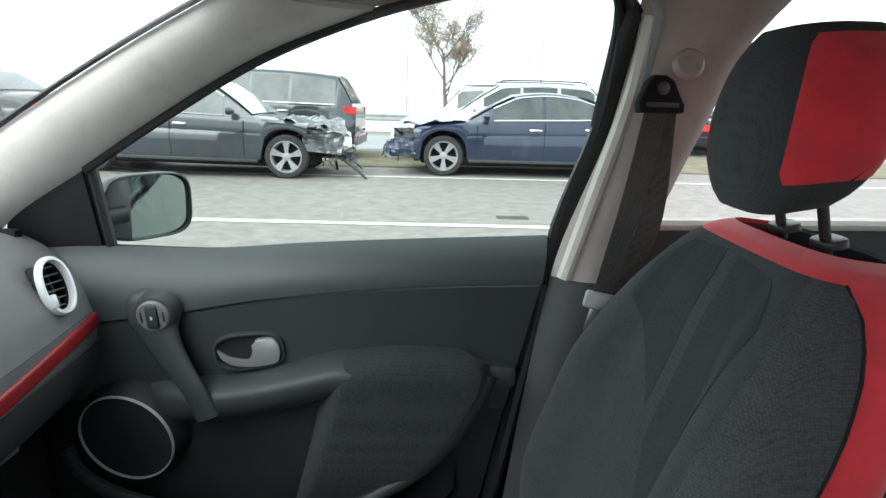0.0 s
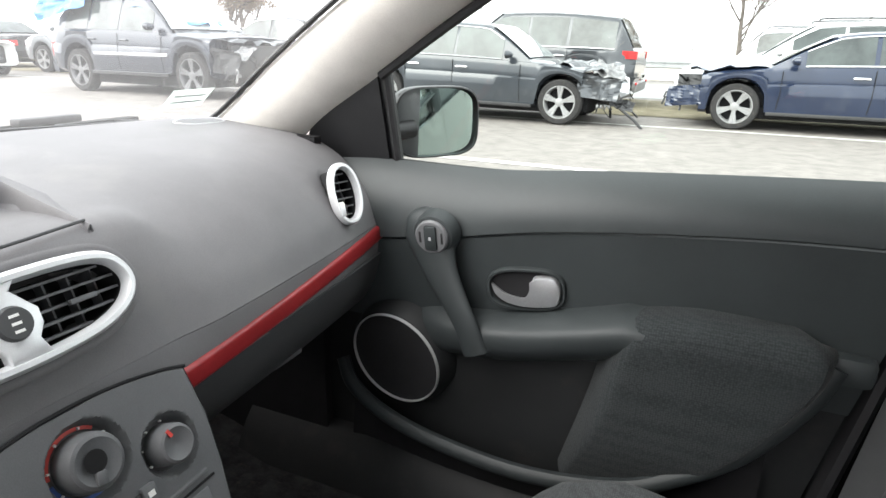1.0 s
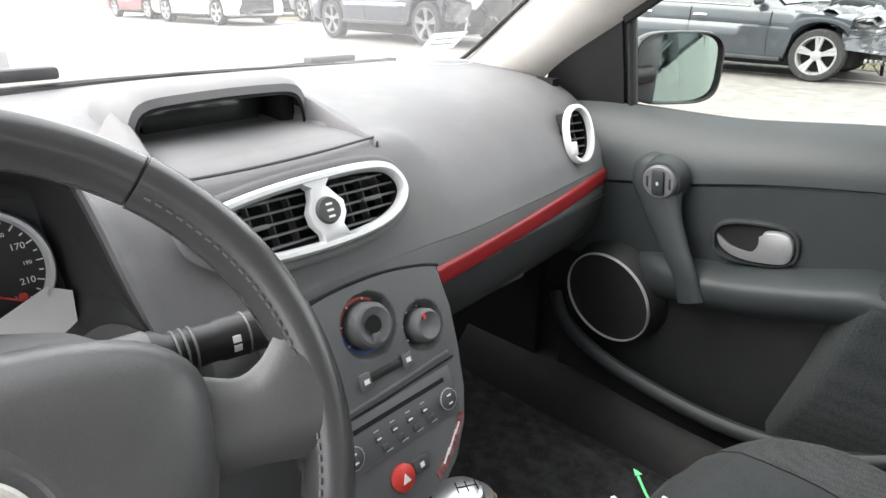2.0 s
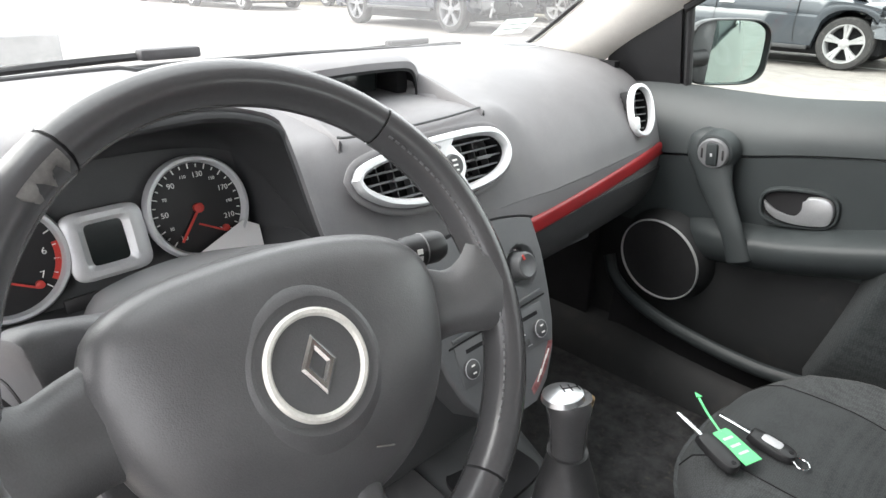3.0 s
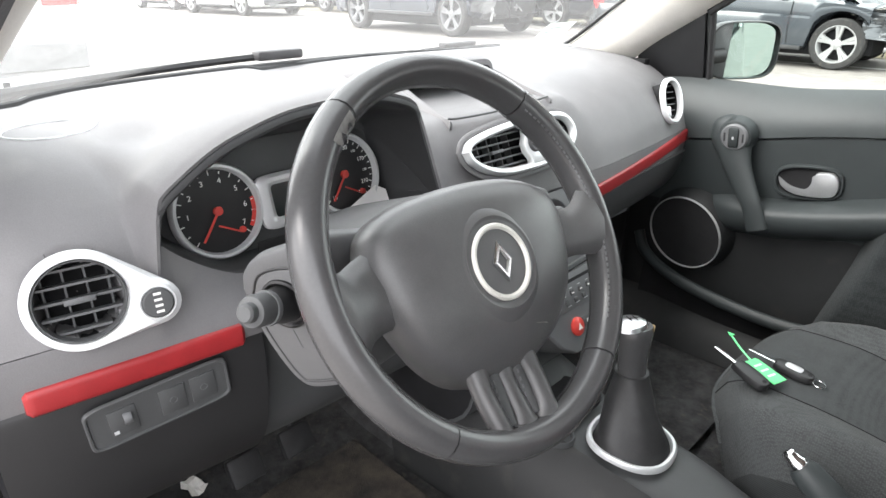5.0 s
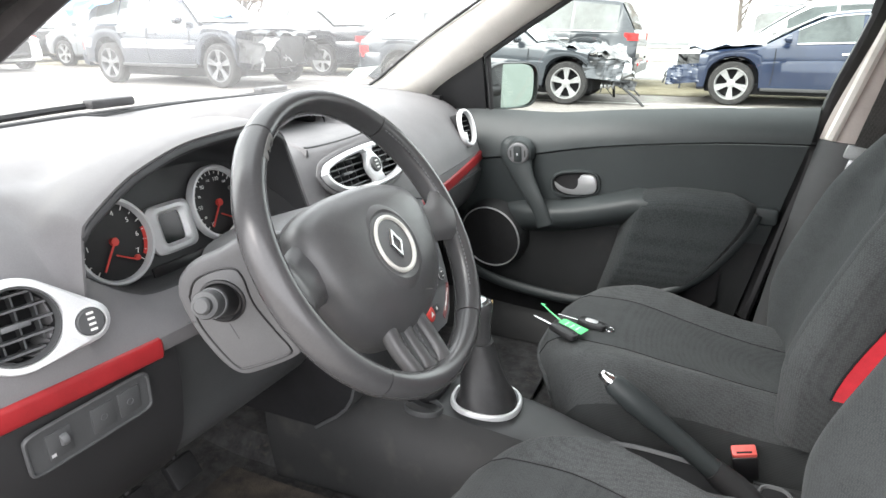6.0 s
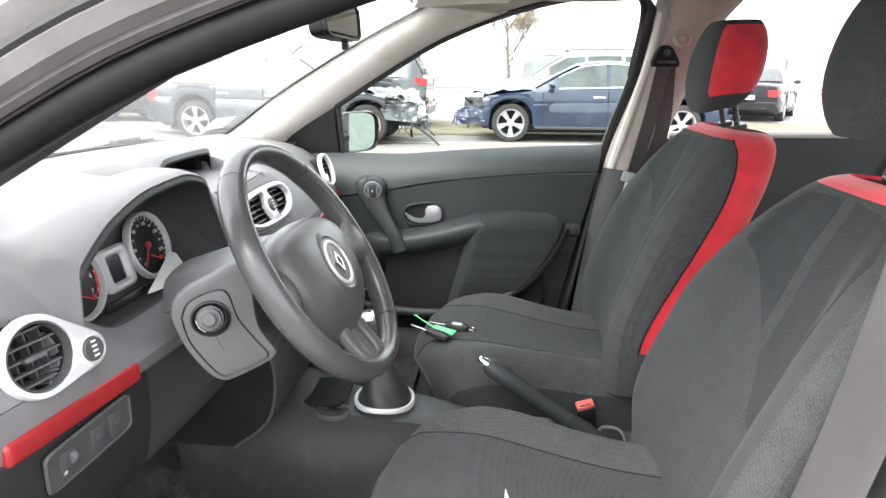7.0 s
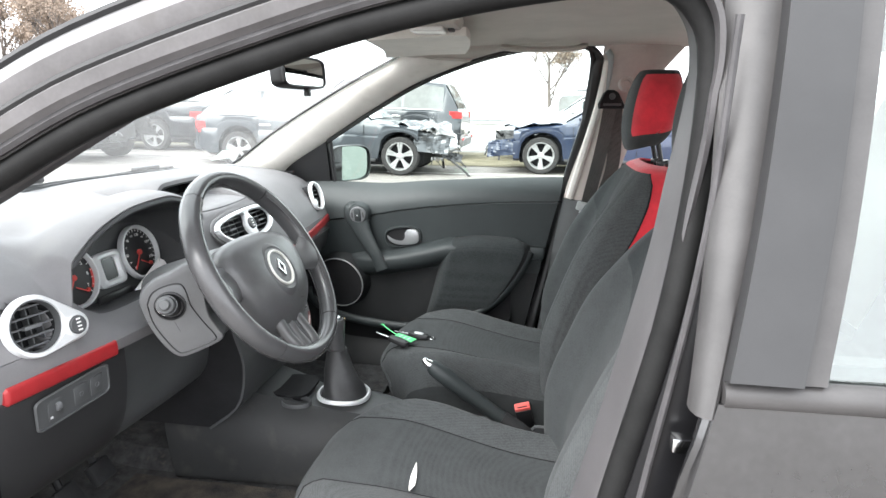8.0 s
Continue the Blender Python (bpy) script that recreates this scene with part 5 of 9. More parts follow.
sticker = part("worn_sticker", plate(st, 0.0012, 0, cp @ pose(0, 0, 0.0002)), material("torn_red_sticker", (0.20, 0.03, 0.035), 0.6, vary=0.4, scale=90, second=(0.30, 0.14, 0.14), bump=0.2), stack, "torn red sticker remains")
for sx, sy, ln in ((0.084, -0.080, 0.016), (0.070, -0.091, 0.010), (0.098, -0.068, 0.008)):
    part("white_scrape", rbox((-ln, -0.0012, 0), (ln, 0.0012, 0.0007), 0, cp @ pose(sx, sy, 0.0012, 0, 0, 44)), M_WHITE, sticker, smooth=False)

# ---- steering wheel and column ----
wheel = thing("steering_wheel", (-0.40, -0.346, 0.85), "worn black leather steering wheel with a silver ringed hub", "steering wheel")
wa = radians(31.7)
WM = basis((-0.225, -0.346, 0.930), (0, 1, 0), (-math.sin(wa), 0, math.cos(wa))) @ pose(0, 0, 0, 0, 0, -5)


def rim_arc(a0, a1, r, n, seg=14):
    rings = []
    for k in range(n + 1):
        a = radians(a0 + (a1 - a0) * k / n)
        c = Vector((0.193 * math.cos(a), 0.193 * math.sin(a), 0.0))
        d = Vector((math.cos(a), math.sin(a), 0))
        rings.append([WM @ (c + d * r * 0.92 * math.cos(2 * math.pi * j / seg) + Vector((0, 0, r * 1.12 * math.sin(2 * math.pi * j / seg)))) for j in range(seg)])
    return loft(rings)


part("rim_grip", rim_arc(52, 128, 0.0180, 34), M_LEATHER, wheel, "smooth black leather rim section")
part("rim_grip", rim_arc(128.8, 232, 0.0187, 44), M_LEATHER, wheel, "worn black leather rim section")
part("rim_grip", rim_arc(232.6, 307, 0.0180, 34), M_LEATHER, wheel, "smooth black leather rim section")
part("rim_grip", rim_arc(307.6, 411.4, 0.0187, 44), M_LEATHER, wheel, "perforated black leather rim section")
for a in (52, 128.4, 232.3, 307.3):
    part("rim_seam", rim_arc(a - 0.35, a + 0.35, 0.0176, 2), M_MATT, wheel)
# stitching along the inner edge and a worn patch near the top seam
for a in list(np.arange(-40, 50, 2.2)):
    p, q = radians(a), radians(a + 1.3)
    z = 0.0150
    part("stitch", tube([WM @ Vector((0.1795 * math.cos(t), 0.1795 * math.sin(t), z)) for t in (p, q)], 0.0010, 5), M_PANEL, wheel)
wear = []
for k in range(10):
    a = radians(129.5 + k * 1.2)
    c, d = Vector((0.193 * math.cos(a), 0.193 * math.sin(a), 0)), Vector((math.cos(a), math.sin(a), 0))
    w = 0.55 + 0.35 * math.sin(k * 1.9)
    wear.append([WM @ (c + d * 0.0178 * math.cos(t) + Vector((0, 0, 0.0213 * math.sin(t)))) for t in np.linspace(1.7, 1.7 + w, 5)])
part("worn_patch", sheet(wear, 0.0006), M_WORN, wheel, "rubbed bare leather patch")

pad_out = [(-0.148, 0.015), (-0.135, 0.048), (-0.10, 0.066), (-0.05, 0.074), (0.0, 0.077), (0.05, 0.074), (0.092, 0.062), (0.115, 0.040), (0.118, 0.010), (0.108, -0.035), (0.085, -0.080), (0.052, -0.112), (0.010, -0.128), (-0.035, -0.128), (-0.078, -0.112), (-0.115, -0.078), (-0.140, -0.030)]
pad_s = [(p.x + 0.008, p.y - 0.006) for p in spline([(x, y, 0) for x, y in pad_out + pad_out[:1]], 61)[:-1]]
c0 = Vector((-0.012, -0.022))
rings = []
for f, z in ((0.90, -0.045), (1.0, -0.030), (1.01, -0.012), (0.985, 0.002), (0.93, 0.012), (0.88, 0.0165), (0.80, 0.0205), (0.70, 0.0240), (0.55, 0.0270), (0.40, 0.0285)):
    rings.append([WM @ Vector((c0.x + (x - c0.x) * f, c0.y + (y - c0.y) * f, z - 2.8 * max(0.0, -0.035 - c0.y - (y - c0.y) * f) ** 2 - 2.0 * max(0.0, c0.y + (y - c0.y) * f - 0.03) ** 2)) for x, y in pad_s])
part("airbag_cover", loft(rings), M_AIRBAG, wheel, "scratched dark grey airbag cover")
EM = WM @ pose(-0.009, -0.019, 0.0245)
part("hub_dish", lathe([(0.060, -0.003), (0.052, 0.003), (0.046, 0.0050), (0.041, 0.0025), (0.0001, 0.0030)], 48, EM), M_AIRBAG, wheel)
part("hub_ring", frame_ring(oval(0.0385, 0.0385, 56), oval(0.0325, 0.0325, 56), 0.0045, EM @ pose(0, 0, 0.0022)), M_CREAM, wheel, "cream coloured ring round the hub")
dia_o = [(0, 0.021), (0.0135, 0), (0, -0.021), (-0.0135, 0)]
dia_i = [(0, 0.010), (0.006, 0), (0, -0.010), (-0.006, 0)]
part("hub_badge", frame_ring(dia_o, dia_i, 0.004, EM @ pose(0, 0, 0.0030)), M_CHROME, wheel, "plain diamond shaped chrome badge", smooth=False)
for x, y, w in ((-0.105, 0.004, 12), (0.078, 0.010, 9), (0.03, -0.070, 16)):
    for k in range(2):
        part("moulded_mark", rbox((-w / 2000, -0.001, 0), (w / 2000, 0.001, 0.0012), 0, WM @ pose(x, y - 0.006 * k, 0.0175 if abs(x) < 0.09 else 0.0125)), M_PANEL, wheel, smooth=False)


for (ax_, ay_), (bx_, by_) in (((-0.085, -0.012), (-0.060, -0.004)), ((0.020, -0.088), (0.034, -0.092)), ((-0.070, -0.060), (-0.058, -0.064))):
    part("scratch", tube([WM @ Vector((ax_, ay_, 0.0195)), WM @ Vector(((ax_ + bx_) / 2, (ay_ + by_) / 2, 0.0215)), WM @ Vector((bx_, by_, 0.0205))], 0.0007, 5), M_WORN, wheel, "pale scratch")


def spoke(points, widths, nm, mat, thick=0.011):
    pts = spline(points, 14)
    ws = [curve1([(i / (len(widths) - 1), w) for i, w in enumerate(widths)], k / 13) for k in range(14)]
    rings = []
    for k, p in enumerate(pts):
        d = (pts[min(k + 1, 13)] - pts[max(k - 1, 0)]).normalized()
        s = Vector((-d.y, d.x, 0)).normalized()
        rings.append([WM @ (p + s * ws[k] * math.cos(t) + Vector((0, 0, thick * math.sin(t)))) for t in np.linspace(0, 2 * math.pi, 13)[:-1]])
    return part(nm, loft(rings), mat, wheel)


spoke([(-0.10, -0.008, -0.010), (-0.135, -0.012, -0.010), (-0.158, -0.018, -0.005), (-0.176, -0.022, 0.002), (-0.194, -0.024, 0.003)], [0.046, 0.036, 0.033, 0.042, 0.058], "spoke", M_AIRBAG, 0.0155)
spoke([(0.08, -0.004, -0.010), (0.115, -0.006, -0.010), (0.142, -0.010, -0.004), (0.164, -0.010, 0.002), (0.190, -0.006, 0.004)], [0.046, 0.035, 0.028, 0.034, 0.050], "spoke", M_AIRBAG, 0.0155)
spoke([(-0.052, -0.10, -0.010), (-0.054, -0.135, -0.008), (-0.052, -0.165, -0.002), (-0.050, -0.190, 0)], [0.014, 0.0105, 0.011, 0.020], "lower_spoke", M_AIRBAG)
spoke([(0.012, -0.10, -0.010), (0.018, -0.135, -0.008), (0.016, -0.165, -0.002), (0.012, -0.190, 0)], [0.015, 0.0125, 0.012, 0.022], "lower_spoke", M_AIRBAG)
spoke([(-0.018, -0.10, -0.013), (-0.016, -0.14, -0.012), (-0.016, -0.165, -0.006), (-0.016, -0.188, -0.002)], [0.013, 0.011, 0.012, 0.022], "lower_spoke", M_AIRBAG, 0.010)
for x in (-0.035, 0.001):
    spoke([(x, -0.11, -0.012), (x + 0.002, -0.14, -0.010), (x, -0.172, -0.004)], [0.010, 0.009, 0.007], "spoke_web", M_DARK, 0.006)
    for k in range(5):
        part("stitch", rbox((-0.0008, -0.002, 0), (0.0008, 0.002, 0.001), 0, WM @ pose(x - 0.005, -0.128 - 0.008 * k, -0.004)), M_PANEL, wheel, smooth=False)

column = thing("column_shroud", (-0.45, -0.37, 0.75), "grey plastic steering column shroud with stalks", "steering column")
# flank of the shroud that faces the driver's door, with the stalk's boss
FN = Vector((0.401, -0.9125, -0.080)).normalized()
FV = (Vector((0, 0, 1)) - FN * FN.z).normalized()
FM = basis((-0.328, -0.515, 0.893), FV.cross(FN), FV)
so = [(-0.051, 0.006), (-0.046, 0.027), (-0.027, 0.046), (0.003, 0.060), (0.028, 0.074), (0.050, 0.074), (0.058, 0.052), (0.058, 0.020), (0.062, -0.020), (0.074, -0.046), (0.084, -0.066), (0.072, -0.080), (0.028, -0.099), (0.007, -0.102), (-0.011, -0.088), (-0.032, -0.054), (-0.045, -0.020)]
so = [(p.x, p.y) for p in spline([(x, y, 0) for x, y in so + so[:1]], 69)[:-1]]
cx_, cy_ = 0.012, -0.01
rings = [[FM @ Vector((cx_ + (x - cx_) * f + sx, cy_ + (y - cy_) * f - 0.24 * max(0.0, -z - 0.02), z)) for x, y in so] for f, z, sx in ((0.70, -0.32, 0.085), (0.80, -0.16, 0.045), (0.90, -0.07, 0.018), (0.975, -0.026, 0.003), (1.0, -0.012, 0), (0.995, -0.006, 0), (0.975, -0.0015, 0), (0.945, 0.0, 0), (0.80, 0.0, 0))]
part("shroud", loft(rings), M_SHROUD, column, "grey plastic shroud")
gi = [(-0.037, 0.004), (-0.028, 0.024), (-0.008, 0.036), (0.016, 0.040), (0.026, 0.029), (0.034, -0.004), (0.054, -0.039), (0.070, -0.064), (0.064, -0.074), (0.018, -0.091), (0.004, -0.089), (-0.014, -0.064), (-0.031, -0.030)]
gi = [(p.x, p.y) for p in spline([(x, y, 0) for x, y in gi + gi[:1]], 61)[:-1]]
part("shroud_groove", tube([FM @ Vector((x, y, 0.0002)) for x, y in gi], 0.0013, 6, closed=True), M_BLACK, column)
part("shroud_inset", plate([(cx_ + (x - cx_) * 0.97, cy_ + (y - cy_) * 0.97) for x, y in gi], 0.0012, 0.0006, FM), M_SHROUD, column, "smooth inset panel")
part("shroud_split", tube([FM @ Vector(p) for p in ((0.004, -0.030, 0.0013), (0.012, -0.050, 0.0013))], 0.0005, 5), M_DARK, column)
part("shroud_split", tube([FM @ Vector(p) for p in ((-0.045, -0.030, -0.002), (-0.035, -0.028, 0.0008))], 0.0006, 5), M_DARK, column)
part("stalk_boss", lathe([(0.0265, 0.0), (0.0265, 0.003), (0.024, 0.004), (0.021, 0.0005), (0.0001, 0.0005)], 36, FM @ pose(0, 0, 0.001)), M_BLACK, column)
st_a, st_b = Vector((-0.328, -0.515, 0.893)), Vector((-0.304, -0.567, 0.912))
part_dir = (st_b - st_a).normalized()
stm = Matrix.Translation(st_a) @ part_dir.to_track_quat("Z", "Y").to_matrix().to_4x4()
stalk = part("stalk", lathe([(0.019, -0.006), (0.0185, 0.010), (0.0165, 0.022), (0.0155, 0.034), (0.0150, 0.038)], 28, stm), M_BLACK, column, "black indicator stalk")
part("stalk_ring", lathe([(0.0165, 0.030), (0.0172, 0.033), (0.0165, 0.036)], 28, stm), M_PANEL, stalk)
part("stalk_cap", lathe([(0.0152, 0.036), (0.0155, 0.052), (0.0140, 0.056), (0.0095, 0.057), (0.0090, 0.064), (0.0070, 0.066), (0.0001, 0.066)], 28, stm), M_DARK, stalk)
for a, h in ((100, 0.015), (125, 0.015), (150, 0.016), (110, 0.045), (135, 0.045)):
    part("mark", rbox((-0.0022, -0.0005, -0.0022), (0.0022, 0.0006, 0.0022), 0, stm @ pose(0, 0, h, 0, 0, a) @ pose(0, 0.0182 if h < 0.03 else 0.0155, 0)), M_WHITE, stalk, smooth=False)
# upper half of the shroud, between the wheel and the dials
top_rings = []
for t in np.linspace(0, 1, 12):
    x = -0.440 + 0.180 * t
    ridge = curve1([(0, 0.916), (0.33, 0.936), (0.58, 0.950), (0.82, 0.956), (1.0, 0.952)], t)
    w = curve1([(0, 0.098), (0.5, 0.120), (1.0, 0.128)], t)
    top_rings.append([Vector((x - 0.012 * (1 - abs(u) ** 2), -0.346 + w * u, ridge - 0.014 * abs(u) ** 2 - 0.035 * (max(0.0, abs(u) - 0.70) / 0.30) ** 2)) for u in np.linspace(-1, 1, 25)])
part("shroud_top", sheet(top_rings, 0.005), M_SHROUD, column, "grey plastic upper shroud")
rs_a, rs_b = Vector((-0.326, -0.232, 0.912)), Vector((-0.312, -0.130, 0.909))
rs_m = Matrix.Translation(rs_a) @ (rs_b - rs_a).normalized().to_track_quat("Z", "Y").to_matrix().to_4x4()
rs = part("stalk", lathe([(0.021, -0.03), (0.021, 0.018), (0.0165, 0.026), (0.0150, 0.060), (0.0165, 0.064), (0.0170, 0.100), (0.0140, 0.108), (0.0001, 0.109)], 28, rs_m), M_BLACK, column, "black wiper stalk")
part("stalk_collar", lathe([(0.0225, -0.03), (0.0225, 0.012), (0.020, 0.016)], 28, rs_m), M_PANEL, rs)
for h in (0.030, 0.036, 0.042, 0.082):
    part("stalk_band", lathe([(0.0168, h), (0.0176, h + 0.001), (0.0168, h + 0.002)], 24, rs_m), M_PANEL, rs)
for a, h in ((60, 0.022), (85, 0.022), (110, 0.022), (70, 0.072), (95, 0.072)):
    part("mark", rbox((-0.0026, -0.0005, -0.0030), (0.0026, 0.0006, 0.0030), 0, rs_m @ pose(0, 0, h, 0, 0, a) @ pose(0, 0.0190 if h < 0.03 else 0.0170, 0)), M_WHITE, rs, smooth=False)
# curled white sheet standing in for the sky's reflection on the dial lens
M_GLINT = material("white_glint", (0.88, 0.88, 0.87), 0.8, vary=0.03, speck=0.0, bump=0.05)
sa, sb, sc, sd = Vector((-0.522, -0.345, 0.858)), Vector((-0.542, -0.226, 0.899)), Vector((-0.542, -0.206, 0.888)), Vector((-0.518, -0.214, 0.860))
glint = [[sa.lerp(sb.lerp(sc, t * 2) if t < 0.5 else sc.lerp(sd, t * 2 - 1), u) + Vector((0.006, 0, -0.004)) * math.sin(math.pi * u) * t for u in np.linspace(0.02, 1, 9)] for t in np.linspace(0, 1, 9)]
solo("lens_glint", sheet(glint, 0.0006), M_GLINT, "curled white sheet standing for a lens reflection beside the speedometer", "paper")

# ---- centre console ----
M_GAITER = material("gaiter_leather", (0.026, 0.026, 0.027), 0.5, vary=0.2, scale=30, grain=400, bump=0.3)
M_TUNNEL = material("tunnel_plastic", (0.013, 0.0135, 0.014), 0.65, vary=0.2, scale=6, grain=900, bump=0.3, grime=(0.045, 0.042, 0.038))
console = thing("centre_console", (0.0, 0, 0.30), "dark plastic centre console between the seats", "console")
rings = []
for x in np.linspace(-0.46, 0.44, 22):
    zt = curve1([(-0.46, 0.52), (-0.36, 0.505), (-0.28, 0.482), (-0.12, 0.478), (0.0, 0.45), (0.12, 0.425), (0.30, 0.415), (0.44, 0.40)], x)
    w = curve1([(-0.46, 0.145), (-0.30, 0.120), (-0.10, 0.092), (0.10, 0.080), (0.44, 0.078)], x)
    yc = curve1([(-0.46, 0.02), (-0.2, 0.0), (0.44, 0.0)], x)
    ring = []
    for k in range(24):
        a = math.pi * k / 23
        c, s = math.cos(a), math.sin(a)
        ring.append((x, yc + w * math.copysign(abs(c) ** 0.5, c), 0.30 + (zt - 0.30) * s ** 0.35))
    rings.append(ring)
part("console_body", loft(rings, closed=False), M_DARK, console, "dark grained plastic tunnel cover")
side_rings = []
for q in np.linspace(0, 1, 12):
    zt = curve1([(0, 0.53), (0.35, 0.515), (0.6, 0.49), (1.0, 0.46)], q)
    side_rings.append([(-0.64 + 0.625 * q + 0.05 * (1 - t) * (1 - q), -0.155 - 0.015 * (1 - t) + 0.06 * t ** 4 + 0.03 * q, 0.305 + (zt - 0.305) * t) for t in np.linspace(0, 1, 10)])
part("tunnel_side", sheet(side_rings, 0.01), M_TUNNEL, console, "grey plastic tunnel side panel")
part("oddments_tray", merge(loft([[(x, y, z) for x, y in oval(0.050 * g, 0.065 * g, 28, 4)] for g, z in ((1.0, 0.012), (1.0, 0.006), (0.86, 0.0055), (0.80, -0.02))]), pose(-0.325, 0.0, 0.492)), M_MATT, console)
for y in (-0.075,):
    part("cup_holder", frame_ring(oval(0.040, 0.030, 28), oval(0.035, 0.025, 28), 0.010, pose(-0.295, y, 0.488)), M_DARK, console)
part("handbrake_slot", frame_ring(oval(0.13, 0.045, 40, 3), oval(0.115, 0.034, 40, 3), 0.008, pose(0.16, 0.012, 0.424, 0, 3, 0)), M_PANEL, console)
part("slot_floor", plate(oval(0.116, 0.035, 30, 3), 0.003, 0, pose(0.16, 0.012, 0.424, 0, 3, 0)), M_MATT, console)
part("rear_pocket", frame_ring(oval(0.030, 0.045, 30, 3), oval(0.024, 0.038, 30, 3), 0.008, pose(0.33, 0.010, 0.412, 0, 2, 0)), M_PANEL, console)
part("pocket_floor", plate(oval(0.025, 0.039, 26, 3), 0.003, 0, pose(0.33, 0.010, 0.412, 0, 2, 0)), M_MATT, console)

gear = thing("gear_lever", (-0.19, 0.0, 0.48), "gear lever with a silver topped knob and leather gaiter", "gear lever")
GB = basis((-0.193, 0.0, 0.487), (1, 0.10, -0.03), (-0.10, 1, 0.0))
part("gaiter_ring", frame_ring(oval(0.070, 0.065, 40, 2.4), oval(0.060, 0.056, 40, 2.4), 0.010, GB), M_SILVER, gear, "silver gaiter surround")
gt, gb = Vector((-0.226, 0.014, 0.698)), Vector((-0.193, 0.0, 0.487))
rings = []
for t, r, w in ((0.0, 0.060, 0.0), (0.04, 0.059, 0.4), (0.09, 0.055, 1.1), (0.15, 0.051, 1.4), (0.23, 0.045, 1.2), (0.34, 0.039, 1.0), (0.46, 0.032, 0.6), (0.56, 0.027, 0.3), (0.60, 0.0265, 0.0)):
    c = gb.lerp(gt, t)
    rings.append([c + Vector((math.cos(a) * r * (1 + 0.10 * w * math.sin(3 * a + t * 9)), math.sin(a) * r * (1 + 0.08 * w * math.cos(4 * a + t * 7)), 0)) for a in np.linspace(0, 2 * math.pi, 29)[:-1]])
part("gaiter", loft(rings), M_GAITER, gear, "creased black leather gaiter")
ax = (gt - gb).normalized()
gm = Matrix.Translation(gb.lerp(gt, 0.60)) @ (ax + Vector((0.05, 0, 0))).normalized().to_track_quat("Z", "Y").to_matrix().to_4x4()
part("knob", lathe([(0.0215, -0.012), (0.0225, 0.01), (0.0245, 0.035), (0.0285, 0.058), (0.0300, 0.070), (0.0275, 0.078), (0.0001, 0.081)], 32, gm), M_LEATHER, gear, "black knob")
part("knob_cap", lathe([(0.0272, 0.0770), (0.0255, 0.084), (0.017, 0.0885), (0.0001, 0.0895)], 32, gm @ pose(0.001, 0, 0, 0, 6, 0)), M_SATIN, gear, "silver gear pattern cap")
for p, q in (((-0.010, -0.008), (-0.010, 0.008)), ((0.0, -0.008), (0.0, 0.008)), ((0.010, -0.008), (0.010, 0.008)), ((-0.010, 0.0), (0.010, 0.0))):
    part("pattern_line", tube([gm @ Vector((p[0], p[1], 0.0898)), gm @ Vector((q[0], q[1], 0.0898))], 0.0007, 5), M_MATT, gear)
part("worn_edge", loft([[gm @ Vector(((0.0284 + 0.001 * j) * math.cos(a), (0.0284 + 0.001 * j) * math.sin(a), 0.064 + 0.0055 * j + 0.003 * math.sin(a * 3))) for j in range(3)] for a in np.linspace(2.3, 4.6, 14)], closed=False), M_BEIGE, gear, "knob edge worn to tan")

brake = thing("handbrake", (0.22, 0.0, 0.43), "dark plastic handbrake lever with a chrome button", "handbrake")
hb0, hb1 = Vector((0.265, 0.010, 0.425)), Vector((0.040, -0.003, 0.592))
part("lever", tube([hb0, hb0.lerp(hb1, 0.25), hb0.lerp(hb1, 0.5), hb0.lerp(hb1, 0.62), hb0.lerp(hb1, 0.8), hb0.lerp(hb1, 0.96), hb1], [0.019, 0.019, 0.0185, 0.0205, 0.0225, 0.0205, 0.015], 16), M_DOOR, brake, "ribbed dark grip")
bm_ = Matrix.Translation(hb1) @ (hb1 - hb0).normalized().to_track_quat("Z", "Y").to_matrix().to_4x4()
part("button", lathe([(0.0125, -0.004), (0.0125, 0.006), (0.0100, 0.010), (0.009, 0.020), (0.006, 0.023), (0.0001, 0.0235)], 20, bm_), M_CHROME, brake, "chrome button")
part("boot", tube([hb0 + Vector((0.03, 0, -0.03)), hb0, hb0.lerp(hb1, 0.18)], [0.030, 0.026, 0.0215], 14), M_RUBBER, brake)


# ---- seats ----
M_PATCH = knit("seat_patch_cloth", (0.019, 0.022, 0.023), (0.031, 0.035, 0.036), 0.0028, strength=0.25)
def seat_section(v):
    """Backrest outline at height v in 0..1: half width, centre x, thickness, bolster."""
    x = curve1([(0, 0.435), (0.2, 0.438), (0.5, 0.488), (0.8, 0.563), (0.93, 0.600), (1.0, 0.618)], v)
    z = curve1([(0, 0.47), (1.0, 1.092)], v)
    w = curve1([(0, 0.235), (0.25, 0.262), (0.55, 0.262), (0.75, 0.238), (0.88, 0.206), (0.95, 0.178), (0.985, 0.150), (1.0, 0.125)], v)
    th = curve1([(0, 0.17), (0.5, 0.18), (0.8, 0.185), (0.94, 0.160), (0.98, 0.135), (1.0, 0.10)], v)
    bol = curve1([(0, 0.040), (0.3, 0.052), (0.6, 0.046), (0.85, 0.016), (1.0, 0.0)], v)
    return x, z, w, th, bol


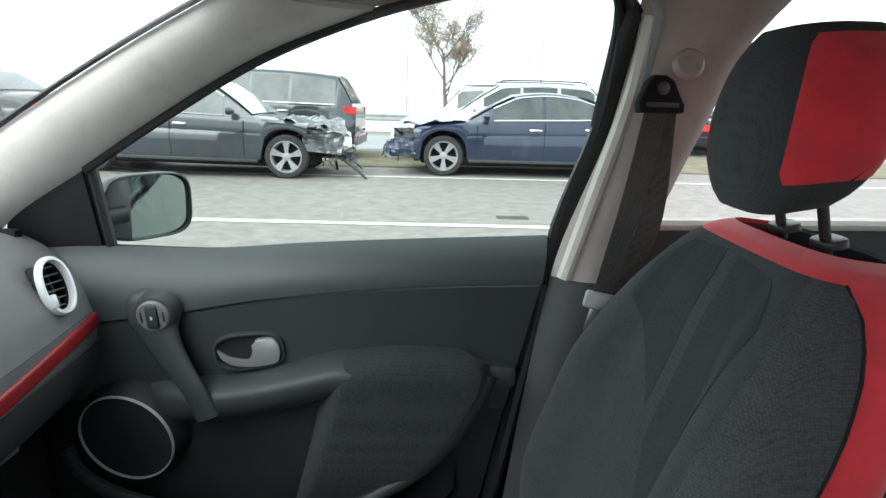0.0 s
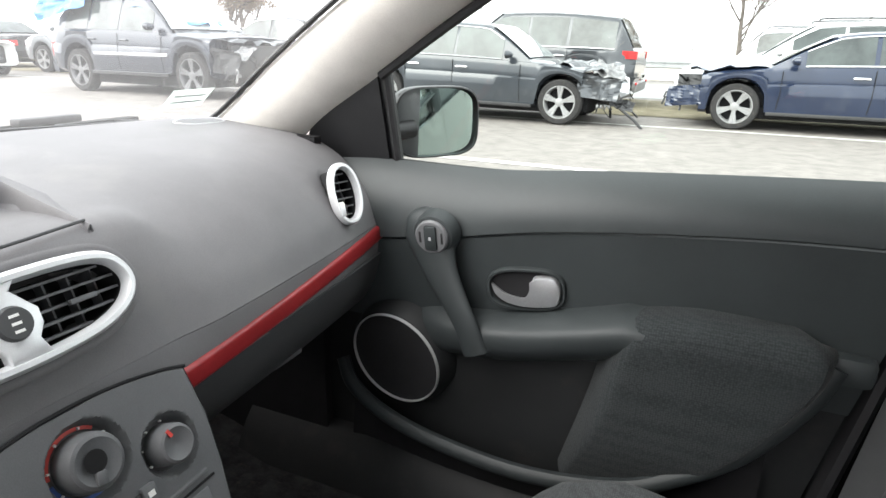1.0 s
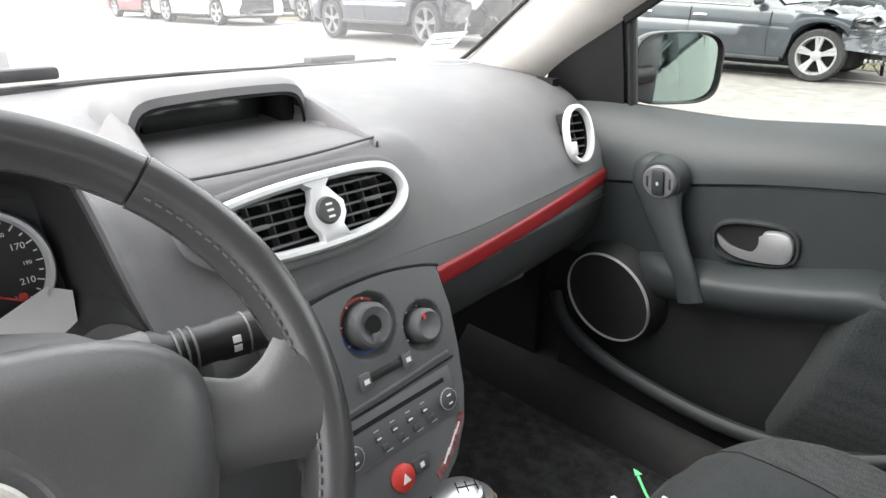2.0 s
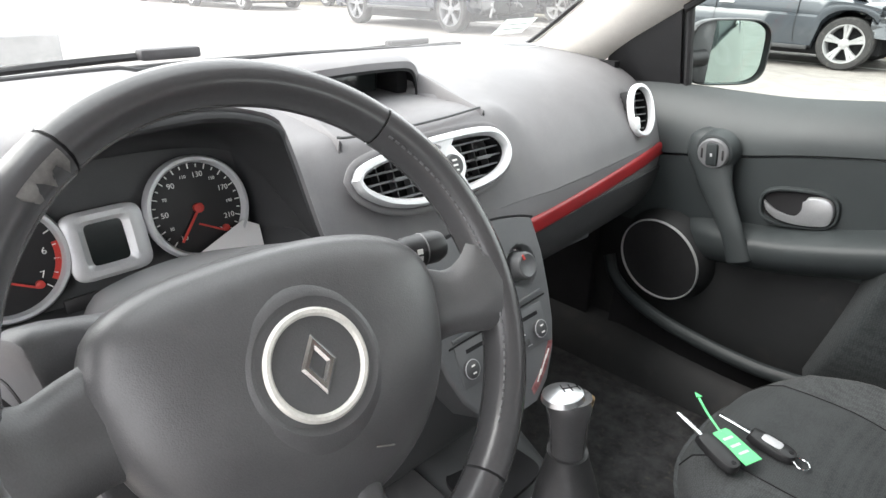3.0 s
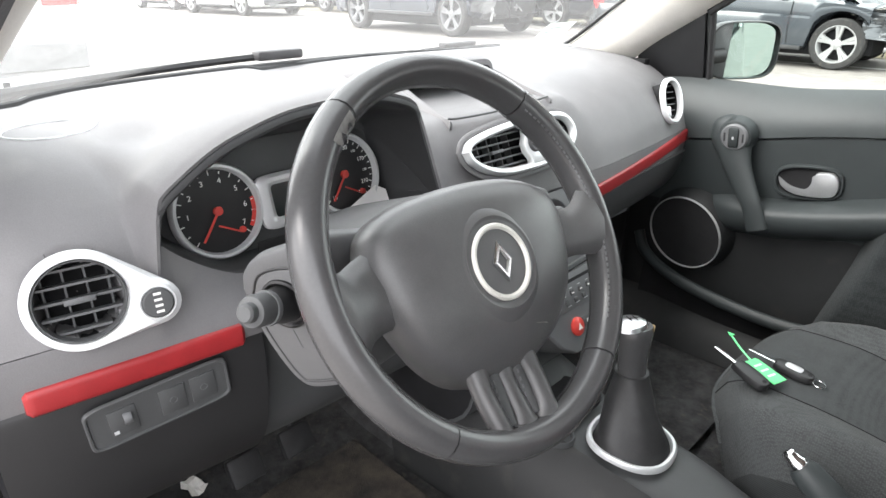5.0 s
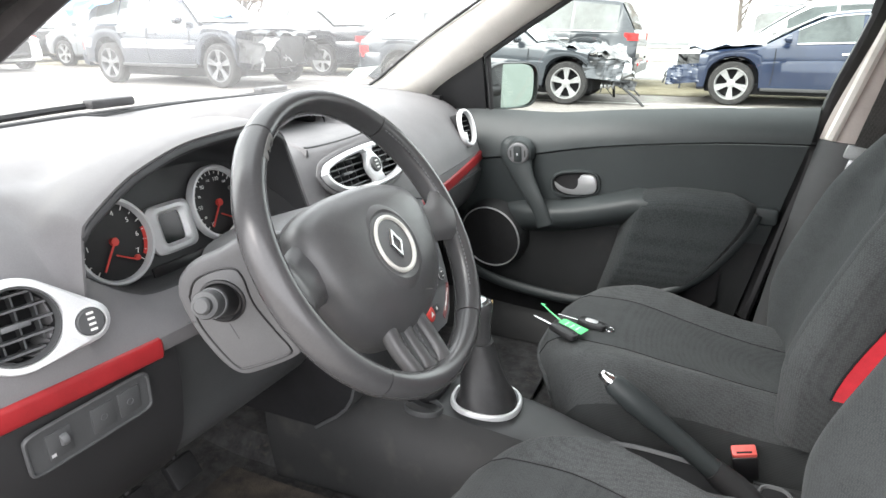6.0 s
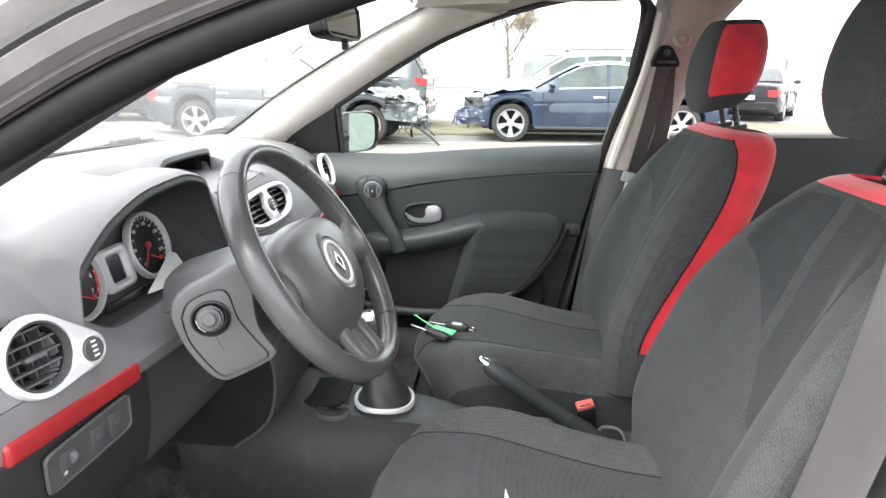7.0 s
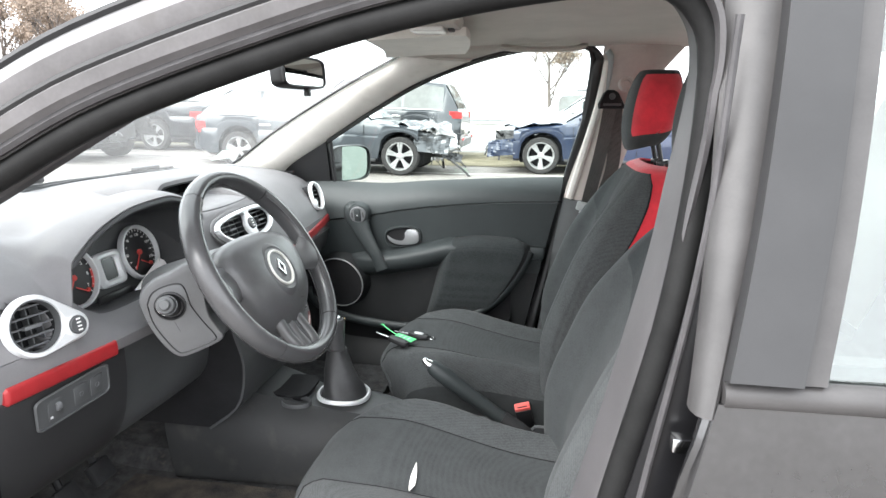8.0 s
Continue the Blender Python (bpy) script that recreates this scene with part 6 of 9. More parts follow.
def build_seat(yc, label, drop=0.0, lean=0.0):
    seat = thing("front_seat", (0.20, yc, 0.32), label, "car seat", "front seats")
    N = 48

    def surf(v, k):
        """A point of the backrest at height v and round the outline at k of 48, 0 in front."""
        x, z, w, th, bol = seat_section(v)
        x, z = x + lean * v, z - drop * v
        a = 2 * math.pi * k / N
        c, s = math.cos(a), math.sin(a)
        yy = w * math.copysign(abs(s) ** 0.55, s)
        xx = -math.copysign(abs(c) ** 0.6, c) * th / 2
        if c > 0:
            u = abs(yy) / w
            q = max(0.0, min(1.0, (u - 0.42) / 0.40))
            xx -= bol * q * q * (3 - 2 * q) * min(1.0, abs(c) * 3)
            xx += 0.030 * math.sin(math.pi * min(1.0, v / 0.96)) ** 0.6 * max(0.0, 1 - (u / 0.62) ** 2)
        return Vector((x + xx, yc + yy, z - 0.10 * (xx if v > 0.8 else xx * v / 0.8)))

    def edge_k(v):
        return curve1([(0.0, 10.6), (0.2, 10.8), (0.3, 11.0), (0.45, 11.3), (0.6, 11.6), (0.76, 11.8), (0.85, 11.7), (0.91, 11.2), (0.945, 10.6), (0.968, 9.4), (1.0, 8.2)], v)
    vs = [i / 33 for i in range(34)]
    rings = [[surf(v, k) for k in range(N)] for v in vs]

    def strip(nm, k0, k1, v0, v1, mat, label_="", n=10):
        rr_ = []
        for v in np.linspace(v0, v1, 60):
            a, b = (k0(v) if callable(k0) else k0), (k1(v) if callable(k1) else k1)
            rr_.append([surf(v, a + (b - a) * i / (n - 1)) for i in range(n)])
        return part(nm, sheet(rr_, 0.006), mat, seat, label_)
    top = 31
    vt = 0.968
    strip("backrest_centre", -6, 6, 0, vt, M_CLOTH2, "dark grey woven cloth centre panel", 44)
    strip("backrest_bolster", 6, edge_k, 0, vt, M_CLOTH, "dotted black cloth side bolster", 34)
    strip("backrest_bolster", lambda v: -edge_k(v), -6, 0, vt, M_CLOTH, "dotted black cloth side bolster", 34)
    strip("side_panel", edge_k, 18, 0.20, vt, M_REDCLOTH, "red cloth side panel")
    strip("side_panel", -18, lambda v: -edge_k(v), 0.20, vt, M_REDCLOTH, "red cloth side panel")
    strip("top_panel", -18, 18, vt, 1.0, M_REDCLOTH, "red cloth top panel", 30)
    strip("back_panel", 18, 30, 0, 1.0, M_CLOTH, "black cloth seat back", 12)
    strip("back_edge", lambda v: edge_k(v), 18, 0, 0.205, M_CLOTH, "", 6)
    strip("back_edge", -18, lambda v: -edge_k(v), 0, 0.205, M_CLOTH, "", 6)
    # darker chevron patches on the backrest face
    def on_back(yy, v):
        w = seat_section(v)[2]
        k = math.asin(min(1.0, (abs(yy) / w) ** (1 / 0.55))) * N / (2 * math.pi)
        return surf(v, math.copysign(k, yy)) + Vector((-0.0010, 0, 0.0001))
    for s in (1, -1):
        g = []
        for yy in np.linspace(0.016, 0.150, 34):
            lo = curve1([(-0.16, 0.53), (-0.092, 0.425), (-0.016, 0.555), (0.016, 0.605), (0.12, 0.755), (0.16, 0.80)], s * yy)
            hi = curve1([(0.016, 0.955), (0.10, 0.945), (0.158, 0.86)], yy)
            g.append([on_back(s * yy, hi + (lo - hi) * q) for q in np.linspace(0, 1, 50)])
        part("chevron_patch", sheet(g, 0.0002 * s), M_PATCH, seat, "smooth darker cloth patch")
    for s in (1, -1):
        part("seam", tube([rings[i][(6 * s) % N] + Vector((0.0006, 0, 0)) for i in range(0, top + 1)], 0.0012, 5), M_CLOTH, seat)
        part("seam", tube([surf(v, s * edge_k(v)) for v in np.linspace(0.20, vt, 20)], 0.0022, 5), M_MATT, seat)
    # cushion
    def cushion_top(x, u):
        z = curve1([(-0.16, 0.488), (-0.135, 0.530), (-0.09, 0.551), (0.0, 0.550), (0.15, 0.526), (0.30, 0.502), (0.44, 0.492)], x)
        a = abs(u)
        return z + 0.030 * max(0, min(1, (a - 0.50) / 0.3)) * max(0, min(1, (x + 0.13) / 0.22)) - 0.030 * a ** 3 * max(0, min(1, (0.02 - x) / 0.18)) ** 2 - 0.080 * max(0, (a - 0.76) / 0.24) ** 2 - 0.012 * max(0, 1 - (a / 0.45) ** 2) * max(0, x + 0.02) * 2.2
    def cushion_w(x):
        return curve1([(-0.16, 0.205), (-0.12, 0.235), (0.0, 0.250), (0.10, 0.236), (0.22, 0.208), (0.44, 0.190)], x)
    def nose(x, u):
        return x + 0.085 * abs(u) ** 3.2 * max(0, (0.05 - x) / 0.2)
    xs = [-0.160, -0.152, -0.140, -0.120, -0.095, -0.06] + list(np.linspace(-0.02, 0.44, 16))
    def cu(nm, u0, u1, mat, lb=""):
        part(nm, sheet([[Vector((nose(x, u), yc + cushion_w(x) * u, cushion_top(x, u))) for u in np.linspace(u0, u1, 12)] for x in xs], 0.006), mat, seat, lb)
    cu("cushion_centre", -0.50, 0.50, M_CLOTH2, "dark grey woven cushion centre")
    cu("cushion_bolster", 0.50, 1.0, M_CLOTH, "black dotted cloth cushion bolster")
    cu("cushion_bolster", -1.0, -0.50, M_CLOTH, "black dotted cloth cushion bolster")
    for s in (1, -1):
        part("seam", tube([Vector((nose(x, 0.5), yc + s * cushion_w(x) * 0.50, cushion_top(x, 0.5) + 0.0005)) for x in xs], 0.0013, 5), M_MATT, seat)
        sd = [[Vector((nose(x, 1.0), yc + s * cushion_w(x), cushion_top(x, 1.0) * (1 - t) + 0.335 * t)) + Vector((0.0, -s * 0.02 * t, 0)) for t in np.linspace(0, 1, 8)] for x in xs]
        part("cushion_side", sheet(sd, 0.006 * s), M_CLOTH3, seat, "black cloth cushion side")
    fr = [[Vector((nose(-0.160, u) + 0.05 * t, yc + cushion_w(-0.16) * u, cushion_top(-0.16, u) * (1 - t) + 0.345 * t)) for u in np.linspace(-1, 1, 18)] for t in np.linspace(0, 1, 7)]
    part("cushion_front", sheet(fr, 0.006), M_CLOTH, seat)
    for s in (1, -1):
        part("seat_rail", rbox((-0.10, yc + s * 0.17 - 0.015, 0.300), (0.42, yc + s * 0.17 + 0.015, 0.345), 0.004), M_DARK, seat)
    # head restraint on two posts
    hr = []
    for v in np.linspace(0, 1, 18):
        z = 1.140 + 0.195 * v
        e = math.sin(math.pi * min(1, max(0.0, 0.06 + 0.88 * v))) ** 0.28
        w, th = 0.135 * e * (1 - 0.10 * v), 0.058 * e
        x = 0.570 + 0.025 * v
        ring = []
        for k in range(40):
            a = 2 * math.pi * k / 40
            c, s = math.cos(a), math.sin(a)
            ring.append(Vector((x - th * math.copysign(abs(c) ** 0.55, c) - 0.010 * math.cos(math.pi * s * 0.5) * c, yc + w * math.copysign(abs(s) ** 0.55, s), z + 0.022 * c * (1 - v) * -0.6)))
        hr.append(ring)
    hd = part("head_restraint", loft(hr), M_CLOTH2, seat, "dark cloth head restraint with red sides")
    for s in (1, -1):
        q = []
        for i in range(3, 17):
            n_in = 1 if i in (3, 16) else 0
            q.append([hr[i][k % 40].lerp(hr[i][(k + (1 if k < k0 + 6 else -1) * n_in) % 40], 0.6) + Vector((0, s * 0.0022, 0)) for k0 in ((4,) if s > 0 else (24,)) for k in range(k0, k0 + 13)])
        part("side_patch", sheet(q, 0.003), M_REDCLOTH, hd, "red cloth side patch")
    for y in (-0.048, 0.048):
        part("head_post", tube([(0.617 + lean, yc + y, 1.080 - drop), (0.598, yc + y, 1.160)], 0.0065, 10), M_BLACK, seat)
        part("post_socket", plate(oval(0.016, 0.022, 20, 3), 0.010, 0.003, pose(0.618 + lean, yc + y, 1.092 - drop, 0, -14, 0)), M_BLACK, seat)
    return seat


build_seat(0.335, "black and red cloth passenger seat with head restraint")
dseat = build_seat(-0.350, "black and red cloth driver's seat with a torn cushion", 0.034, 0.012)
tear = [[Vector((0.070 + 0.012 * t + 0.006 * math.sin(t * math.pi) * u, -0.372 - 0.125 * t, (0.5425 if t < 0.6 else 0.5425 + 0.020 * (t - 0.6) / 0.4))) for u in (-1, 0, 1)] for t in np.linspace(0, 1, 9)]
part("torn_patch", sheet(tear, 0.001), M_FOAM, dseat, "tear showing white foam")
dseat.location += Vector((0.012, 0, 0.004))
# rear bench
bench = thing("rear_bench", (1.15, 0, 0.32), "dark cloth rear bench seat", "car seat")
rings = []
for y in np.linspace(-0.62, 0.62, 24):
    prof = [(0.86, 0.36), (0.84, 0.50), (0.88, 0.555), (1.10, 0.53), (1.28, 0.51), (1.33, 0.58), (1.42, 0.85), (1.47, 0.95), (1.54, 0.96), (1.58, 0.88), (1.56, 0.40)]
    rings.append([Vector((p.x, y, p.z)) for p in spline([(x, 0, z) for x, z in prof], 36)])
part("bench_cover", sheet(rings, -0.01), M_CLOTH, bench)

# ---- seat belts and buckles ----
M_BUCKLE = material("faded_red_button", (0.62, 0.10, 0.085), 0.4, vary=0.12, scale=60, bump=0.0)
belt = thing("seat_belt", (0.49, 0.60, 0.45), "grey webbing seat belt hanging on the centre pillar", "seat belt")
bl = spline([(0.497, 0.560, 1.245), (0.478, 0.575, 1.10), (0.447, 0.590, 0.93), (0.420, 0.610, 0.72), (0.40, 0.635, 0.42)], 24)
part("webbing", loft([[p + Vector((-0.021, -0.004, 0)), p + Vector((0.021, 0.012, 0)), p + Vector((0.021, 0.0145, 0)), p + Vector((-0.021, -0.0015, 0))] for p in bl]), M_BELT, belt)
bl2 = spline([(0.515, 0.585, 1.245), (0.520, 0.615, 1.05), (0.475, 0.640, 0.90)], 14)
part("webbing", loft([[p + Vector((-0.021, -0.002, 0)), p + Vector((0.021, 0.004, 0)), p + Vector((0.021, 0.0065, 0)), p + Vector((-0.021, 0.0005, 0))] for p in bl2]), M_BELT, belt)
gd = basis((0.500, 0.558, 1.258), (1, 0.30, 0), (0, 0.10, 1))
part("upper_guide", plate([(-0.040, -0.022), (0.038, -0.022), (0.040, -0.010), (0.020, 0.026), (0.006, 0.034), (-0.014, 0.034), (-0.026, 0.024), (-0.042, -0.008)], 0.014, 0.004, gd @ pose(0, 0, -0.010)), M_MATT, belt, "black plastic belt guide")
part("guide_slot", rbox((-0.030, -0.014, 0.003), (0.028, -0.007, 0.0052), 0.001, gd), M_DARK, belt)
part("guide_bolt", lathe([(0.010, 0.002), (0.010, 0.007), (0.007, 0.009), (0.0001, 0.009)], 16, gd @ pose(-0.002, 0.014, 0)), M_DARK, belt)
part("tongue", rbox((-0.030, -0.006, -0.018), (0.030, 0.008, 0.012), 0.005, pose(0.443, 0.586, 0.925, 0, 12, 0)), material("grey_tongue", (0.30, 0.31, 0.31), 0.5, vary=0.1, bump=0.0), belt, "grey belt tongue")
part("tongue_plate", rbox((-0.014, -0.0015, -0.055), (0.014, 0.0015, -0.015), 0.001, pose(0.440, 0.584, 0.922, 0, 12, 0)), M_SATIN, belt)
for at in ((0.276, 0.090, 0.450), (0.243, -0.094, 0.440)):
    bk = thing("belt_buckle", (at[0], at[1], 0.33), "black seat belt buckle with a red release button", "belt buckle", "belt buckles")
    bmx = pose(at[0], at[1], at[2], 22, -14, 8)
    part("housing", rbox((-0.022, -0.013, -0.080), (0.022, 0.013, -0.004), 0.004, bmx), M_BLACK, bk)
    part("release_button", rbox((-0.021, -0.011, -0.006), (0.021, 0.011, 0.006), 0.003, bmx), M_BUCKLE, bk, "red button")
    part("slot", rbox((-0.013, -0.008, 0.0055), (0.013, -0.004, 0.0064), 0, bmx), M_MATT, bk, smooth=False)
    part("stem", rbox((-0.013, -0.005, -0.16), (0.013, 0.005, -0.07), 0.002, bmx), M_DARK, bk)

# ---- pedals ----
for nm, y in (("clutch_pedal", -0.44), ("brake_pedal", -0.34)):
    pd = thing(nm, (-0.66, y, 0.36), "black rubber pedal on a steel arm", "pedal", "pedals")
    part("pad", rbox((-0.010, -0.030, -0.025), (0.010, 0.030, 0.025), 0.005, pose(-0.66, y, 0.42, 0, -30, 0)), M_RUBBER, pd)
    part("arm", tube([(-0.67, y, 0.42), (-0.70, y, 0.50), (-0.72, y, 0.62)], 0.008, 8), M_BLACK, pd)
mat_ = [[(x, y, 0.322 + 0.006 * noise.noise((x * 7, y * 7, 1))) for x in np.linspace(-0.72, -0.18, 16)] for y in np.linspace(0.16, 0.56, 14)]
solo("floor_mat", sheet(mat_, -0.006), M_CARPET, "dusty dark rubber-backed floor mat", "floor mat", "floor mats")
mat_ = [[(x, y, 0.322 + 0.006 * noise.noise((x * 7, y * 7, 1))) for x in np.linspace(-0.68, -0.18, 16)] for y in np.linspace(-0.58, -0.20, 14)]
# mud colours are deepened to include the footwell's shade
solo("floor_mat", sheet(mat_, -0.006), material("shaded_muddy_carpet", (0.016, 0.016, 0.016), 0.95, vary=0.5, scale=14, second=(0.060, 0.049, 0.038), grain=400, bump=1.0, bump_dist=0.003), "muddy dark floor mat", "floor mat", "floor mats")
rnd_s = random.Random(12)
scrap = [[Vector((-0.79 + 0.016 * (u - 1.5) + rnd_s.uniform(-0.004, 0.004), -0.485 + 0.011 * (v - 1.5) + rnd_s.uniform(-0.004, 0.004), 0.316 + rnd_s.uniform(0, 0.014))) for u in range(4)] for v in range(4)]
solo("paper_scrap", sheet(scrap, 0.0008), M_FOAM, "crumpled white paper scrap on the muddy carpet", "paper", smooth=False)

# ---- passenger door ----
M_PADCLOTH = knit("door_pad_cloth", (0.015, 0.018, 0.019), (0.034, 0.038, 0.039), 0.0036, strength=0.4)
door = thing("front_door", (0.0, 0.74, 0.32), "closed front passenger door with dark grey moulded trim", "car door")


def sill_z(x):
    return curve1([(-0.60, 0.948), (-0.47, 0.955), (-0.29, 0.953), (-0.08, 0.968), (0.12, 0.980), (0.36, 0.992), (0.45, 0.998)], x)


def seam_z(x):
    return curve1([(-0.62, 0.806), (-0.51, 0.822), (-0.32, 0.850), (-0.17, 0.878), (0.03, 0.902), (0.20, 0.915), (0.40, 0.922)], x)


XS = list(np.linspace(-0.70, 0.37, 44))


def rear_cut(z):
    return curve1([(0.40, 0.245), (0.61, 0.290), (0.76, 0.320), (0.99, 0.370)], z)


def door_grid(z_hi, z_lo, depth, n):
    rings = []
    for x in XS:
        row = []
        for t in np.linspace(0, 1, n):
            z = z_hi(x) * (1 - t) + z_lo(x) * t
            xx = min(x, rear_cut(z)) if x > 0.1 else x
            if x > 0.1:
                xx = 0.1 + (x - 0.1) * (rear_cut(z) - 0.1) / 0.27
            row.append(Vector((xx, depth(x, z, t), z)))
        rings.append(row)
    return rings


def cap_depth(x, z, t):
    return 0.742 - 0.052 * math.sin(min(1, t * 1.15) * math.pi / 2) ** 0.8


part("door_cap", sheet(door_grid(sill_z, lambda x: seam_z(x) + 0.0025, cap_depth, 12), 0.012), M_DOORCAP, door, "soft grey upper door cap")
part("cap_seam", tube([(x, 0.700, seam_z(x)) for x in XS], 0.004, 6), M_MATT, door)
part("sill_seal", tube([(x, 0.748, sill_z(x) + 0.004) for x in XS], 0.005, 6), M_RUBBER, door)


def mid_depth(x, z, t):
    return 0.694 + 0.016 * t + 0.010 * max(0, t - 0.5)


part("door_panel", sheet(door_grid(lambda x: seam_z(x) - 0.0025, lambda x: 0.66, mid_depth, 10), 0.012), M_DOOR, door, "dark grey middle door panel")
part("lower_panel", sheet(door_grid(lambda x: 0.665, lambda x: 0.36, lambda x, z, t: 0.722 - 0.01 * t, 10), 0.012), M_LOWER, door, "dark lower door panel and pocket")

# armrest ledge
r = []
for x in np.linspace(-0.40, 0.04, 30):
    zt = curve1([(-0.40, 0.680), (-0.36, 0.690), (-0.23, 0.707), (-0.10, 0.738), (-0.02, 0.762)], x)
    out = curve1([(-0.40, 0.010), (-0.34, 0.040), (-0.25, 0.060), (-0.02, 0.075)], x)
    prof = [(0.712, zt + 0.014), (0.708 - out * 0.5, zt + 0.008), (0.708 - out * 0.92, zt - 0.004), (0.708 - out, zt - 0.014), (0.708 - out * 0.92, zt - 0.036), (0.708 - out * 0.5, zt - 0.060), (0.722, zt - 0.070)]
    r.append([Vector((x, p.y, p.z)) for p in spline([(0, y, z) for y, z in prof], 16)])
part("armrest", sheet(r, 0.008), M_DOOR, door, "dark moulded armrest ledge")
# cloth pad bulging out and down from the armrest
r = []
for u in np.linspace(0, 1, 30):
    row = []
    for v in np.linspace(0, 1, 30):
        x0 = -0.028 - 0.085 * v
        x1 = curve1([(0, 0.235), (0.10, 0.272), (0.20, 0.268), (0.5, 0.205), (0.8, 0.120), (1.0, 0.03)], v)
        x = x0 + (x1 - x0) * u
        zt = curve1([(0, 0.772), (0.45, 0.790), (0.85, 0.786), (1.0, 0.762)], u)
        yy = curve1([(0, 0.706), (0.06, 0.672), (0.14, 0.634), (0.24, 0.622), (0.5, 0.628), (1.0, 0.655)], v)
        zz = curve1([(0, zt + 0.004), (0.06, zt + 0.002), (0.14, zt - 0.012), (0.24, zt - 0.045), (0.5, 0.62), (1.0, 0.455)], v)
        ed = max(0.0, 1 - u * 7, 1 - (1 - u) * 12)
        row.append(Vector((x, yy + (0.706 - yy) * ed ** 2.0 * 0.8, zz)))
    r.append(row)
part("cloth_pad", sheet(r, -0.006), M_PADCLOTH, door, "black woven cloth armrest pad")
# pocket lip sweeping from the speaker to the armrest's rear end
lip = spline([(-0.56, 0.690, 0.56), (-0.53, 0.675, 0.515), (-0.45, 0.655, 0.482), (-0.33, 0.640, 0.462), (-0.16, 0.635, 0.452), (0.0, 0.640, 0.475), (0.09, 0.650, 0.518), (0.16, 0.658, 0.570), (0.205, 0.662, 0.625), (0.245, 0.665, 0.690), (0.268, 0.672, 0.745)], 50)
part("pocket_lip", tube(lip, 0.014, 10, flat=1.1), M_DOOR, door, "dark grey pocket lip")
r = [[p, p + Vector((0, 0.030, -0.03)), Vector((p.x, 0.690, max(0.33, p.z - 0.13))), Vector((p.x, 0.715, max(0.32, p.z - 0.16)))] for p in lip[4:40]]
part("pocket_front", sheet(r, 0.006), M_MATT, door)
part("armrest_end", rbox((0.255, 0.672, 0.715), (0.318, 0.735, 0.762), 0.012), M_DOOR, door)

# speaker
SM = basis((-0.434, 0.680, 0.593), (1, -0.10, 0.0), (0, -0.14, 1))
SM = SM @ pose(0, 0, 0, 0, 0, 0)
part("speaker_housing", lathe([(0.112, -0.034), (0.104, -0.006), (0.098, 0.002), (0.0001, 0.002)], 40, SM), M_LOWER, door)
spk = part("speaker_ring", frame_ring(oval(0.0965, 0.0965, 56), oval(0.0930, 0.0930, 56), 0.008, SM), material("speaker_ring_metal", (0.50, 0.51, 0.51), 0.34, metal=0.4, vary=0.06, bump=0.02), door, "thin silver speaker ring")
part("speaker_grille", lathe([(0.0935, 0.003), (0.07, 0.0045), (0.0001, 0.006)], 40, SM), material("speaker_mesh", (0.010, 0.010, 0.011), 0.7, vary=0.2, scale=40, grain=1500, bump=0.8), spk, "black speaker grille")

# grab handle with the window switch
g = spline([(-0.354, 0.676, 0.898), (-0.356, 0.668, 0.872), (-0.352, 0.662, 0.845), (-0.334, 0.654, 0.800), (-0.306, 0.646, 0.755), (-0.279, 0.640, 0.712), (-0.258, 0.642, 0.660)], 34)
rad = [curve1([(0, 0.020), (0.05, 0.034), (0.16, 0.049), (0.28, 0.050), (0.45, 0.036), (0.65, 0.026), (0.85, 0.022), (1.0, 0.024)], k / 33) for k in range(34)]
part("pull_handle", tube(g, rad, 22, flat=0.42, up=(0, 1, 0)), M_DOOR, door, "dark grey pull handle")
TMm = basis((-0.345, 0.648, 0.858), (1, 0.0, 0.05), (0, -0.12, 1))
part("handle_head", lathe([(0.042, -0.022), (0.038, -0.004), (0.035, 0.002), (0.031, 0.0035), (0.0001, 0.0035)], 40, TMm), M_DOOR, door)
sw_ = part("window_switch", lathe([(0.030, 0.003), (0.030, 0.007), (0.027, 0.010), (0.0001, 0.010)], 32, TMm), M_PANEL, door, "round window switch")
part("rocker", rbox((-0.011, -0.022, 0.008), (0.011, 0.022, 0.0145), 0.004, TMm), M_DOOR, sw_)
for x in (-0.020, 0.020):
    part("side_slot", rbox((x - 0.0022, -0.010, 0.009), (x + 0.0022, 0.010, 0.0106), 0.001, TMm), M_BLACK, sw_)
part("mark", rbox((-0.002, -0.003, 0.0142), (0.002, 0.003, 0.015), 0, TMm), M_KEYGREY, sw_, smooth=False)

# inner release handle in its bowl
HM = basis((-0.189, 0.6890, 0.777), (1, 0.06, 0.10), (0, -0.06, 1))
hnd = part("handle_bowl", frame_ring(oval(0.068, 0.039, 44, 3.0), oval(0.060, 0.031, 44, 3.0), 0.010, HM), M_DOOR, door, "dark bowl of the release handle")
# flat black plate painted as the bowl's shaded hollow
part("bowl_shade", plate(oval(0.061, 0.032, 36, 3.0), 0.002, 0, HM @ pose(0, 0, 0.001)), M_MATT, hnd)
lever_o = [(-0.058, 0.010), (-0.052, 0.004), (-0.035, -0.009), (-0.010, -0.016), (0.004, -0.012), (0.012, 0.002), (0.014, 0.022), (0.030, 0.026), (0.048, 0.024), (0.058, 0.010), (0.058, -0.012), (0.048, -0.026), (0.020, -0.030), (-0.010, -0.029), (-0.035, -0.022), (-0.052, -0.008)]
lever_o = [(p.x, p.y) for p in spline([(x, y, 0) for x, y in lever_o + lever_o[:1]], 49)[:-1]]
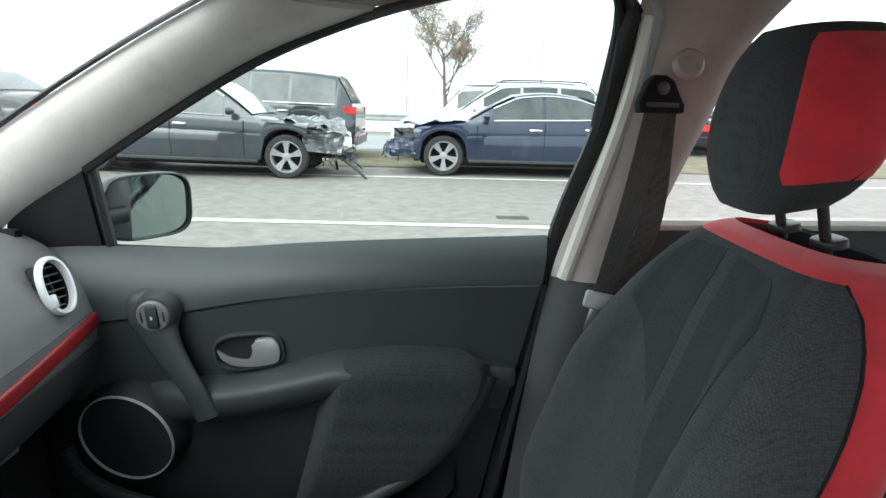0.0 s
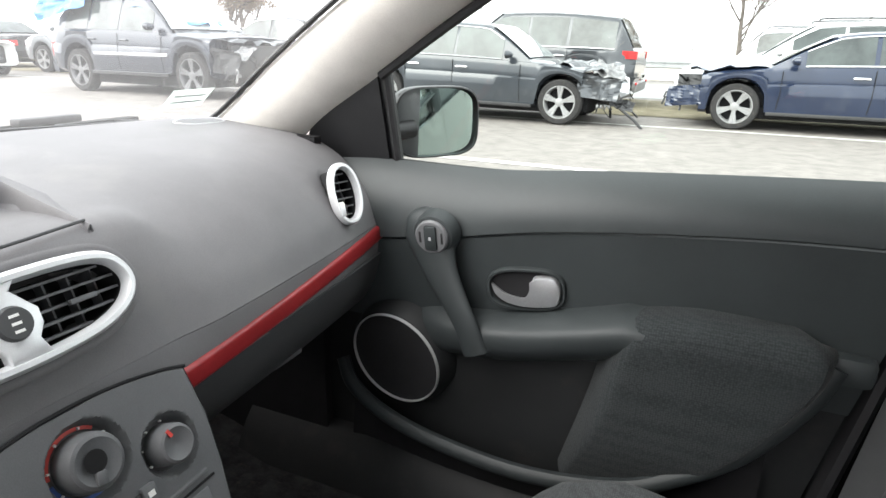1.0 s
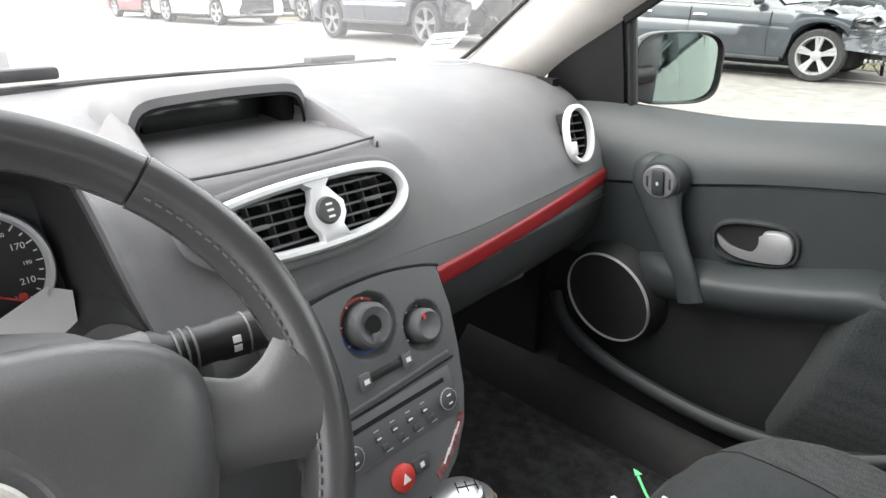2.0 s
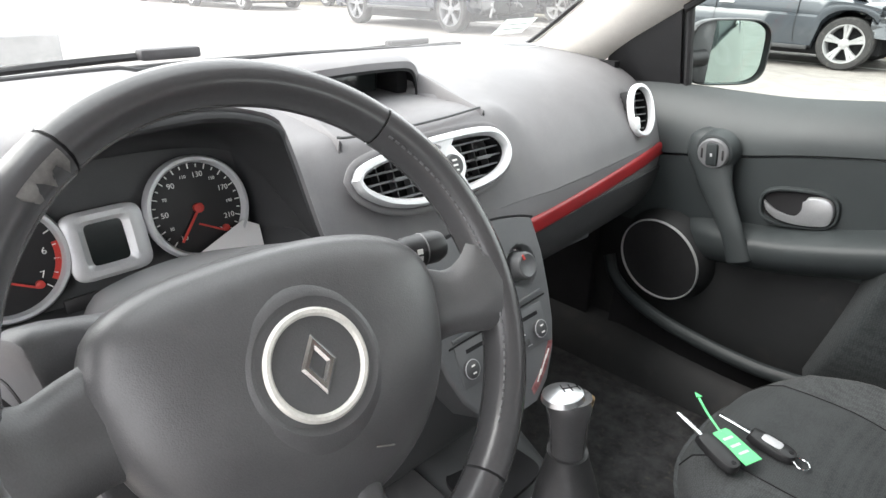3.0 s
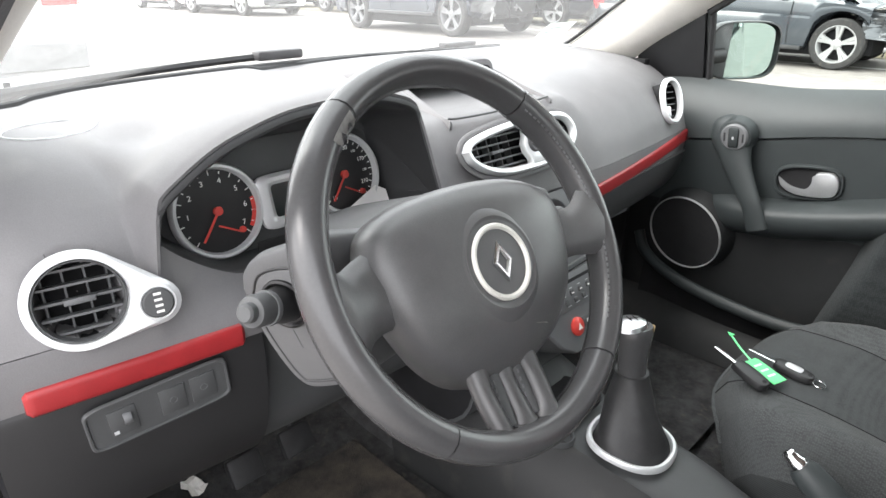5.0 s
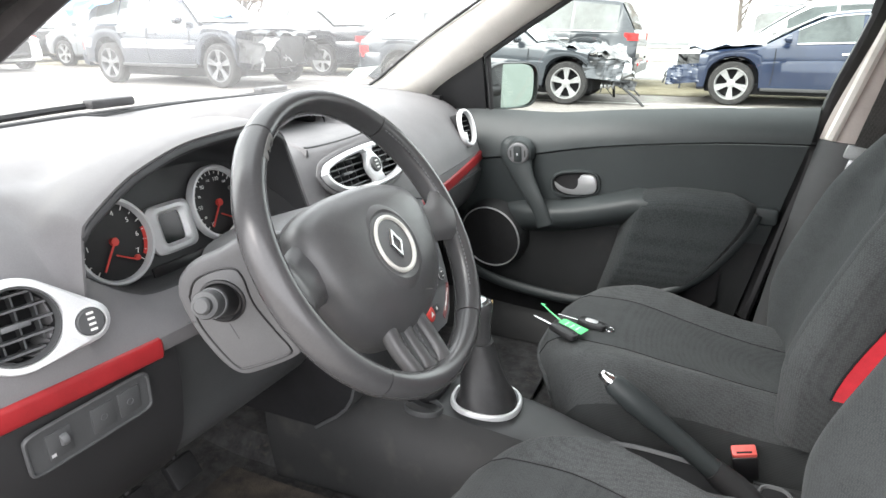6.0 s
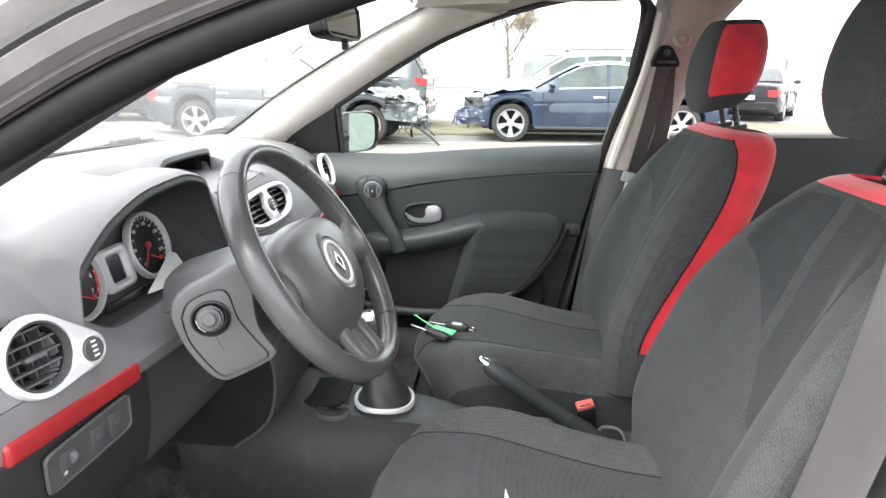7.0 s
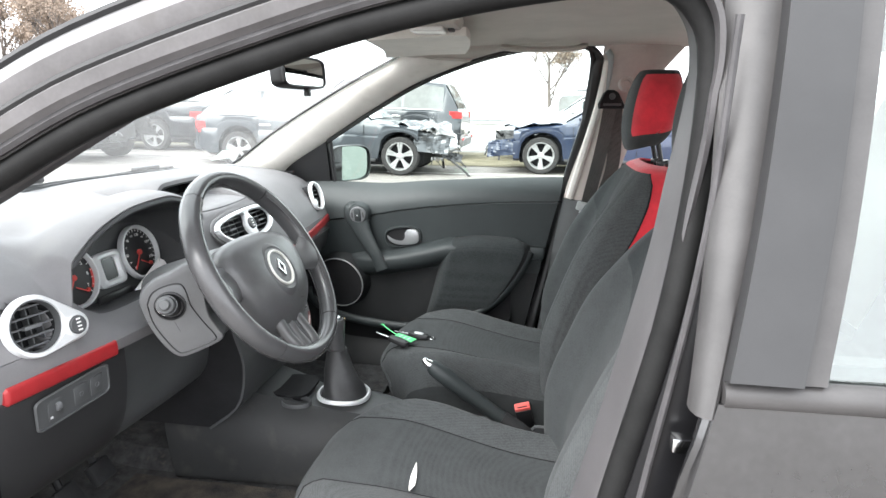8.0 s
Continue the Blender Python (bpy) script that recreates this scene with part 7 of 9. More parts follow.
part("lever", plate(lever_o, 0.012, 0.004, HM @ pose(0, 0, 0.004)), material("brushed_lever", (0.36, 0.37, 0.38), 0.30, metal=0.55, vary=0.06, bump=0.02), hnd, "satin silver release lever")

# outer skin, glass, mirror corner
r = [[(x, 0.775 + 0.07 * math.sin(max(0, (0.95 - z)) * 2.4), z) for x in np.linspace(-0.72, 0.40, 12)] for z in np.linspace(0.28, 0.95, 9)]
part("outer_skin", sheet(r, 0.008), M_PAINT, door)


def glass_y(z):
    return 0.752 - 0.335 * max(0, z - 0.95)


wp = part("window_pane", sheet([[(x0 + (x1 - x0) * u, glass_y(z), z) for u in np.linspace(0, 1, 12)] for z, x0, x1 in ((0.945, -0.49, 0.40), (1.05, -0.485, 0.41), (1.115, -0.475, 0.415), (1.21, -0.31, 0.435), (1.31, -0.13, 0.445), (1.383, 0.06, 0.45), (1.425, 0.22, 0.44))], 0.004), M_GLASS, door, "clear side window glass")
wp.visible_shadow = False
tri_ = [Vector((-0.665, 0.735, 0.945)), Vector((-0.645, 0.725, 1.010)), Vector((-0.58, 0.708, 1.055)), Vector((-0.468, 0.690, 1.120)), Vector((-0.468, 0.737, 0.948))]
bm2 = bmesh.new()
f1 = [bm2.verts.new(p) for p in tri_]
f2 = [bm2.verts.new(p + Vector((0, 0.05, 0))) for p in tri_]
bm2.faces.new(f1)
bm2.faces.new(f2[::-1])
for k in range(5):
    bm2.faces.new((f1[k], f1[(k + 1) % 5], f2[(k + 1) % 5], f2[k]))
bmesh.ops.bevel(bm2, geom=bm2.edges[:], offset=0.006, segments=2, affect="EDGES")
part("mirror_corner", bm2, M_BLACK, door, "black plastic mirror corner trim")
part("corner_channel", tube([(-0.460, 0.742, 0.950), (-0.458, 0.694, 1.118)], 0.008, 8), M_RUBBER, door)

mirror_at = Vector((-0.443, 0.864, 1.020))
mirror_n = Vector((0.806, -0.592, -0.012))
mirror_m = Matrix.Translation(mirror_at) @ mirror_n.to_track_quat("X", "Z").to_matrix().to_4x4()
wing = part("door_mirror", loft([[mirror_m @ Vector((xo, 0.094 * f * math.copysign(abs(math.cos(a)) ** 0.52, math.cos(a)), 0.069 * f * math.copysign(abs(math.sin(a)) ** 0.52, math.sin(a)))) for a in np.linspace(0, 2 * math.pi, 41)[:-1]] for xo, f in ((-0.070, 0.02), (-0.069, 0.35), (-0.060, 0.62), (-0.040, 0.88), (-0.015, 0.98), (0.006, 1.0), (0.013, 0.985), (0.014, 0.95), (0.006, 0.93), (-0.010, 0.92), (-0.014, 0.02))], None, True, False), M_BLACK, door, "black door mirror housing")
part("mirror_glass", plate([(y * 0.094 * 0.925, z * 0.069 * 0.925) for y, z in oval(1, 1, 44, 3.2)], 0.002, 0, mirror_m @ basis((0.002, 0, 0), (0, 1, 0), (0, 0, 1))), M_MIRROR_TINT, wing, "mirror glass")
part("mirror_cheek", plate([(x * 0.090, y * 0.0645) for x, y in ((-1.0, 0.55), (-0.93, 0.85), (-0.78, 0.98), (-0.42, 1.0), (-0.44, 0.0), (-0.46, -1.0), (-0.78, -0.98), (-0.93, -0.85), (-1.0, -0.55))], 0.003, 0.001, mirror_m @ basis((0.0045, 0, 0), (0, 1, 0), (0, 0, 1))), M_DARK, wing, "dark inner cheek of the mirror")
part("mirror_foot", tube([(-0.53, 0.735, 1.0), (-0.47, 0.82, 1.01)], 0.018, 12), M_BLACK, wing)

# ---- keys with a green tag on the passenger seat ----
def build_key(at, yaw, pad, tilt_=-6):
    k = thing("car_key", at, "black remote car key with a steel blade", "key", "car keys")
    m = pose(*at, 0, tilt_, yaw)
    body = [(0.0, 0.0105), (0.010, 0.0135), (0.030, 0.0150), (0.048, 0.0140), (0.060, 0.0100), (0.064, 0.0), (0.060, -0.0100), (0.048, -0.0140), (0.030, -0.0150), (0.010, -0.0135), (0.0, -0.0105)]
    part("fob", plate([(p.x, p.y) for p in spline([(x, y, 0) for x, y in body], 33)], 0.012, 0.0035, m), M_BLACK, k)
    part("blade", rbox((-0.046, -0.004, 0.0045), (0.002, 0.004, 0.0070), 0.0006, m), M_CHROME, k, "steel blade")
    if pad:
        part("button_pad", plate(oval(0.014, 0.0085, 24, 4, 0.030, 0.0), 0.0015, 0.0005, m @ pose(0, 0, 0.0115)), M_KEYGREY, k, "grey button pad")
    part("key_hole", lathe([(0.0035, 0.0), (0.0035, 0.0006), (0.0001, 0.0006)], 12, m @ pose(0.056, 0, 0.0119)), M_MATT, k)
    return k


build_key((-0.121, 0.207, 0.5700), -19, False, 9)
build_key((-0.078, 0.277, 0.5590), -2, True, 6)
ringm = pose(-0.006, 0.274, 0.5555, 0, 10, 0)
solo("key_ring", tube([ringm @ Vector((0.0105 * math.cos(a), 0.0105 * math.sin(a), 0)) for a in np.linspace(0, 2 * math.pi, 25)[:-1]], 0.0013, 6, closed=True), M_CHROME, "small steel key ring beside a key", "key ring")
M_PALEGREEN = material("pale_green_print", (0.50, 0.74, 0.55), 0.4, vary=0.1, scale=60, bump=0.0)
tag = thing("key_tag", (-0.07, 0.225, 0.56), "bright green plastic key tag with a strap", "key tag")
tgm = pose(-0.108, 0.238, 0.5720, 0, 6, -20)
part("label_plate", plate([(0.0, -0.012), (0.005, -0.015), (0.062, -0.015), (0.062, 0.015), (0.005, 0.015), (0.0, 0.012)], 0.0015, 0, tgm), M_GREEN, tag)
part("strap", tube(spline([tgm @ Vector((0.003, 0, 0.001)), tgm @ Vector((-0.03, 0.006, 0.006)), tgm @ Vector((-0.058, 0.015, 0.010))], 10), 0.0020, 6, flat=0.6), M_GREEN, tag)
part("strap_head", plate([(-0.008, 0.0), (0.004, 0.005), (0.004, -0.005)], 0.0015, 0, pose(*(tgm @ Vector((-0.060, 0.0155, 0.010))), 0, 0, -30)), M_GREEN, tag)
for k in range(3):
    part("writing_bar", rbox((0.014 + 0.014 * k, -0.008, 0.0014), (0.018 + 0.014 * k, 0.009, 0.0018), 0, tgm), M_PALEGREEN, tag, smooth=False)

# ---- ground, road, verge and field ----
def rise(x):
    """The yard climbs a little ahead of the car."""
    t = max(0.0, min(1.0, (-4.4 - x) / 3.0))
    return 0.23 * t * t * (3 - 2 * t)


def patch(x0, y0, x1, y1, z, nx=24, ny=8, rag=0.0):
    bm = bmesh.new()
    rows = []
    slope = [-7.6 + 0.25 * k for k in range(15)]
    xs = sorted([x for x in (x0 + (x1 - x0) * i / nx for i in range(nx + 1)) if not -7.7 < x < -4.0] + slope)
    nx = len(xs) - 1
    for j in range(ny + 1):
        row = []
        for x in xs:
            y = y0 + (y1 - y0) * j / ny
            if j in (0, ny):
                y += rag * noise.noise((x * 0.7, j, 3.1))
            row.append(bm.verts.new((x, y, z + rise(x))))
        rows.append(row)
    for a, b in zip(rows, rows[1:]):
        for i in range(nx):
            bm.faces.new((a[i], a[i + 1], b[i + 1], b[i]))
    return bm


def ground_mesh():
    bm = bmesh.new()
    ys = [-2000, -600, -200, -80, -40, -20, -10, 0, 10, 20, 40, 80, 200, 600, 2000]
    xs = [-2000, -600, -200, -80, -40, -20, -12] + [-7.6 + 0.25 * k for k in range(15)] + [0, 10, 20, 40, 80, 200, 600, 2000]
    rows = [[bm.verts.new((x, y, rise(x))) for x in xs] for y in ys]
    for a, b in zip(rows, rows[1:]):
        for i in range(len(xs) - 1):
            bm.faces.new((a[i], a[i + 1], b[i + 1], b[i]))
    return bm


M_ASPHALT = material("pale_wet_asphalt", (0.185, 0.169, 0.155), 0.75, vary=0.22, scale=5.0, grain=90, speck=0.22, bump=0.6, bump_dist=0.012, grime=(0.145, 0.13, 0.118))
M_ROAD = material("road_asphalt", (0.22, 0.22, 0.22), 0.7, vary=0.1, scale=0.4, grain=40, bump=0.3, bump_dist=0.008)
M_VERGE = material("muddy_grass", (0.16, 0.135, 0.075), 0.95, vary=0.4, scale=2.2, second=(0.17, 0.15, 0.10), grain=14, bump=1.0, bump_dist=0.05)
M_FIELD = material("dry_field", (0.42, 0.37, 0.32), 0.95, vary=0.15, scale=0.05, second=(0.48, 0.44, 0.40), grain=2, bump=0.6, bump_dist=0.1)
M_LINE = material("worn_road_paint", (0.62, 0.62, 0.58), 0.7, vary=0.1, scale=3, grain=60, bump=0.3, grime=(0.34, 0.33, 0.30))
tagged(part("ground", ground_mesh(), M_ASPHALT, None), "pale weathered asphalt of a car yard", "ground", kind="structure")
tagged(part("verge", patch(-60, 11.6, 60, 15.4, 0.012, 480, 6, 0.35), M_VERGE, None), "muddy winter grass verge behind the parked cars", "verge", kind="structure")
tagged(part("road", patch(-300, 16.0, 300, 23.0, 0.010, 1200, 2), M_ROAD, None), "grey asphalt road beyond the verge", "road", kind="structure")
tagged(part("field", patch(-1500, 25.5, 1500, 1200, 0.02, 40, 30), M_FIELD, None), "wide dry stubble field", "field", kind="structure")
tagged(part("painted_line", patch(-60, 5.84, 40, 5.99, 0.006, 400, 1, 0.02), M_LINE, None, smooth=False), "worn white painted bay line", "road marking", kind="structure")
tagged(part("painted_line", patch(-60, 10.02, 40, 10.14, 0.006, 400, 1, 0.02), M_LINE, None, smooth=False), "worn white painted bay line", "road marking", kind="structure")
M_PLAST_G = material("rusty_iron", (0.10, 0.095, 0.09), 0.7, vary=0.3, scale=20, bump=0.2)
grate = thing("drain_grate", (1.0, 6.45, 0.0), "small flat iron drain grate in the asphalt", "drain")
for k in range(4):
    part("bar", rbox((0.80, 6.36 + k * 0.055, 0.003), (1.16, 6.378 + k * 0.055, 0.007), 0), M_PLAST_G, grate, smooth=False)

# guard rail along the road
rail = thing("guard_rail", (0, 24.4, 0), "galvanised steel roadside guard rail", "guard rail")
M_GALV = material("galvanised_steel", (0.42, 0.43, 0.43), 0.5, metal=0.6, vary=0.15, scale=3, bump=0.1)
part("beam", loft([[(x, 24.4 + dy, z) for dy, z in ((0, 0.80), (-0.06, 0.76), (-0.06, 0.71), (0, 0.67), (0, 0.63), (-0.06, 0.59), (-0.06, 0.54), (0, 0.50), (0.03, 0.50), (0.03, 0.80))] for x in np.linspace(-70, 50, 30)]), M_GALV, rail)
for k in range(30):
    part("post", rbox((-69.5 + k * 4, 24.44, 0), (-69.4 + k * 4, 24.54, 0.82), 0), M_GALV, rail, smooth=False)

# far woods as a ragged band, with the haze painted into its pale grey
M_FAR_HAZE = material("painted_far_haze", (0.42, 0.41, 0.41), 1.0, vary=0.12, scale=0.05, grain=1.0, bump=0.0)
bm = bmesh.new()
prev = None
for i in range(321):
    x = -1500 + i * 3000 / 320
    h = 6 + 3.5 * noise.noise((x * 0.02, 0, 0)) + 2.5 * noise.noise((x * 0.11, 5, 0)) + (5 if 250 < x < 420 else 0)
    a, b, c = bm.verts.new((x, 900, 0)), bm.verts.new((x, 902, max(2, h))), bm.verts.new((x, 930, 0))
    if prev:
        bm.faces.new((prev[0], a, b, prev[1]))
        bm.faces.new((prev[1], b, c, prev[2]))
    prev = (a, b, c)
tagged(part("far_woods", bm, M_FAR_HAZE, None), "distant line of bare woods painted haze grey", "woods", kind="stuff")
# tower blocks take the same grey, haze mixed into the colour
for k, (x, w, h) in enumerate(((318, 22, 34), (345, 14, 26), (372, 30, 20))):
    b = thing("far_building", (x, 860, 0), "distant tower block painted haze grey", "building", "far tower blocks")
    part("wall", rbox((x - w / 2, 850, 0), (x + w / 2, 868, h), 0), M_FAR_HAZE, b, smooth=False)
    part("roof", rbox((x - w / 2 - 0.5, 849, h), (x + w / 2 + 0.5, 869, h + 1), 0), M_FAR_HAZE, b, smooth=False)

# ---- trees ----
M_BARK = material("dark_bark", (0.13, 0.115, 0.105), 0.95, vary=0.3, scale=3, grain=12, bump=0.8, bump_dist=0.03)
M_LEAF = material("withered_leaves", (0.23, 0.18, 0.14), 0.9, vary=0.35, scale=2, bump=0.0)


def build_tree(at, h, seed, label, leaves, spread=1.0):
    rnd = random.Random(seed)
    t = thing("tree", at, label, "tree", "roadside trees")
    bm, lf = bmesh.new(), bmesh.new()
    tips = []

    def grow(p, d, length, r, level):
        pts, q, dd = [p], p, d.copy()
        for k in range(4):
            dd = (dd + Vector((rnd.uniform(-1, 1), rnd.uniform(-1, 1), rnd.uniform(-0.2, 0.6))) * (0.10 if level == 0 else 0.22)).normalized()
            q = q + dd * length / 4
            pts.append(q)
        tube(pts, [r * (1 - 0.14 * k) for k in range(5)], 7 if level < 2 else 4, bm)
        if level >= 4:
            tips.extend(pts[2:])
            return
        n = (8, 6, 6, 5)[level]
        for k in range(n):
            s = rnd.uniform(0.35, 1.0) if level else 0.30 + 0.70 * k / (n - 1)
            base = pts[min(4, int(s * 4))].lerp(pts[min(4, int(s * 4) + 1)], s * 4 - int(s * 4)) if s < 1 else pts[4]
            ang = rnd.uniform(0, 2 * math.pi)
            out = Vector((math.cos(ang), math.sin(ang), 0))
            nd = (dd * rnd.uniform(0.6, 1.1) + out * rnd.uniform(0.45, 0.9) * spread + Vector((0, 0, 0.25))).normalized()
            grow(base, nd, length * rnd.uniform(0.48, 0.68), max(0.006, r * (0.46 if level else 0.36)), level + 1)
    grow(Vector(at), Vector((0.02, 0, 1)), h * 0.55, h * 0.022, 0)
    part("trunk", bm, M_BARK, t)
    for p in tips:
        for k in range(leaves):
            c = p + Vector((rnd.uniform(-1, 1), rnd.uniform(-1, 1), rnd.uniform(-1, 1))) * 0.22
            s = h * rnd.uniform(0.004, 0.010)
            a = Vector((rnd.uniform(-1, 1), rnd.uniform(-1, 1), rnd.uniform(-1, 1))).normalized()
            b = a.orthogonal().normalized()
            v = [lf.verts.new(c + a * s), lf.verts.new(c + b * s * 0.6), lf.verts.new(c - a * s), lf.verts.new(c - b * s * 0.6)]
            lf.faces.new(v)
    if leaves:
        part("crown", lf, M_LEAF, t, "sparse withered leaves", smooth=False)
    else:
        lf.free()
    return t


build_tree((0.4, 46, 0), 8.6, 4, "tall roadside tree with sparse withered leaves", 2, 1.1)
build_tree((-29, 33, 0), 8.5, 11, "roadside tree with sparse brown leaves", 2)
build_tree((-34, 34, 0), 9.0, 23, "roadside tree with sparse brown leaves", 2)
build_tree((-40, 33, 0), 8.0, 31, "bare roadside tree without leaves", 0)
build_tree((-20.5, 22.5, 0), 6.0, 8, "young tree with withered reddish leaves", 5)
for x, y, h in ((-2.6, 48, 7.5), (7.5, 48, 8), (22, 50, 8), (-11.5, 30, 12)):
    pl = thing("street_pole", (x, y, 0), "thin grey street pole", "pole", "street poles")
    part("mast", tube([(x, y, 0), (x + 0.05, y, h * 0.5), (x + 0.12, y, h)], [0.09, 0.075, 0.05], 8), M_GALV, pl)
    part("arm", tube([(x + 0.12, y, h), (x + 0.5, y - 0.6, h + 0.2)], 0.04, 6), M_GALV, pl)


# ---- parked cars ----
def car_paint(name, color, rough=0.25, metal=0.3):
    return material(name, color, rough, metal=metal, vary=0.12, scale=1.2, grain=60, bump=0.04, coat=0.5, smudge=0.08, grime=tuple(min(1, c * 0.85 + 0.030) for c in color))


M_CARGLASS = material("car_glass", (0.035, 0.042, 0.042), 0.05, vary=0.5, scale=0.8, bump=0.0, spec=0.5, second=(0.085, 0.10, 0.098))
# pale base colour stands in for sky mirrored in the parked cars' screens
M_SKYSCREEN = material("sky_pale_windscreen", (0.30, 0.33, 0.33), 0.06, vary=0.3, scale=1.5, bump=0.0, spec=1.0, coat=0.6)
M_TYRE = material("tyre_rubber", (0.022, 0.021, 0.021), 0.85, vary=0.2, scale=6, grain=80, bump=0.4, grime=(0.10, 0.09, 0.08))
M_RIM = material("alloy_rim", (0.30, 0.30, 0.30), 0.42, metal=0.4, vary=0.1, scale=9, bump=0.05, grime=(0.30, 0.28, 0.26))
M_DARKRIM = material("dark_alloy_rim", (0.16, 0.16, 0.165), 0.4, metal=0.6, vary=0.15, scale=9, bump=0.05)
M_LAMP_R = material("red_lamp_lens", (0.55, 0.03, 0.03), 0.15, vary=0.1, bump=0.0, coat=0.5)
M_LAMP_C = material("clear_lamp_lens", (0.70, 0.72, 0.74), 0.12, metal=0.3, vary=0.1, bump=0.0)
M_TRIM = material("bright_trim", (0.72, 0.73, 0.74), 0.25, metal=0.8, vary=0.05, bump=0.0)
M_PLAST = material("bumper_plastic", (0.030, 0.030, 0.031), 0.6, vary=0.2, scale=6, bump=0.2)
M_SCRAP = material("bent_metal", (0.22, 0.22, 0.22), 0.4, metal=0.6, vary=0.4, scale=7, bump=0.3, grain=30, grime=(0.12, 0.11, 0.10))
M_PLATE = material("plate_white", (0.75, 0.75, 0.72), 0.4, vary=0.05, bump=0.0)


def wheel_mesh(r, rim_mat, parent, at, out):
    """A wheel at its hub, with the face towards out (+1 or -1 along y)."""
    m = Matrix.Translation(at) @ pose(0, 0, 0, 90 if out < 0 else -90, 0, 0)
    w = 0.105
    tyre = part("wheel", lathe([(r * 0.70, -w), (r * 0.90, -w), (r, -w * 0.75), (r, w * 0.75), (r * 0.94, w), (r * 0.75, w), (r * 0.70, w * 0.8)], 36, m, None, False), M_TYRE, parent, "black tyre")
    face = M_RIM if rim_mat is None else rim_mat
    rim = part("rim", lathe([(r * 0.72, w * 0.7), (r * 0.735, w * 0.98), (r * 0.70, w * 0.98), (r * 0.655, w * 0.75), (r * 0.64, w * 0.2), (r * 0.63, -w * 0.5)], 36, m, None, False), face, tyre)
    back = part("brake_disc", lathe([(r * 0.70, -w * 0.3), (r * 0.42, -w * 0.2), (0.0001, -w * 0.2)], 24, m, None, False), M_MATT, tyre)
    bm = bmesh.new()
    for k in range(5):
        for side_a in (-13, 13):
            a = 72 * k + 18 + side_a * 0.55
            merge(loft([[(r * t, -r * h, w * z), (r * t, r * h, w * z), (r * t, r * h * 0.7, w * (z + 0.25)), (r * t, -r * h * 0.7, w * (z + 0.25))] for t, h, z in ((0.08, 0.06, 0.50), (0.30, 0.062, 0.55), (0.50, 0.075, 0.60), (0.70, 0.10, 0.66))]), m @ pose(0, 0, 0, 0, 0, a), bm)
    lathe([(r * 0.20, w * 0.3), (r * 0.20, w * 0.75), (r * 0.10, w * 0.85), (0.0001, w * 0.85)], 20, m, bm)
    part("spokes", bm, M_RIM if rim_mat is None else rim_mat, tyre)
    return tyre


def crumple(p00, p10, p11, p01, n, amp, seed, mat, nm, parent, label="", thick=0.006):
    """A bent sheet between four corners."""
    p00, p10, p11, p01 = (Vector(p) for p in (p00, p10, p11, p01))
    nn = (p10 - p00).cross(p01 - p00).normalized()
    g = []
    for i in range(n + 1):
        row = []
        for j in range(n + 1):
            u, v = i / n, j / n
            p = p00.lerp(p10, u).lerp(p01.lerp(p11, u), v)
            d = noise.noise(p * 4 + Vector((seed, 0, 0))) + 0.6 * noise.noise(p * 10 + Vector((0, seed, 0)))
            fold = abs(math.sin((u * 2.3 + v * 1.1 + seed) * 3)) - 0.5
            row.append(p + nn * (d + 0.5 * fold) * amp + Vector((noise.noise(p * 5), noise.noise(p * 6), 0)) * amp * 0.6)
        g.append(row)
    return part(nm, sheet(g, thick), mat, parent, label, smooth=False)


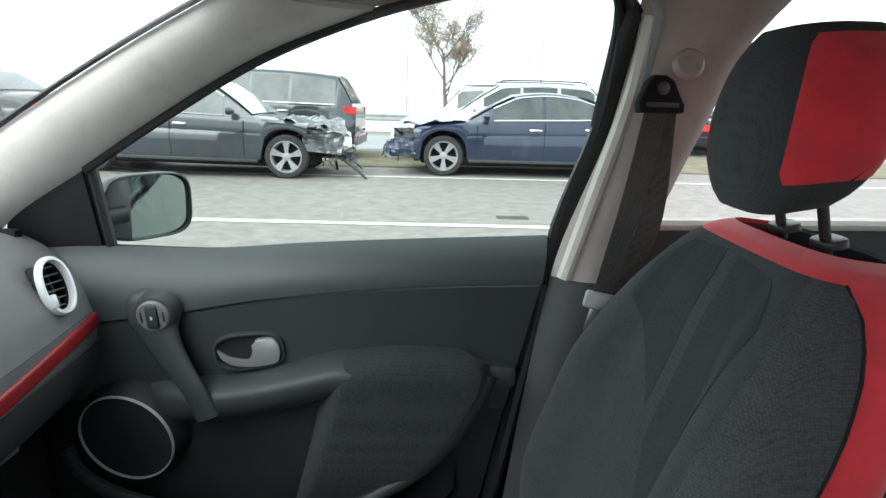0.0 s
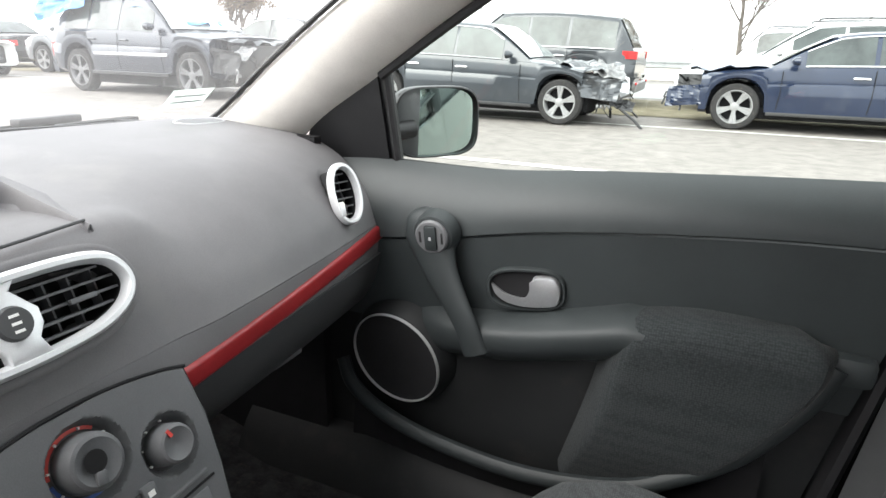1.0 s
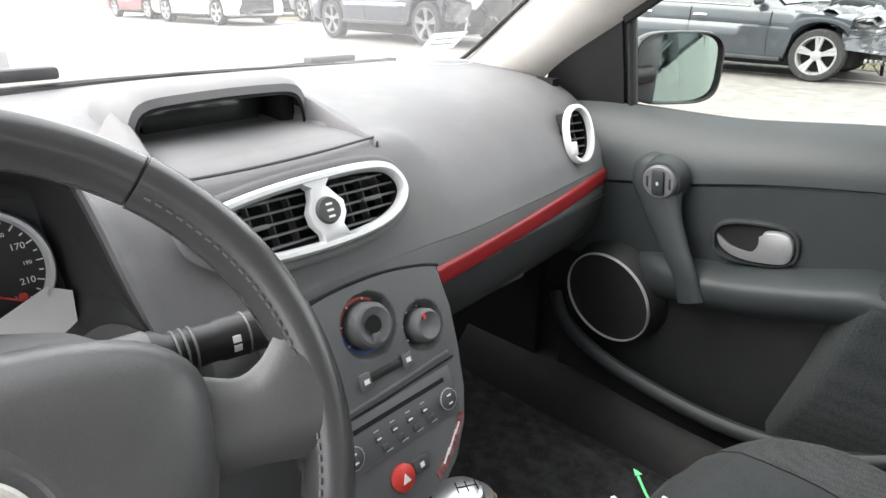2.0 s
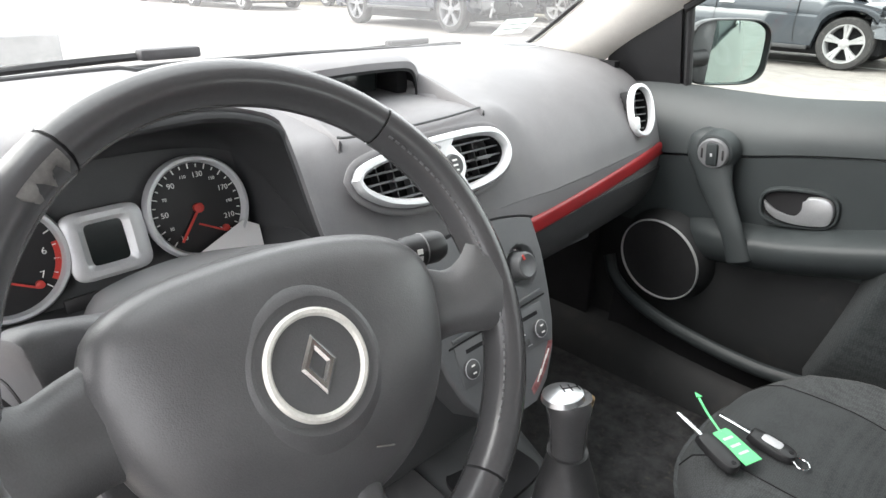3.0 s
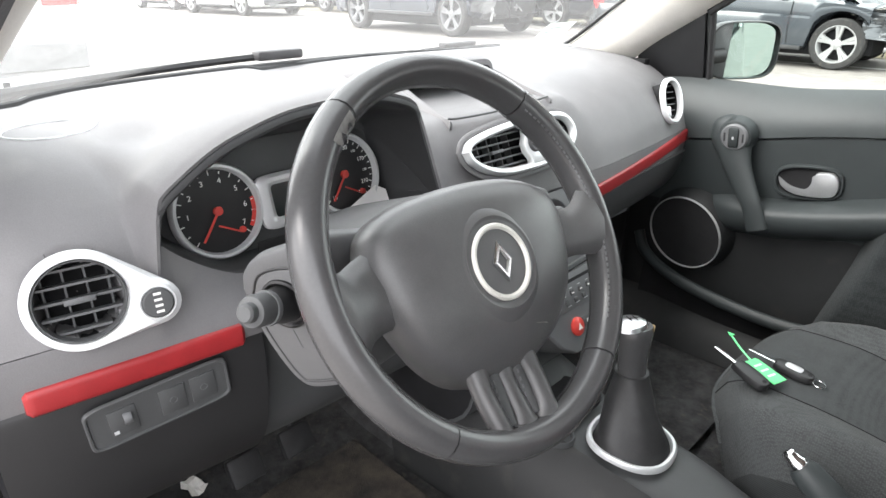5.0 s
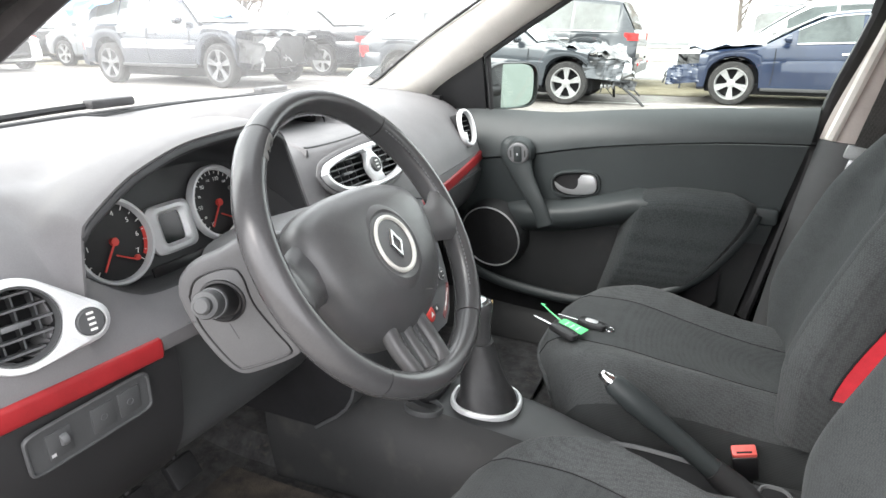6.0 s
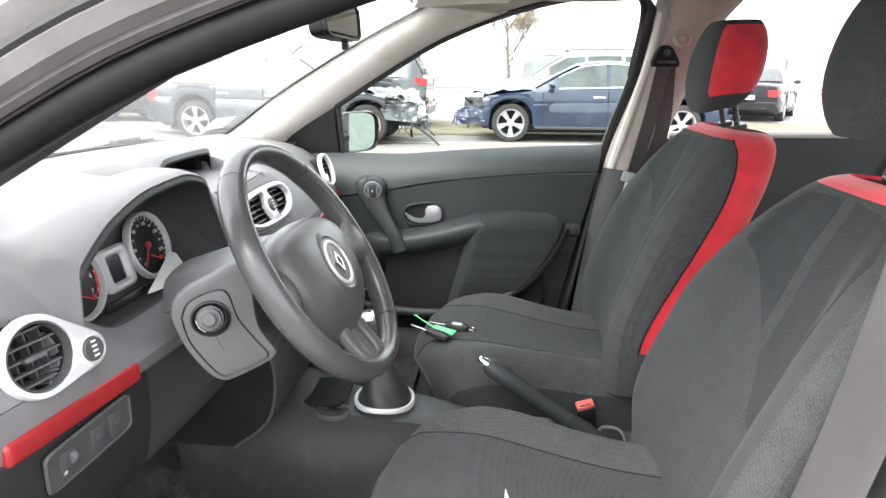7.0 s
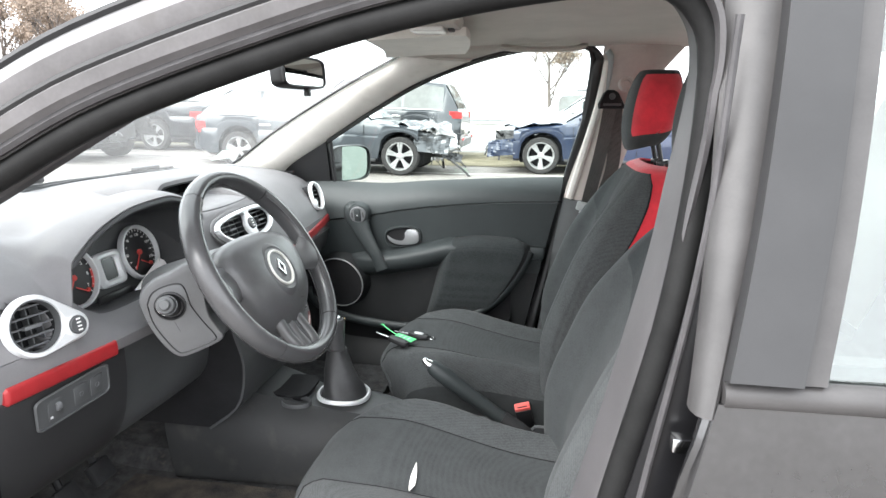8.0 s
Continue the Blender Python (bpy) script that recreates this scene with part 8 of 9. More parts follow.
def build_car(spec):
    """A car with its nose at x = 0 and its tail at x = -L, on z = 0, then set at its place."""
    L, W, label, paint = spec["L"], spec["W"] / 2, spec["label"], spec["paint"]
    c = thing("parked_car", (0, 0, 0), label, "car", "parked cars")
    fa, ra, wr = spec["fa"], spec["ra"], spec["wr"]
    belt, roof = spec["belt"], spec["roof"]
    cut = spec.get("cut", 0.0)
    sill = spec.get("sill", 0.24)

    def half_w(x):
        d0, d1 = -x, L + x
        return W * (1 - 0.16 * max(0, 1 - d0 / 0.55) ** 2 - 0.12 * max(0, 1 - d1 / 0.45) ** 2)

    def arch(x):
        z = 0
        for a in (fa, ra):
            rr = wr + 0.065
            if abs(x + a) < rr:
                z = max(z, wr + math.sqrt(rr * rr - (x + a) ** 2))
        return z

    xs = sorted(set([-cut] + [round(-v, 3) for v in np.arange(cut, L, 0.075)] + [-L] + [-(a + s * (wr + 0.066)) for a in (fa, ra) for s in (1, -1)]), reverse=True)
    xs = [x for x in xs if x <= -cut]
    rings = []
    for x in xs:
        w, zb = half_w(x), curve1(belt, -x)
        ends = max(0, 1 - (-x) / 0.25, 1 - (L + x) / 0.25) if cut == 0 else max(0, 1 - (L + x) / 0.25)
        zs = max(sill + 0.16 * max(0.0, ends), arch(x))
        zs = min(zs, zb - 0.05)
        h = zb - zs
        half = [(w - 0.10, zs), (w - 0.012, zs + min(0.05, h * 0.2)), (w, zs + h * 0.40), (w - 0.006, zs + h * 0.62), (w - 0.030, zs + h * 0.66), (w - 0.028, zs + h * 0.86), (w - 0.065, zb - 0.012), (w - 0.11, zb + 0.006), (w * 0.5, zb + 0.035), (0, zb + 0.045)]
        ring = [(x, y, z) for y, z in half] + [(x, -y, z) for y, z in half[-2::-1]]
        rings.append(ring)
    part("body", loft(rings), paint, c, "painted body")
    if cut > 0:
        part("engine_block", rbox((-cut - 0.25, -W * 0.62, 0.30), (-cut + 0.06, W * 0.62, 0.72), 0.05), M_PLAST, c, "exposed dark engine parts")
    # greenhouse
    x0, x1, x2, x3, zr = roof["x0"], roof["x1"], roof["x2"], roof["x3"], roof["z"]

    def line(d):
        if d < x1:
            t = (d - x0) / (x1 - x0)
            return curve1(belt, x0) + (zr - 0.03 - curve1(belt, x0)) * (t + 0.16 * t * (1 - t))
        if d > x2:
            t = (d - x2) / (x3 - x2)
            return zr - 0.04 + (curve1(belt, x3) - zr + 0.04) * (t - 0.18 * t * (1 - t))
        t = (d - x1) / (x2 - x1)
        return zr - 0.03 - 0.01 * t + 0.05 * math.sin(math.pi * t)

    def gsec(d, lift=0.0):
        zb, zt = curve1(belt, d) - 0.01, line(d)
        f = max(0, min(1, (zt - zb) / (zr - zb)))
        wb = half_w(-d) - 0.075 + lift
        wt = wb - 0.23 * f
        return zb, zt, wb, wt
    rings = []
    ds = sorted(set(list(np.linspace(x0, x1, 7)) + list(np.linspace(x1, x2, 12)) + list(np.linspace(x2, x3, 7))))
    for d in ds:
        zb, zt, wb, wt = gsec(d)
        half = [(wb, zb), (wb + (wt - wb) * 0.86, zb + (zt - zb) * 0.90), (wt - 0.03, zt - (zt - zb) * 0.02), (wt * 0.6, zt + 0.012), (0, zt + 0.02)]
        rings.append([(-d, y, z) for y, z in half] + [(-d, -y, z) for y, z in half[-2::-1]])
    part("roof", loft(rings), paint, c, "painted roof and pillars")
    # glass
    def side_pane(d0, d1, s):
        g = []
        for d in np.linspace(d0, d1, 9):
            zb, zt, wb, wt = gsec(d, 0.006)
            row = []
            for t in (0.03, 0.25, 0.5, 0.72, 0.86):
                row.append((-d, s * (wb + (wt - wb) * 0.86 * (t / 0.90)), zb + (zt - zb) * t))
            g.append(row)
        return sheet(g, 0.004 * s)
    for s in (1, -1):
        for d0, d1 in spec["panes"]:
            part("side_window", side_pane(d0, d1, s), M_CARGLASS, c, "dark glass")
        if spec.get("bright", True):
            lo = [(-d, s * (gsec(d)[2] + 0.008), gsec(d)[0] + 0.018) for d in np.linspace(spec["panes"][0][0], spec["panes"][-1][1], 14)]
            hi = []
            for d in np.linspace(spec["panes"][0][0], spec["panes"][-1][1], 20):
                zb, zt, wb, wt = gsec(d, 0.008)
                hi.append((-d, s * (wb + (wt - wb) * 0.86 * 0.99), zb + (zt - zb) * 0.89))
            part("window_trim", tube(lo, 0.012, 5), M_TRIM, c)
            if spec.get("bright_top", True):
                part("window_trim", tube(hi, 0.011, 5), M_TRIM, c)
        for d in spec["seams"]:
            zb = curve1(belt, d)
            zs = max(sill + 0.05, arch(-d))
            w = half_w(-d)
            part("door_gap", tube([(-d, s * (w - 0.026), zb - 0.05), (-d, s * (w + 0.001), zs + (zb - zs) * 0.40), (-d + 0.02, s * (w - 0.008), zs + 0.04)], 0.006, 4), M_MATT, c)
        for d in spec["handles"]:
            zb = curve1(belt, d)
            part("door_handle", tube([(-d + 0.10, s * (half_w(-d) - 0.012), zb - 0.16), (-d, s * (half_w(-d) + 0.018), zb - 0.155), (-d - 0.10, s * (half_w(-d) - 0.012), zb - 0.16)], 0.016, 6), M_TRIM if spec.get("bright", True) else paint, c)
        dm = x0 + 0.38
        part("door_mirror", loft([[(-dm + xo, s * (W + 0.055 + 0.10 * f * math.cos(a)), curve1(belt, dm) + 0.085 + 0.065 * f * math.sin(a)) for a in np.linspace(0, 2 * math.pi, 15)[:-1]] for xo, f in ((0.10, 0.3), (0.07, 0.8), (0.0, 1.0), (-0.01, 0.9))]), paint, c)
        part("sill_trim", rbox((-ra + wr + 0.09, s * W - 0.05, sill + 0.0), (-fa - wr - 0.09, s * W - 0.006, sill + 0.055), 0.012), spec.get("sillmat", M_PLAST), c)
    fr_pane = [[(-(x0 + (x1 - x0) * t), (gsec(x0 + (x1 - x0) * t)[3] - 0.05) * u, line(x0 + (x1 - x0) * t) + 0.026 + 0.01 * (1 - u * u)) for u in np.linspace(-1, 1, 9)] for t in np.linspace(0.06, 0.94, 6)]
    part("windscreen", sheet(fr_pane, 0.004), M_SKYSCREEN, c, "glass painted pale for the reflected sky")
    rr_pane = [[(-(x2 + (x3 - x2) * t), (gsec(x2 + (x3 - x2) * t)[3] - 0.05) * u, line(x2 + (x3 - x2) * t) + 0.026 + 0.01 * (1 - u * u)) for u in np.linspace(-1, 1, 9)] for t in np.linspace(0.08, 0.9, 6)]
    part("rear_window", sheet(rr_pane, 0.004), M_CARGLASS, c, "dark glass")
    # wheels and dark wheel wells
    for a in (fa, ra):
        for s in (1, -1):
            wheel_mesh(wr, spec.get("rim"), c, (-a, s * (W - 0.115), wr), s)
        part("wheel_well", rbox((-a - wr - 0.06, -W + 0.22, 0.20), (-a + wr + 0.06, W - 0.22, 0.66), 0.03), M_MATT, c)
    part("underside", rbox((-L + 0.35, -W + 0.15, 0.17), (-cut - 0.30, W - 0.15, 0.34), 0.03), M_MATT, c)
    # lamps, bumpers, plates
    zt_ = curve1(belt, L - 0.1)
    tl = spec.get("tail", (0.62, 0.86))
    for s in (1, -1):
        part("tail_lamp", loft([[(-L + xo, s * (half_w(-L + 0.1) - yo), tl[0] + (tl[1] - tl[0]) * k) for xo, yo in ((0.28, -0.012), (0.10, -0.004), (-0.012, 0.06), (-0.016, 0.28), (0.05, 0.28), (0.20, 0.05))] for k in (0, 0.5, 1)]), M_LAMP_R, c, "red tail lamp")
        if cut == 0 and spec.get("lamps", True):
            zl = curve1(belt, 0.15)
            part("head_lamp", loft([[(xo, s * (half_w(-0.1) - yo), zl - 0.17 + 0.13 * k) for xo, yo in ((-0.42, -0.006), (-0.12, 0.0), (0.012, 0.14), (0.016, 0.38), (-0.08, 0.38), (-0.30, 0.05))] for k in (0, 0.5, 1)]), M_LAMP_C, c, "clear head lamp")
    bz, pz = spec.get("bumper_up", 0.0), spec.get("plate_up", 0.0)
    part("rear_bumper", loft([[(-L + xo, y, z) for xo, z in ((0.10, 0.30 + bz), (-0.05, 0.34 + bz), (-0.065, 0.52 + bz), (0.05, 0.56 + bz))] for y in np.linspace(-W * 0.86, W * 0.86, 9)]), spec.get("bumper", paint), c)
    pl = part("number_plate", rbox((-L - 0.085, -0.26, 0.60 + pz), (-L - 0.07, 0.26, 0.71 + pz), 0.004), M_PLATE, c, "white plate")
    for k in range(6):
        part("plate_bar", rbox((-L - 0.088, -0.21 + k * 0.073, 0.625 + pz), (-L - 0.084, -0.165 + k * 0.073, 0.685 + pz), 0), M_MATT, pl, smooth=False)
    return c


def stand(x, y, yaw, fa=0.92, base=2.95):
    """A pose with the nose at x, y and all four wheels on the ground."""
    d = Vector((math.cos(radians(yaw)), math.sin(radians(yaw)), 0))
    zf, zr = rise(x - d.x * fa), rise(x - d.x * (fa + base))
    d.z = (zf - zr) / base
    return basis((x, y, zf + d.z * fa), d, (-d.y, d.x, 0))


def place(c, x, y, yaw):
    c.matrix_basis = stand(x, y, yaw)
    return c


SEDAN_BELT = [(0, 0.62), (0.10, 0.70), (0.5, 0.80), (1.3, 0.905), (1.6, 0.94), (3.6, 0.98), (4.2, 0.99), (4.65, 0.96), (4.75, 0.86)]
# crashed grey estate
g = build_car(dict(L=4.95, W=1.86, fa=0.95, ra=4.05, wr=0.345, belt=[(0, 0.66), (0.35, 0.78), (0.7, 0.85), (1.5, 0.93), (3.4, 0.985), (4.6, 1.0), (4.95, 0.96)], roof=dict(x0=1.45, x1=2.25, x2=4.25, x3=4.90, z=1.50), panes=[(1.95, 2.75), (2.80, 3.60), (3.66, 4.62)], seams=[1.62, 2.78, 3.66], handles=[2.62, 3.50], cut=0.62, label="dark grey estate car with a crushed front end", paint=car_paint("dark_grey_paint", (0.032, 0.038, 0.045), 0.25, 0.1), tail=(0.66, 0.86)))
GP = car_paint("bent_grey_paint", (0.075, 0.080, 0.086), 0.2)
for s in (1, -1):
    crumple((-0.68, s * 0.88, 0.45), (-0.10, s * 0.80, 0.40), (-0.05, s * 0.66, 0.70), (-0.70, s * 0.86, 0.80), 9, 0.08, 3 + s, GP, "torn_wing", g, "torn front wing")
crumple((-1.15, -0.80, 0.93), (-0.28, -0.74, 0.80), (-0.26, 0.70, 0.86), (-1.15, 0.80, 0.93), 14, 0.10, 7, GP, "buckled_bonnet", g, "buckled bonnet")
crumple((-0.50, -0.78, 0.78), (-0.02, -0.72, 0.72), (-0.10, -0.20, 0.92), (-0.55, -0.25, 0.98), 8, 0.08, 17, M_SCRAP, "buckled_panel", g, "bare bent metal")
part("bumper_beam", tube(spline([(-0.10, -0.72, 0.47), (-0.02, -0.3, 0.50), (-0.05, 0.3, 0.45), (-0.18, 0.7, 0.48)], 12), 0.055, 6), M_SCRAP, g, "bare bumper beam")
part("radiator", rbox((-0.42, -0.55, 0.32), (-0.34, 0.55, 0.76), 0.01, pose(0, 0, 0, 0, 6, 3)), M_PLAST, g, "dark broken radiator")
crumple((-0.30, -0.70, 0.58), (0.06, -0.66, 0.52), (0.02, -0.42, 0.76), (-0.30, -0.46, 0.80), 6, 0.05, 29, M_LAMP_C, "broken_lamp", g, "broken clear head lamp")
crumple((-0.22, -0.68, 0.30), (0.12, -0.64, 0.26), (0.10, -0.1, 0.34), (-0.22, -0.1, 0.42), 6, 0.06, 37, M_PLAST, "torn_liner", g, "hanging black plastic")
rnd = random.Random(5)
for k in range(16):
    a = Vector((rnd.uniform(-0.5, 0.0), rnd.uniform(-0.75, 0.2), rnd.uniform(0.25, 0.75)))
    b = a + Vector((rnd.uniform(-0.1, 0.3), rnd.uniform(-0.2, 0.2), rnd.uniform(-0.25, 0.12)))
    part("loose_strip", tube(spline([a, a.lerp(b, 0.5) + Vector((0, -0.05, 0.04)), b], 6), rnd.uniform(0.008, 0.03), 5, flat=0.5), rnd.choice((M_PLAST, M_SCRAP, M_MATT, M_PLAST)), g)
part("hanging_rod", tube([(-0.05, -0.70, 0.30), (0.18, -0.72, 0.14), (0.32, -0.74, 0.012)], 0.022, 6), M_PLAST, g, "black rod hanging to the ground")
for k in range(4):
    part("mud_spot", rbox((-0.4 + k * 0.06, -0.78, 0.28), (-0.36 + k * 0.06, -0.76, 0.34), 0.01), M_SCRAP, g)
place(g, -1.36, 10.42, 0)

# blue saloon with broken nose
bp_ = car_paint("deep_blue_paint", (0.012, 0.021, 0.047), 0.22, 0.1)
b = build_car(dict(L=4.78, W=1.84, fa=0.92, ra=3.98, wr=0.345, belt=[(0, 0.66), (0.15, 0.74), (0.6, 0.84), (1.35, 0.925), (1.7, 0.95), (3.4, 0.995), (4.2, 1.03), (4.7, 1.02), (4.78, 0.90)], roof=dict(x0=1.30, x1=2.20, x2=3.25, x3=4.15, z=1.43), panes=[(1.78, 2.62), (2.68, 3.72)], seams=[1.50, 2.66, 3.60], handles=[2.50, 3.45], cut=0.40, label="dark blue saloon with a broken nose", paint=bp_, tail=(0.78, 0.96)))
crumple((-0.45, 0.90, 0.36), (0.10, 0.84, 0.30), (0.08, 0.74, 0.60), (-0.42, 0.87, 0.66), 8, 0.05, 41, bp_, "hanging_bumper", b, "hanging blue bumper corner")
crumple((-0.45, -0.90, 0.36), (0.02, -0.80, 0.30), (0.0, -0.70, 0.60), (-0.42, -0.87, 0.66), 8, 0.05, 43, bp_, "hanging_bumper", b, "hanging blue bumper corner")
crumple((-1.30, 0.82, 0.945), (-0.22, 0.76, 0.88), (-0.18, -0.70, 0.86), (-1.30, -0.82, 0.945), 12, 0.05, 47, car_paint("pale_blue_grey_paint", (0.12, 0.14, 0.18)), "lifted_bonnet", b, "lifted dented bonnet")
crumple((-0.42, 0.86, 0.60), (-0.02, 0.70, 0.58), (-0.06, 0.52, 0.78), (-0.42, 0.78, 0.80), 7, 0.06, 53, M_PLAST, "broken_lamp", b, "smashed head lamp")
crumple((-0.30, 0.70, 0.64), (0.02, 0.52, 0.60), (0.0, 0.40, 0.74), (-0.30, 0.60, 0.76), 5, 0.05, 59, M_LAMP_C, "lamp_shards", b, "clear lamp shards")
part("radiator", rbox((-0.30, -0.60, 0.34), (-0.22, 0.60, 0.76), 0.01), M_PLAST, b)
part("bumper_beam", tube([(-0.10, -0.65, 0.50), (-0.02, 0.0, 0.50), (-0.10, 0.66, 0.50)], 0.05, 6), M_SCRAP, b)
for k in range(10):
    a = Vector((rnd.uniform(-0.3, 0.05), rnd.uniform(0.2, 0.8), rnd.uniform(0.3, 0.75)))
    e = a + Vector((rnd.uniform(-0.1, 0.2), rnd.uniform(-0.2, 0.2), rnd.uniform(-0.2, 0.12)))
    part("loose_strip", tube([a, a.lerp(e, 0.5) + Vector((0.03, 0, 0.03)), e], rnd.uniform(0.008, 0.022), 5), rnd.choice((M_PLAST, M_SCRAP, M_MATT)), b)
place(b, -0.72, 11.30, 180)

# tall dark four-wheel drive behind them, tail to the right
SUV_BELT = [(0, 0.80), (0.12, 0.92), (0.6, 1.04), (1.4, 1.10), (4.7, 1.16), (5.0, 1.10)]
sv = build_car(dict(L=5.0, W=1.96, fa=0.95, ra=4.0, wr=0.39, sill=0.32, belt=SUV_BELT, roof=dict(x0=1.35, x1=2.10, x2=4.55, x3=4.95, z=1.82), panes=[(1.85, 2.70), (2.76, 3.55), (3.62, 4.55)], seams=[1.55, 2.73, 3.60], handles=[2.60, 3.46], bright_top=False, label="tall dark grey four-wheel drive with red tail lamps", paint=car_paint("dark_slate_paint", (0.050, 0.054, 0.060)), tail=(1.00, 1.15), bumper=M_SCRAP))
for s in (1, -1):
    part("roof_rail", tube(spline([(-2.3, s * 0.66, 1.83), (-2.5, s * 0.66, 1.88), (-4.2, s * 0.66, 1.87), (-4.5, s * 0.66, 1.80)], 14), 0.018, 6), M_TRIM, sv)
    part("reflector", rbox((-5.08, s * 0.80 - 0.14, 0.50), (-5.05, s * 0.80 + 0.10, 0.56), 0.01), M_LAMP_R, sv)
place(sv, -6.72, 14.0, 180)
# silver estate with roof rails behind the blue saloon
ss = build_car(dict(L=4.75, W=1.88, fa=0.92, ra=3.75, wr=0.37, sill=0.28, belt=[(0, 0.74), (0.12, 0.85), (0.6, 0.97), (1.4, 1.04), (4.5, 1.08), (4.75, 1.0)], roof=dict(x0=1.30, x1=2.25, x2=4.15, x3=4.68, z=1.68), panes=[(1.85, 2.65), (2.70, 3.45), (3.52, 4.25)], seams=[1.55, 2.68, 3.50], handles=[2.55, 3.38], label="silver four-wheel drive with black roof rails", paint=car_paint("silver_paint", (0.58, 0.59, 0.60))))
for s in (1, -1):
    part("roof_rail", tube(spline([(-2.2, s * 0.62, 1.69), (-2.4, s * 0.62, 1.75), (-3.9, s * 0.62, 1.74), (-4.1, s * 0.62, 1.67)], 14), 0.018, 6), M_PLAST, ss)
place(ss, -0.8, 14.1, 180)
# dark crossover with blue sheeting, crushed front
ts = build_car(dict(L=4.7, W=1.88, fa=0.90, ra=3.80, wr=0.375, sill=0.34, rim=M_DARKRIM, belt=[(0, 0.78), (0.3, 0.92), (0.7, 0.99), (1.4, 1.04), (4.4, 1.10), (4.7, 1.02)], roof=dict(x0=1.35, x1=2.15, x2=4.05, x3=4.62, z=1.68), panes=[(1.80, 2.62), (2.68, 3.45), (3.52, 4.15)], seams=[1.55, 2.65, 3.50], handles=[2.50, 3.36], bright=False, cut=0.45, label="crashed dark blue crossover draped with blue sheeting", paint=car_paint("blue_black_paint", (0.028, 0.033, 0.045)), sillmat=M_PLAST))
crumple((-1.5, -0.78, 1.06), (-0.25, -0.74, 0.92), (-0.22, 0.70, 0.90), (-1.5, 0.78, 1.06), 12, 0.09, 61, GP, "buckled_bonnet", ts, "pale buckled bonnet")
crumple((-0.50, -0.90, 0.45), (0.05, -0.82, 0.40), (0.0, -0.70, 0.74), (-0.48, -0.86, 0.84), 8, 0.07, 67, M_PLAST, "torn_bumper", ts, "torn bumper")
crumple((-0.5, 0.90, 0.45), (0.05, 0.82, 0.40), (0.0, 0.70, 0.74), (-0.48, 0.86, 0.84), 8, 0.07, 68, M_PLAST, "torn_bumper", ts, "torn bumper")
part("radiator", rbox((-0.34, -0.62, 0.38), (-0.26, 0.62, 0.86), 0.01), M_PLAST, ts)
crumple((-0.30, -0.74, 0.66), (0.04, -0.62, 0.62), (0.0, -0.30, 0.82), (-0.30, -0.40, 0.86), 6, 0.05, 71, M_SCRAP, "bent_metal", ts)
for k in range(10):
    a = Vector((rnd.uniform(-0.4, 0.05), rnd.uniform(-0.8, 0.2), rnd.uniform(0.3, 0.8)))
    e = a + Vector((rnd.uniform(-0.1, 0.25), rnd.uniform(-0.2, 0.2), rnd.uniform(-0.25, 0.12)))
    part("loose_strip", tube([a, a.lerp(e, 0.5) + Vector((0.03, 0, 0.03)), e], rnd.uniform(0.008, 0.025), 5), rnd.choice((M_PLAST, M_SCRAP, M_MATT)), ts)
part("side_moulding", rbox((-3.3, -0.952, 0.66), (-1.4, -0.935, 0.71), 0.006), M_TRIM, ts)
place(ts, -7.05, 8.55, -3.5)
M_SHEET = material("blue_plastic_sheet", (0.05, 0.22, 0.48), 0.35, vary=0.25, scale=3, bump=0.1, grain=40)
tarp = thing("plastic_sheet", (-13.2, 11.1, 1.6), "crumpled blue plastic sheeting over a car roof", "sheeting")
for (a, b_, c_, d), sd in ((((-14.5, 10.25, 1.62), (-12.1, 10.35, 1.66), (-12.1, 11.9, 1.72), (-14.5, 11.9, 1.70)), 81), (((-14.4, 10.16, 1.22), (-13.0, 10.20, 1.48), (-13.0, 10.40, 1.72), (-14.5, 10.30, 1.66)), 83), (((-11.9, 10.35, 1.50), (-11.0, 10.45, 1.16), (-11.0, 11.8, 1.18), (-11.9, 11.8, 1.60)), 87)):
    crumple(a, b_, c_, d, 12, 0.07, sd, M_SHEET, "sheet", tarp, "", 0.004)
tarp.matrix_basis = stand(-7.05, 8.55, -3.5) @ pose(9.55, -11.1, 0) @ tarp.matrix_basis

# further cars of the yard
ds_ = build_car(dict(L=4.7, W=1.8, fa=0.85, ra=3.60, wr=0.33, belt=SEDAN_BELT, roof=dict(x0=1.45, x1=2.15, x2=3.30, x3=3.95, z=1.44), panes=[(1.85, 2.60), (2.66, 3.55)], seams=[1.6, 2.63, 3.5], handles=[2.5, 3.4], label="black saloon with amber and red tail lamps", paint=car_paint("black_paint", (0.018, 0.020, 0.024)), tail=(0.68, 0.84)))
place(ds_, -11.75, 11.9, 180)
ws_ = build_car(dict(L=4.8, W=1.84, fa=0.95, ra=3.80, wr=0.34, belt=SEDAN_BELT, roof=dict(x0=1.40, x1=2.25, x2=3.30, x3=4.20, z=1.45), panes=[(1.90, 2.65), (2.71, 3.70)], seams=[1.6, 2.68, 3.6], handles=[2.55, 3.45], cut=0.35, label="white saloon with a smashed front bumper", paint=car_paint("white_paint", (0.72, 0.72, 0.71), 0.3, 0.0)))
WP = car_paint("white_panel_paint", (0.72, 0.72, 0.71), 0.3, 0.0)
crumple((-0.42, -0.90, 0.34), (0.10, -0.84, 0.30), (0.06, -0.70, 0.66), (-0.40, -0.86, 0.68), 8, 0.06, 91, WP, "hanging_bumper", ws_, "hanging white bumper")
